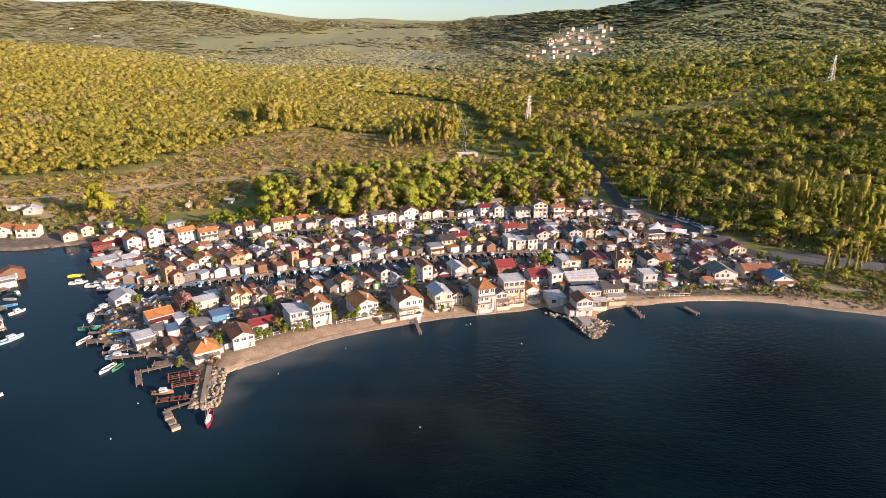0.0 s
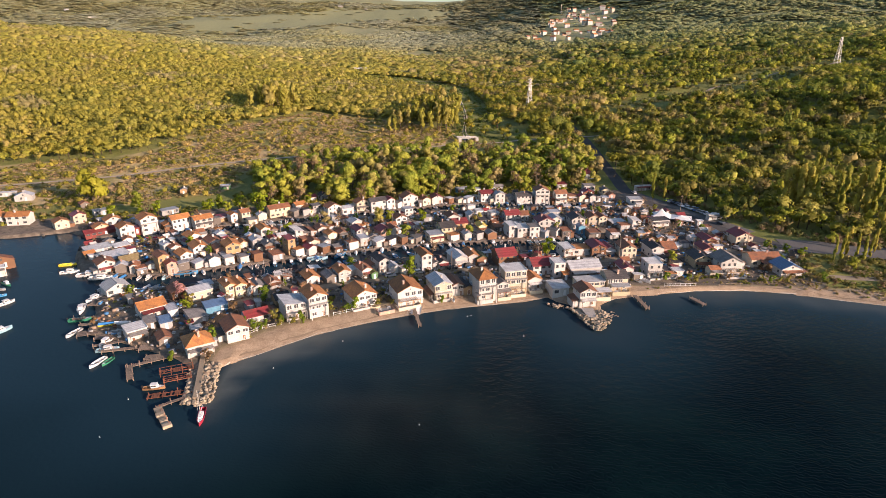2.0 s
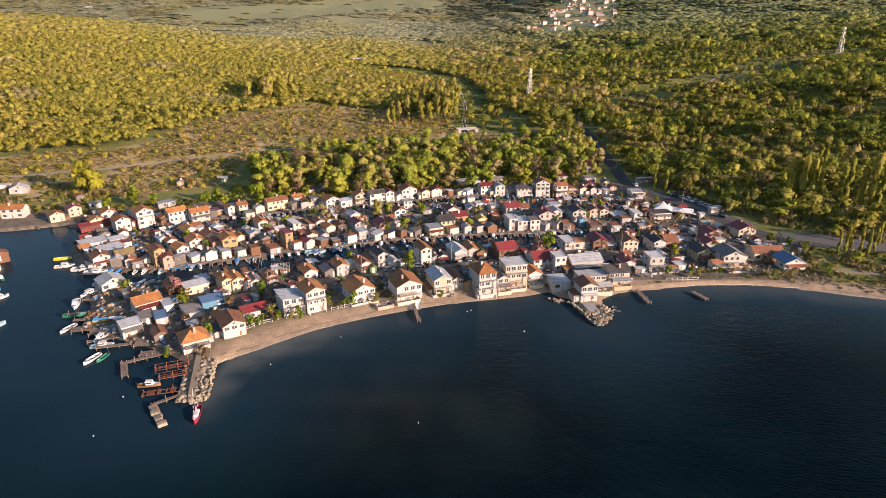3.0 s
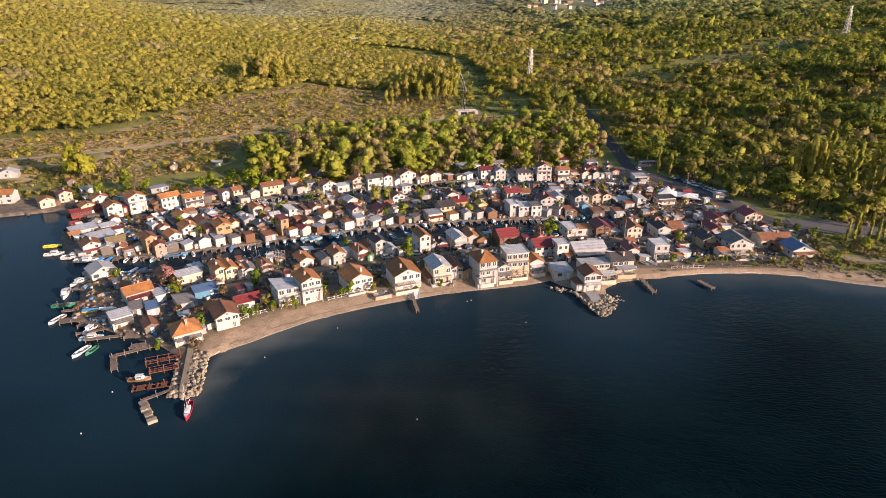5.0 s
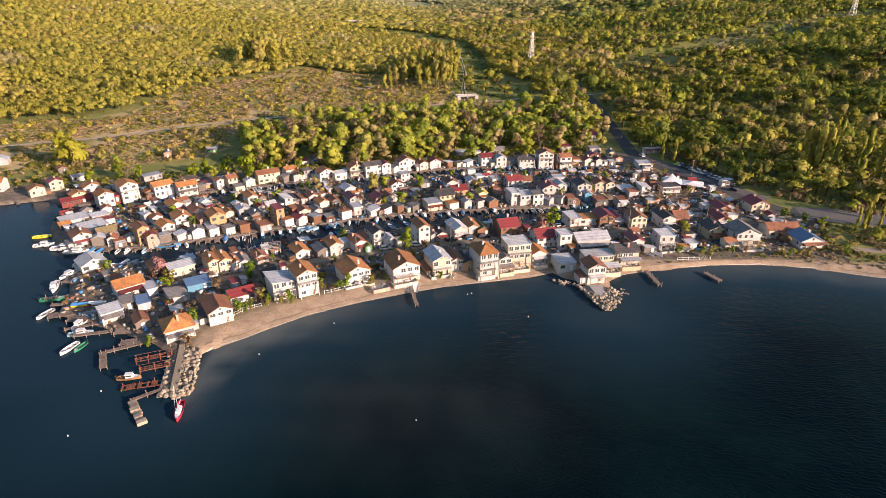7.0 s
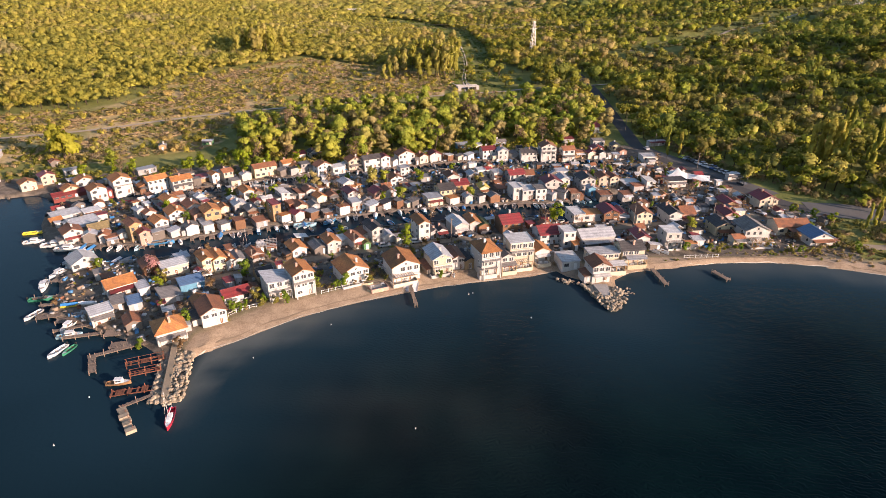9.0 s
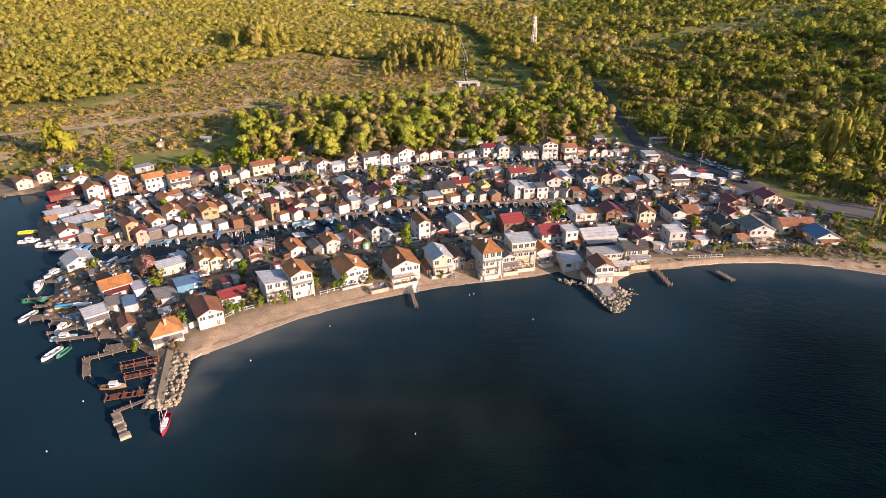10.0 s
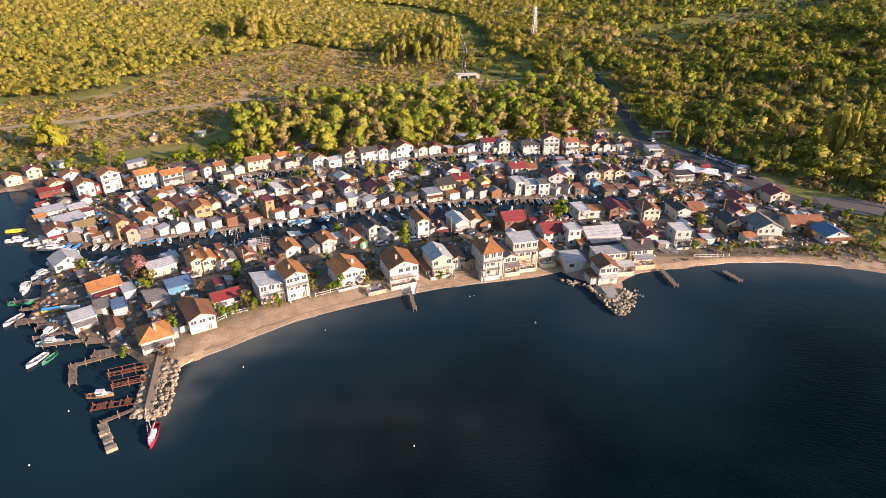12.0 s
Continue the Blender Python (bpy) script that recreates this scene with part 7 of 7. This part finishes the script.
# ---------------------------------------------------------------- poles and fences in the village
def utility_pole(x, y, h=8.0):
    e = thing("utility_pole", x, y, max(gz(x, y), 0.9), rng.uniform(0, 90), "weathered timber utility pole with a cross bar", "pole", "utility poles")
    bm = bmesh.new()
    beam(bm, (0, 0, -0.4), (0, 0, h), 0.13, 6)
    part("shaft", bm, M_TIMBER, e)
    bm = bmesh.new()
    beam(bm, (-0.8, 0, h - 0.5), (0.8, 0, h - 0.5), 0.07)
    part("cross_bar", bm, M_TIMBER, e)


for x, y in scaled((-50, 146), (-25, 157), (2, 164), (30, 170), (58, 175), (84, 179), (106, 186), (100, 232), (93, 262), (88, 290), (-60, 196), (-20, 208), (20, 216), (60, 222)):
    utility_pole(x + 1.5, y, rng.uniform(6.5, 8.5))


def fence(x0, y0, x1, y1, h, mat, label):
    L = math.hypot(x1 - x0, y1 - y0)
    e = thing("fence", x0, y0, max(gz(x0, y0), 0.5), math.degrees(math.atan2(y1 - y0, x1 - x0)), label, "fence", "garden fences")
    n = max(2, int(L / 1.8))
    for i in range(n + 1):
        bm = bmesh.new()
        box(bm, L * i / n - 0.05, L * i / n + 0.05, -0.05, 0.05, -0.6, h + 0.1)
        part("post", bm, mat, e)
    for zz in (0.35, 0.95):
        bm = bmesh.new()
        box(bm, 0, L, -0.085, -0.055, h * zz - 0.08, h * zz)
        part("rail", bm, mat, e)


for a in ((-54, 143.5, -47.5, 147.0), (-33, 153.2, -24, 158.2), (-52, 145, -55, 141), (96, 176.5, 103.5, 177), (77, 176.2, 88, 176.8), (108, 178, 119, 178.8), (56, 172.5, 62, 173.5), (1, 165.2, 9, 166.4)):
    fence(*a, 1.1, rng.choice([M_TIMBER, M_FRAME, M_TIMBER]), "low timber garden fence at the top of the beach")


# ---------------------------------------------------------------- terraces of the beach houses
def terrace(x, y, w, d, rz, wall="W", posts=True, cover=None):
    """A paved terrace on the beach side of a house; x, y: the middle of its rear edge."""
    e = thing("terrace", x, y, max(gz(x, y), 0.8), rz, "raised paved terrace with low parapet and timber posts on the beach", "terrace", "beach terraces")
    bm = bmesh.new()
    box(bm, -w / 2, w / 2, -d, 0, -1.4, 0.12)
    part("paving", bm, M_CONC, e)
    for nm, q in (("parapet", (-w / 2, w / 2, -d - 0.14, -d - 0.004, -1.4, 0.72)), ("parapet", (-w / 2 - 0.14, -w / 2 - 0.004, -d, 0, -1.4, 0.72)), ("parapet", (w / 2 + 0.004, w / 2 + 0.14, -d, 0, -1.4, 0.72))):
        bm = bmesh.new()
        box(bm, *q)
        part(nm, bm, WALL[wall], e)
    n = max(2, int(w / 2.2))
    if posts:
        for i in range(n + 1):
            bm = bmesh.new()
            xx = -w / 2 + 0.1 + (w - 0.2) * i / n
            box(bm, xx - 0.07, xx + 0.07, -d + 0.05, -d + 0.19, 0.12, 2.4)
            part("post", bm, WALL["O"], e)
        bm = bmesh.new()
        box(bm, -w / 2, w / 2, -d + 0.04, -d + 0.2, 2.4, 2.56)
        part("beam", bm, WALL["O"], e)
        if cover:
            bm = bmesh.new()
            slab(bm, [(-w / 2 - 0.2, -d - 0.3, 2.66), (w / 2 + 0.2, -d - 0.3, 2.66), (w / 2 + 0.2, -0.004, 2.95), (-w / 2 - 0.2, -0.004, 2.95)], 0.09)
            part("awning", bm, ROOF[cover], e)
        else:
            for i in range(int(w / 0.7)):
                bm = bmesh.new()
                xx = -w / 2 + 0.2 + i * 0.7
                box(bm, xx - 0.04, xx + 0.04, -d - 0.2, -0.004, 2.562, 2.66)
                part("rafter", bm, WALL["O"], e)
    for i in range(2):
        bm = bmesh.new()
        cx, cy = rng.uniform(-w / 3, w / 3), -d * rng.uniform(0.3, 0.7)
        box(bm, cx - 0.45, cx + 0.45, cy - 0.35, cy + 0.35, 0.78, 0.84)
        for sx in (-0.38, 0.38):
            for sy in (-0.28, 0.28):
                box(bm, cx + sx - 0.03, cx + sx + 0.03, cy + sy - 0.03, cy + sy + 0.03, 0.12, 0.78)
        tab = tagged(new("garden_table", bpy.data.meshes.new("garden_table")), "small white table standing on the terrace", "table", "terrace tables")
        bm.to_mesh(tab.data), bm.free()
        tab.data.materials.append(M_FRAME)
        tab.matrix_basis = e.matrix_basis


terrace(-11.0, 161.6, 7.4, 3.0, 24, "C", True, None)
terrace(-0.3, 165.5, 5.6, 1.8, 20, "W", False)
terrace(-25.5, 158.9, 6.0, 2.0, 29, "W", False)
terrace(13.8, 165.7, 5.4, 2.0, 17, "W", True, "G")
terrace(20.1, 168.5, 4.6, 2.6, 16, "C", True, "G")
terrace(24.5, 170.5, 6.2, 2.4, 14, "C", True, None)
terrace(31.3, 173.8, 4.4, 3.0, 13, "C", False)
terrace(52.4, 169.0, 6.0, 3.0, 9, "C", True, "W")
terrace(75.8, 183.8, 4.6, 2.0, 8, "W", False)
terrace(104.7, 186.8, 7.2, 3.6, 5, "W", True, None)
terrace(122.2, 194.6, 7.0, 3.2, 3, "B", True, "D")
terrace(60.0, 172.5, 6.0, 2.4, 8, "Y", True, "L")
terrace(-18.3, 158.5, 5.0, 3.4, 26, "P", False)
for x, y, w, lb in ((-21.5, 159.3, 4.2, "low curved yellow garden wall on the beach"), (-18.1, 156.3, 5.0, "low curved yellow garden wall on the beach")):
    gw = thing("garden_wall", x, y, max(gz(x, y), 0.4), 8, lb, "garden wall", "garden walls")
    for i in range(8):
        a0, a1 = math.pi * (1.1 + 0.1 * i), math.pi * (1.1 + 0.1 * (i + 1)) - 0.004
        bm = bmesh.new()
        r0, r1 = w * 0.5, w * 0.5 + 0.25
        slab(bm, [(r0 * math.cos(a0), r0 * 0.5 * math.sin(a0), 0.6), (r1 * math.cos(a0), r1 * 0.5 * math.sin(a0), 0.6), (r1 * math.cos(a1), r1 * 0.5 * math.sin(a1), 0.6), (r0 * math.cos(a1), r0 * 0.5 * math.sin(a1), 0.6)], 1.6)
        part("wall_block", bm, WALL["Y"], gw)


brush("garden_greenery", 68, scaled((-47, 124), (-34, 132.5), (-18, 141), (0, 147.5), (24, 151), (28, 156), (0, 154), (-20, 149), (-36, 141), (-50, 131)), 1.5, 0.9, 18, 0.25, ((0.22, 0.24, 0.02), (0.28, 0.25, 0.04), (0.34, 0.25, 0.12)), 0.75, "flower beds, grass and low shrubs in the beach gardens", 1.2)
brush("east_greenery", 69, scaled((46, 152), (62, 157), (80, 159), (100, 160), (116, 158), (118, 166), (96, 168), (70, 166), (46, 160)), 1.7, 0.6, 12, 0.24, ((0.22, 0.24, 0.02), (0.28, 0.24, 0.05), (0.32, 0.24, 0.13)), 0.6, "grass and low shrubs in the gardens behind the beach", 1.2)

# ---------------------------------------------------------------- litter of the yards
m_, nt_, b_ = base_mat("yard_litter", 0.8)
gi = nt_.nodes.new("ShaderNodeNewGeometry")
cr = nt_.nodes.new("ShaderNodeValToRGB")
cr.color_ramp.interpolation = "CONSTANT"
for i, c in enumerate(((0.20, 0.15, 0.11), (0.12, 0.10, 0.085), (0.55, 0.54, 0.51), (0.30, 0.22, 0.15), (0.20, 0.09, 0.05), (0.07, 0.2, 0.38), (0.36, 0.35, 0.33), (0.42, 0.33, 0.22), (0.05, 0.05, 0.05))):
    el = cr.color_ramp.elements[i] if i < 2 else cr.color_ramp.elements.new(i / 9)
    el.position, el.color = i / 9, (*c, 1)
nz = noise_tex(nt_, 5.0, 4)
rz_ = ramp(nt_, (0.7,) * 3, (1.15,) * 3, 0.3, 0.7)
links(nt_, (gi.outputs["Random Per Island"], cr.inputs[0]), (nz.outputs[0], rz_.inputs[0]))
links(nt_, (mixc(nt_, "MULTIPLY", 0.8, cr.outputs[0], rz_.outputs[0]), b_.inputs["Base Color"]))
rl_ = np.random.RandomState(5)
lx, ly = rl_.uniform(-165, 140, 14000), rl_.uniform(130, 300, 14000)
ok = inside(lx, ly, YARDS) & (shore_dist(lx, ly) > 0.7) & (dist_poly(lx, ly, FRONT_LANE) > 2.2) & (dist_poly(lx, ly, STREET) > 6)
for a, b, r in HOUSES:
    ok &= (lx - a) ** 2 + (ly - b) ** 2 > (r * 0.42) ** 2
lx, ly = lx[ok][:4200], ly[ok][:4200]
n = len(lx)
lz = np.maximum(height(lx, ly), 0.9)
hx, hy, hz = rl_.uniform(0.12, 0.95, n), rl_.uniform(0.12, 0.5, n), rl_.uniform(0.1, 0.75, n)
an, tl_ = rl_.uniform(0, 3.14, n), rl_.uniform(-0.12, 0.12, n)
sg = np.array([(x, y, z) for z in (-0.2, 1) for y in (-1, 1) for x in (-1, 1)], float)
u, v, w = sg[None, :, 0] * hx[:, None], sg[None, :, 1] * hy[:, None], sg[None, :, 2] * hz[:, None]
co = np.stack([lx[:, None] + u * np.cos(an)[:, None] - v * np.sin(an)[:, None], ly[:, None] + u * np.sin(an)[:, None] + v * np.cos(an)[:, None], lz[:, None] + w + u * tl_[:, None]], -1)
ft = np.array([(0, 2, 3), (0, 3, 1), (4, 5, 7), (4, 7, 6), (0, 1, 5), (0, 5, 4), (1, 3, 7), (1, 7, 5), (3, 2, 6), (3, 6, 7), (2, 0, 4), (2, 4, 6)])
tr = (ft[None] + (np.arange(n) * 8)[:, None, None]).reshape(-1, 3)
tagged(new("yard_litter", mesh_from("yard_litter", co.reshape(-1, 3), tr, np.ones((n * 8, 3)) * 0.5, m_)), "scattered planks, crates, buckets and scrap lying in the yards", "litter", kind="stuff")

# ---------------------------------------------------------------- mooring buoys on the bay
for x, y in ((24.1, 142.0), (-28.0, 138.7), (-4.8, 100.3), (-43.9, 124.2), (-74.0, 95.7), (-74.8, 109.9), (8.2, 154.7), (9.4, 155.3)):
    bm = bmesh.new()
    for z0, z1, r0, r1 in ((-0.25, 0.05, 0.16, 0.26), (0.05, 0.3, 0.26, 0.2), (0.3, 0.42, 0.2, 0.06)):
        bmesh.ops.create_cone(bm, segments=10, radius1=r0, radius2=r1, depth=z1 - z0, matrix=Matrix.Translation((0, 0, (z0 + z1) / 2)), cap_ends=True)
    buoy = thing("mooring_buoy", x, y, 0.02, 0, "small white mooring buoy floating on the bay", "buoy", "mooring buoys")
    buoy.scale = (0.6, 0.6, 0.6)
    part("float", bm, HULL["white"], buoy)
    bm = bmesh.new()
    beam(bm, (0, 0, 0.4), (0, 0, 0.75), 0.05, 5)
    part("pin", bm, M_STEEL, buoy)
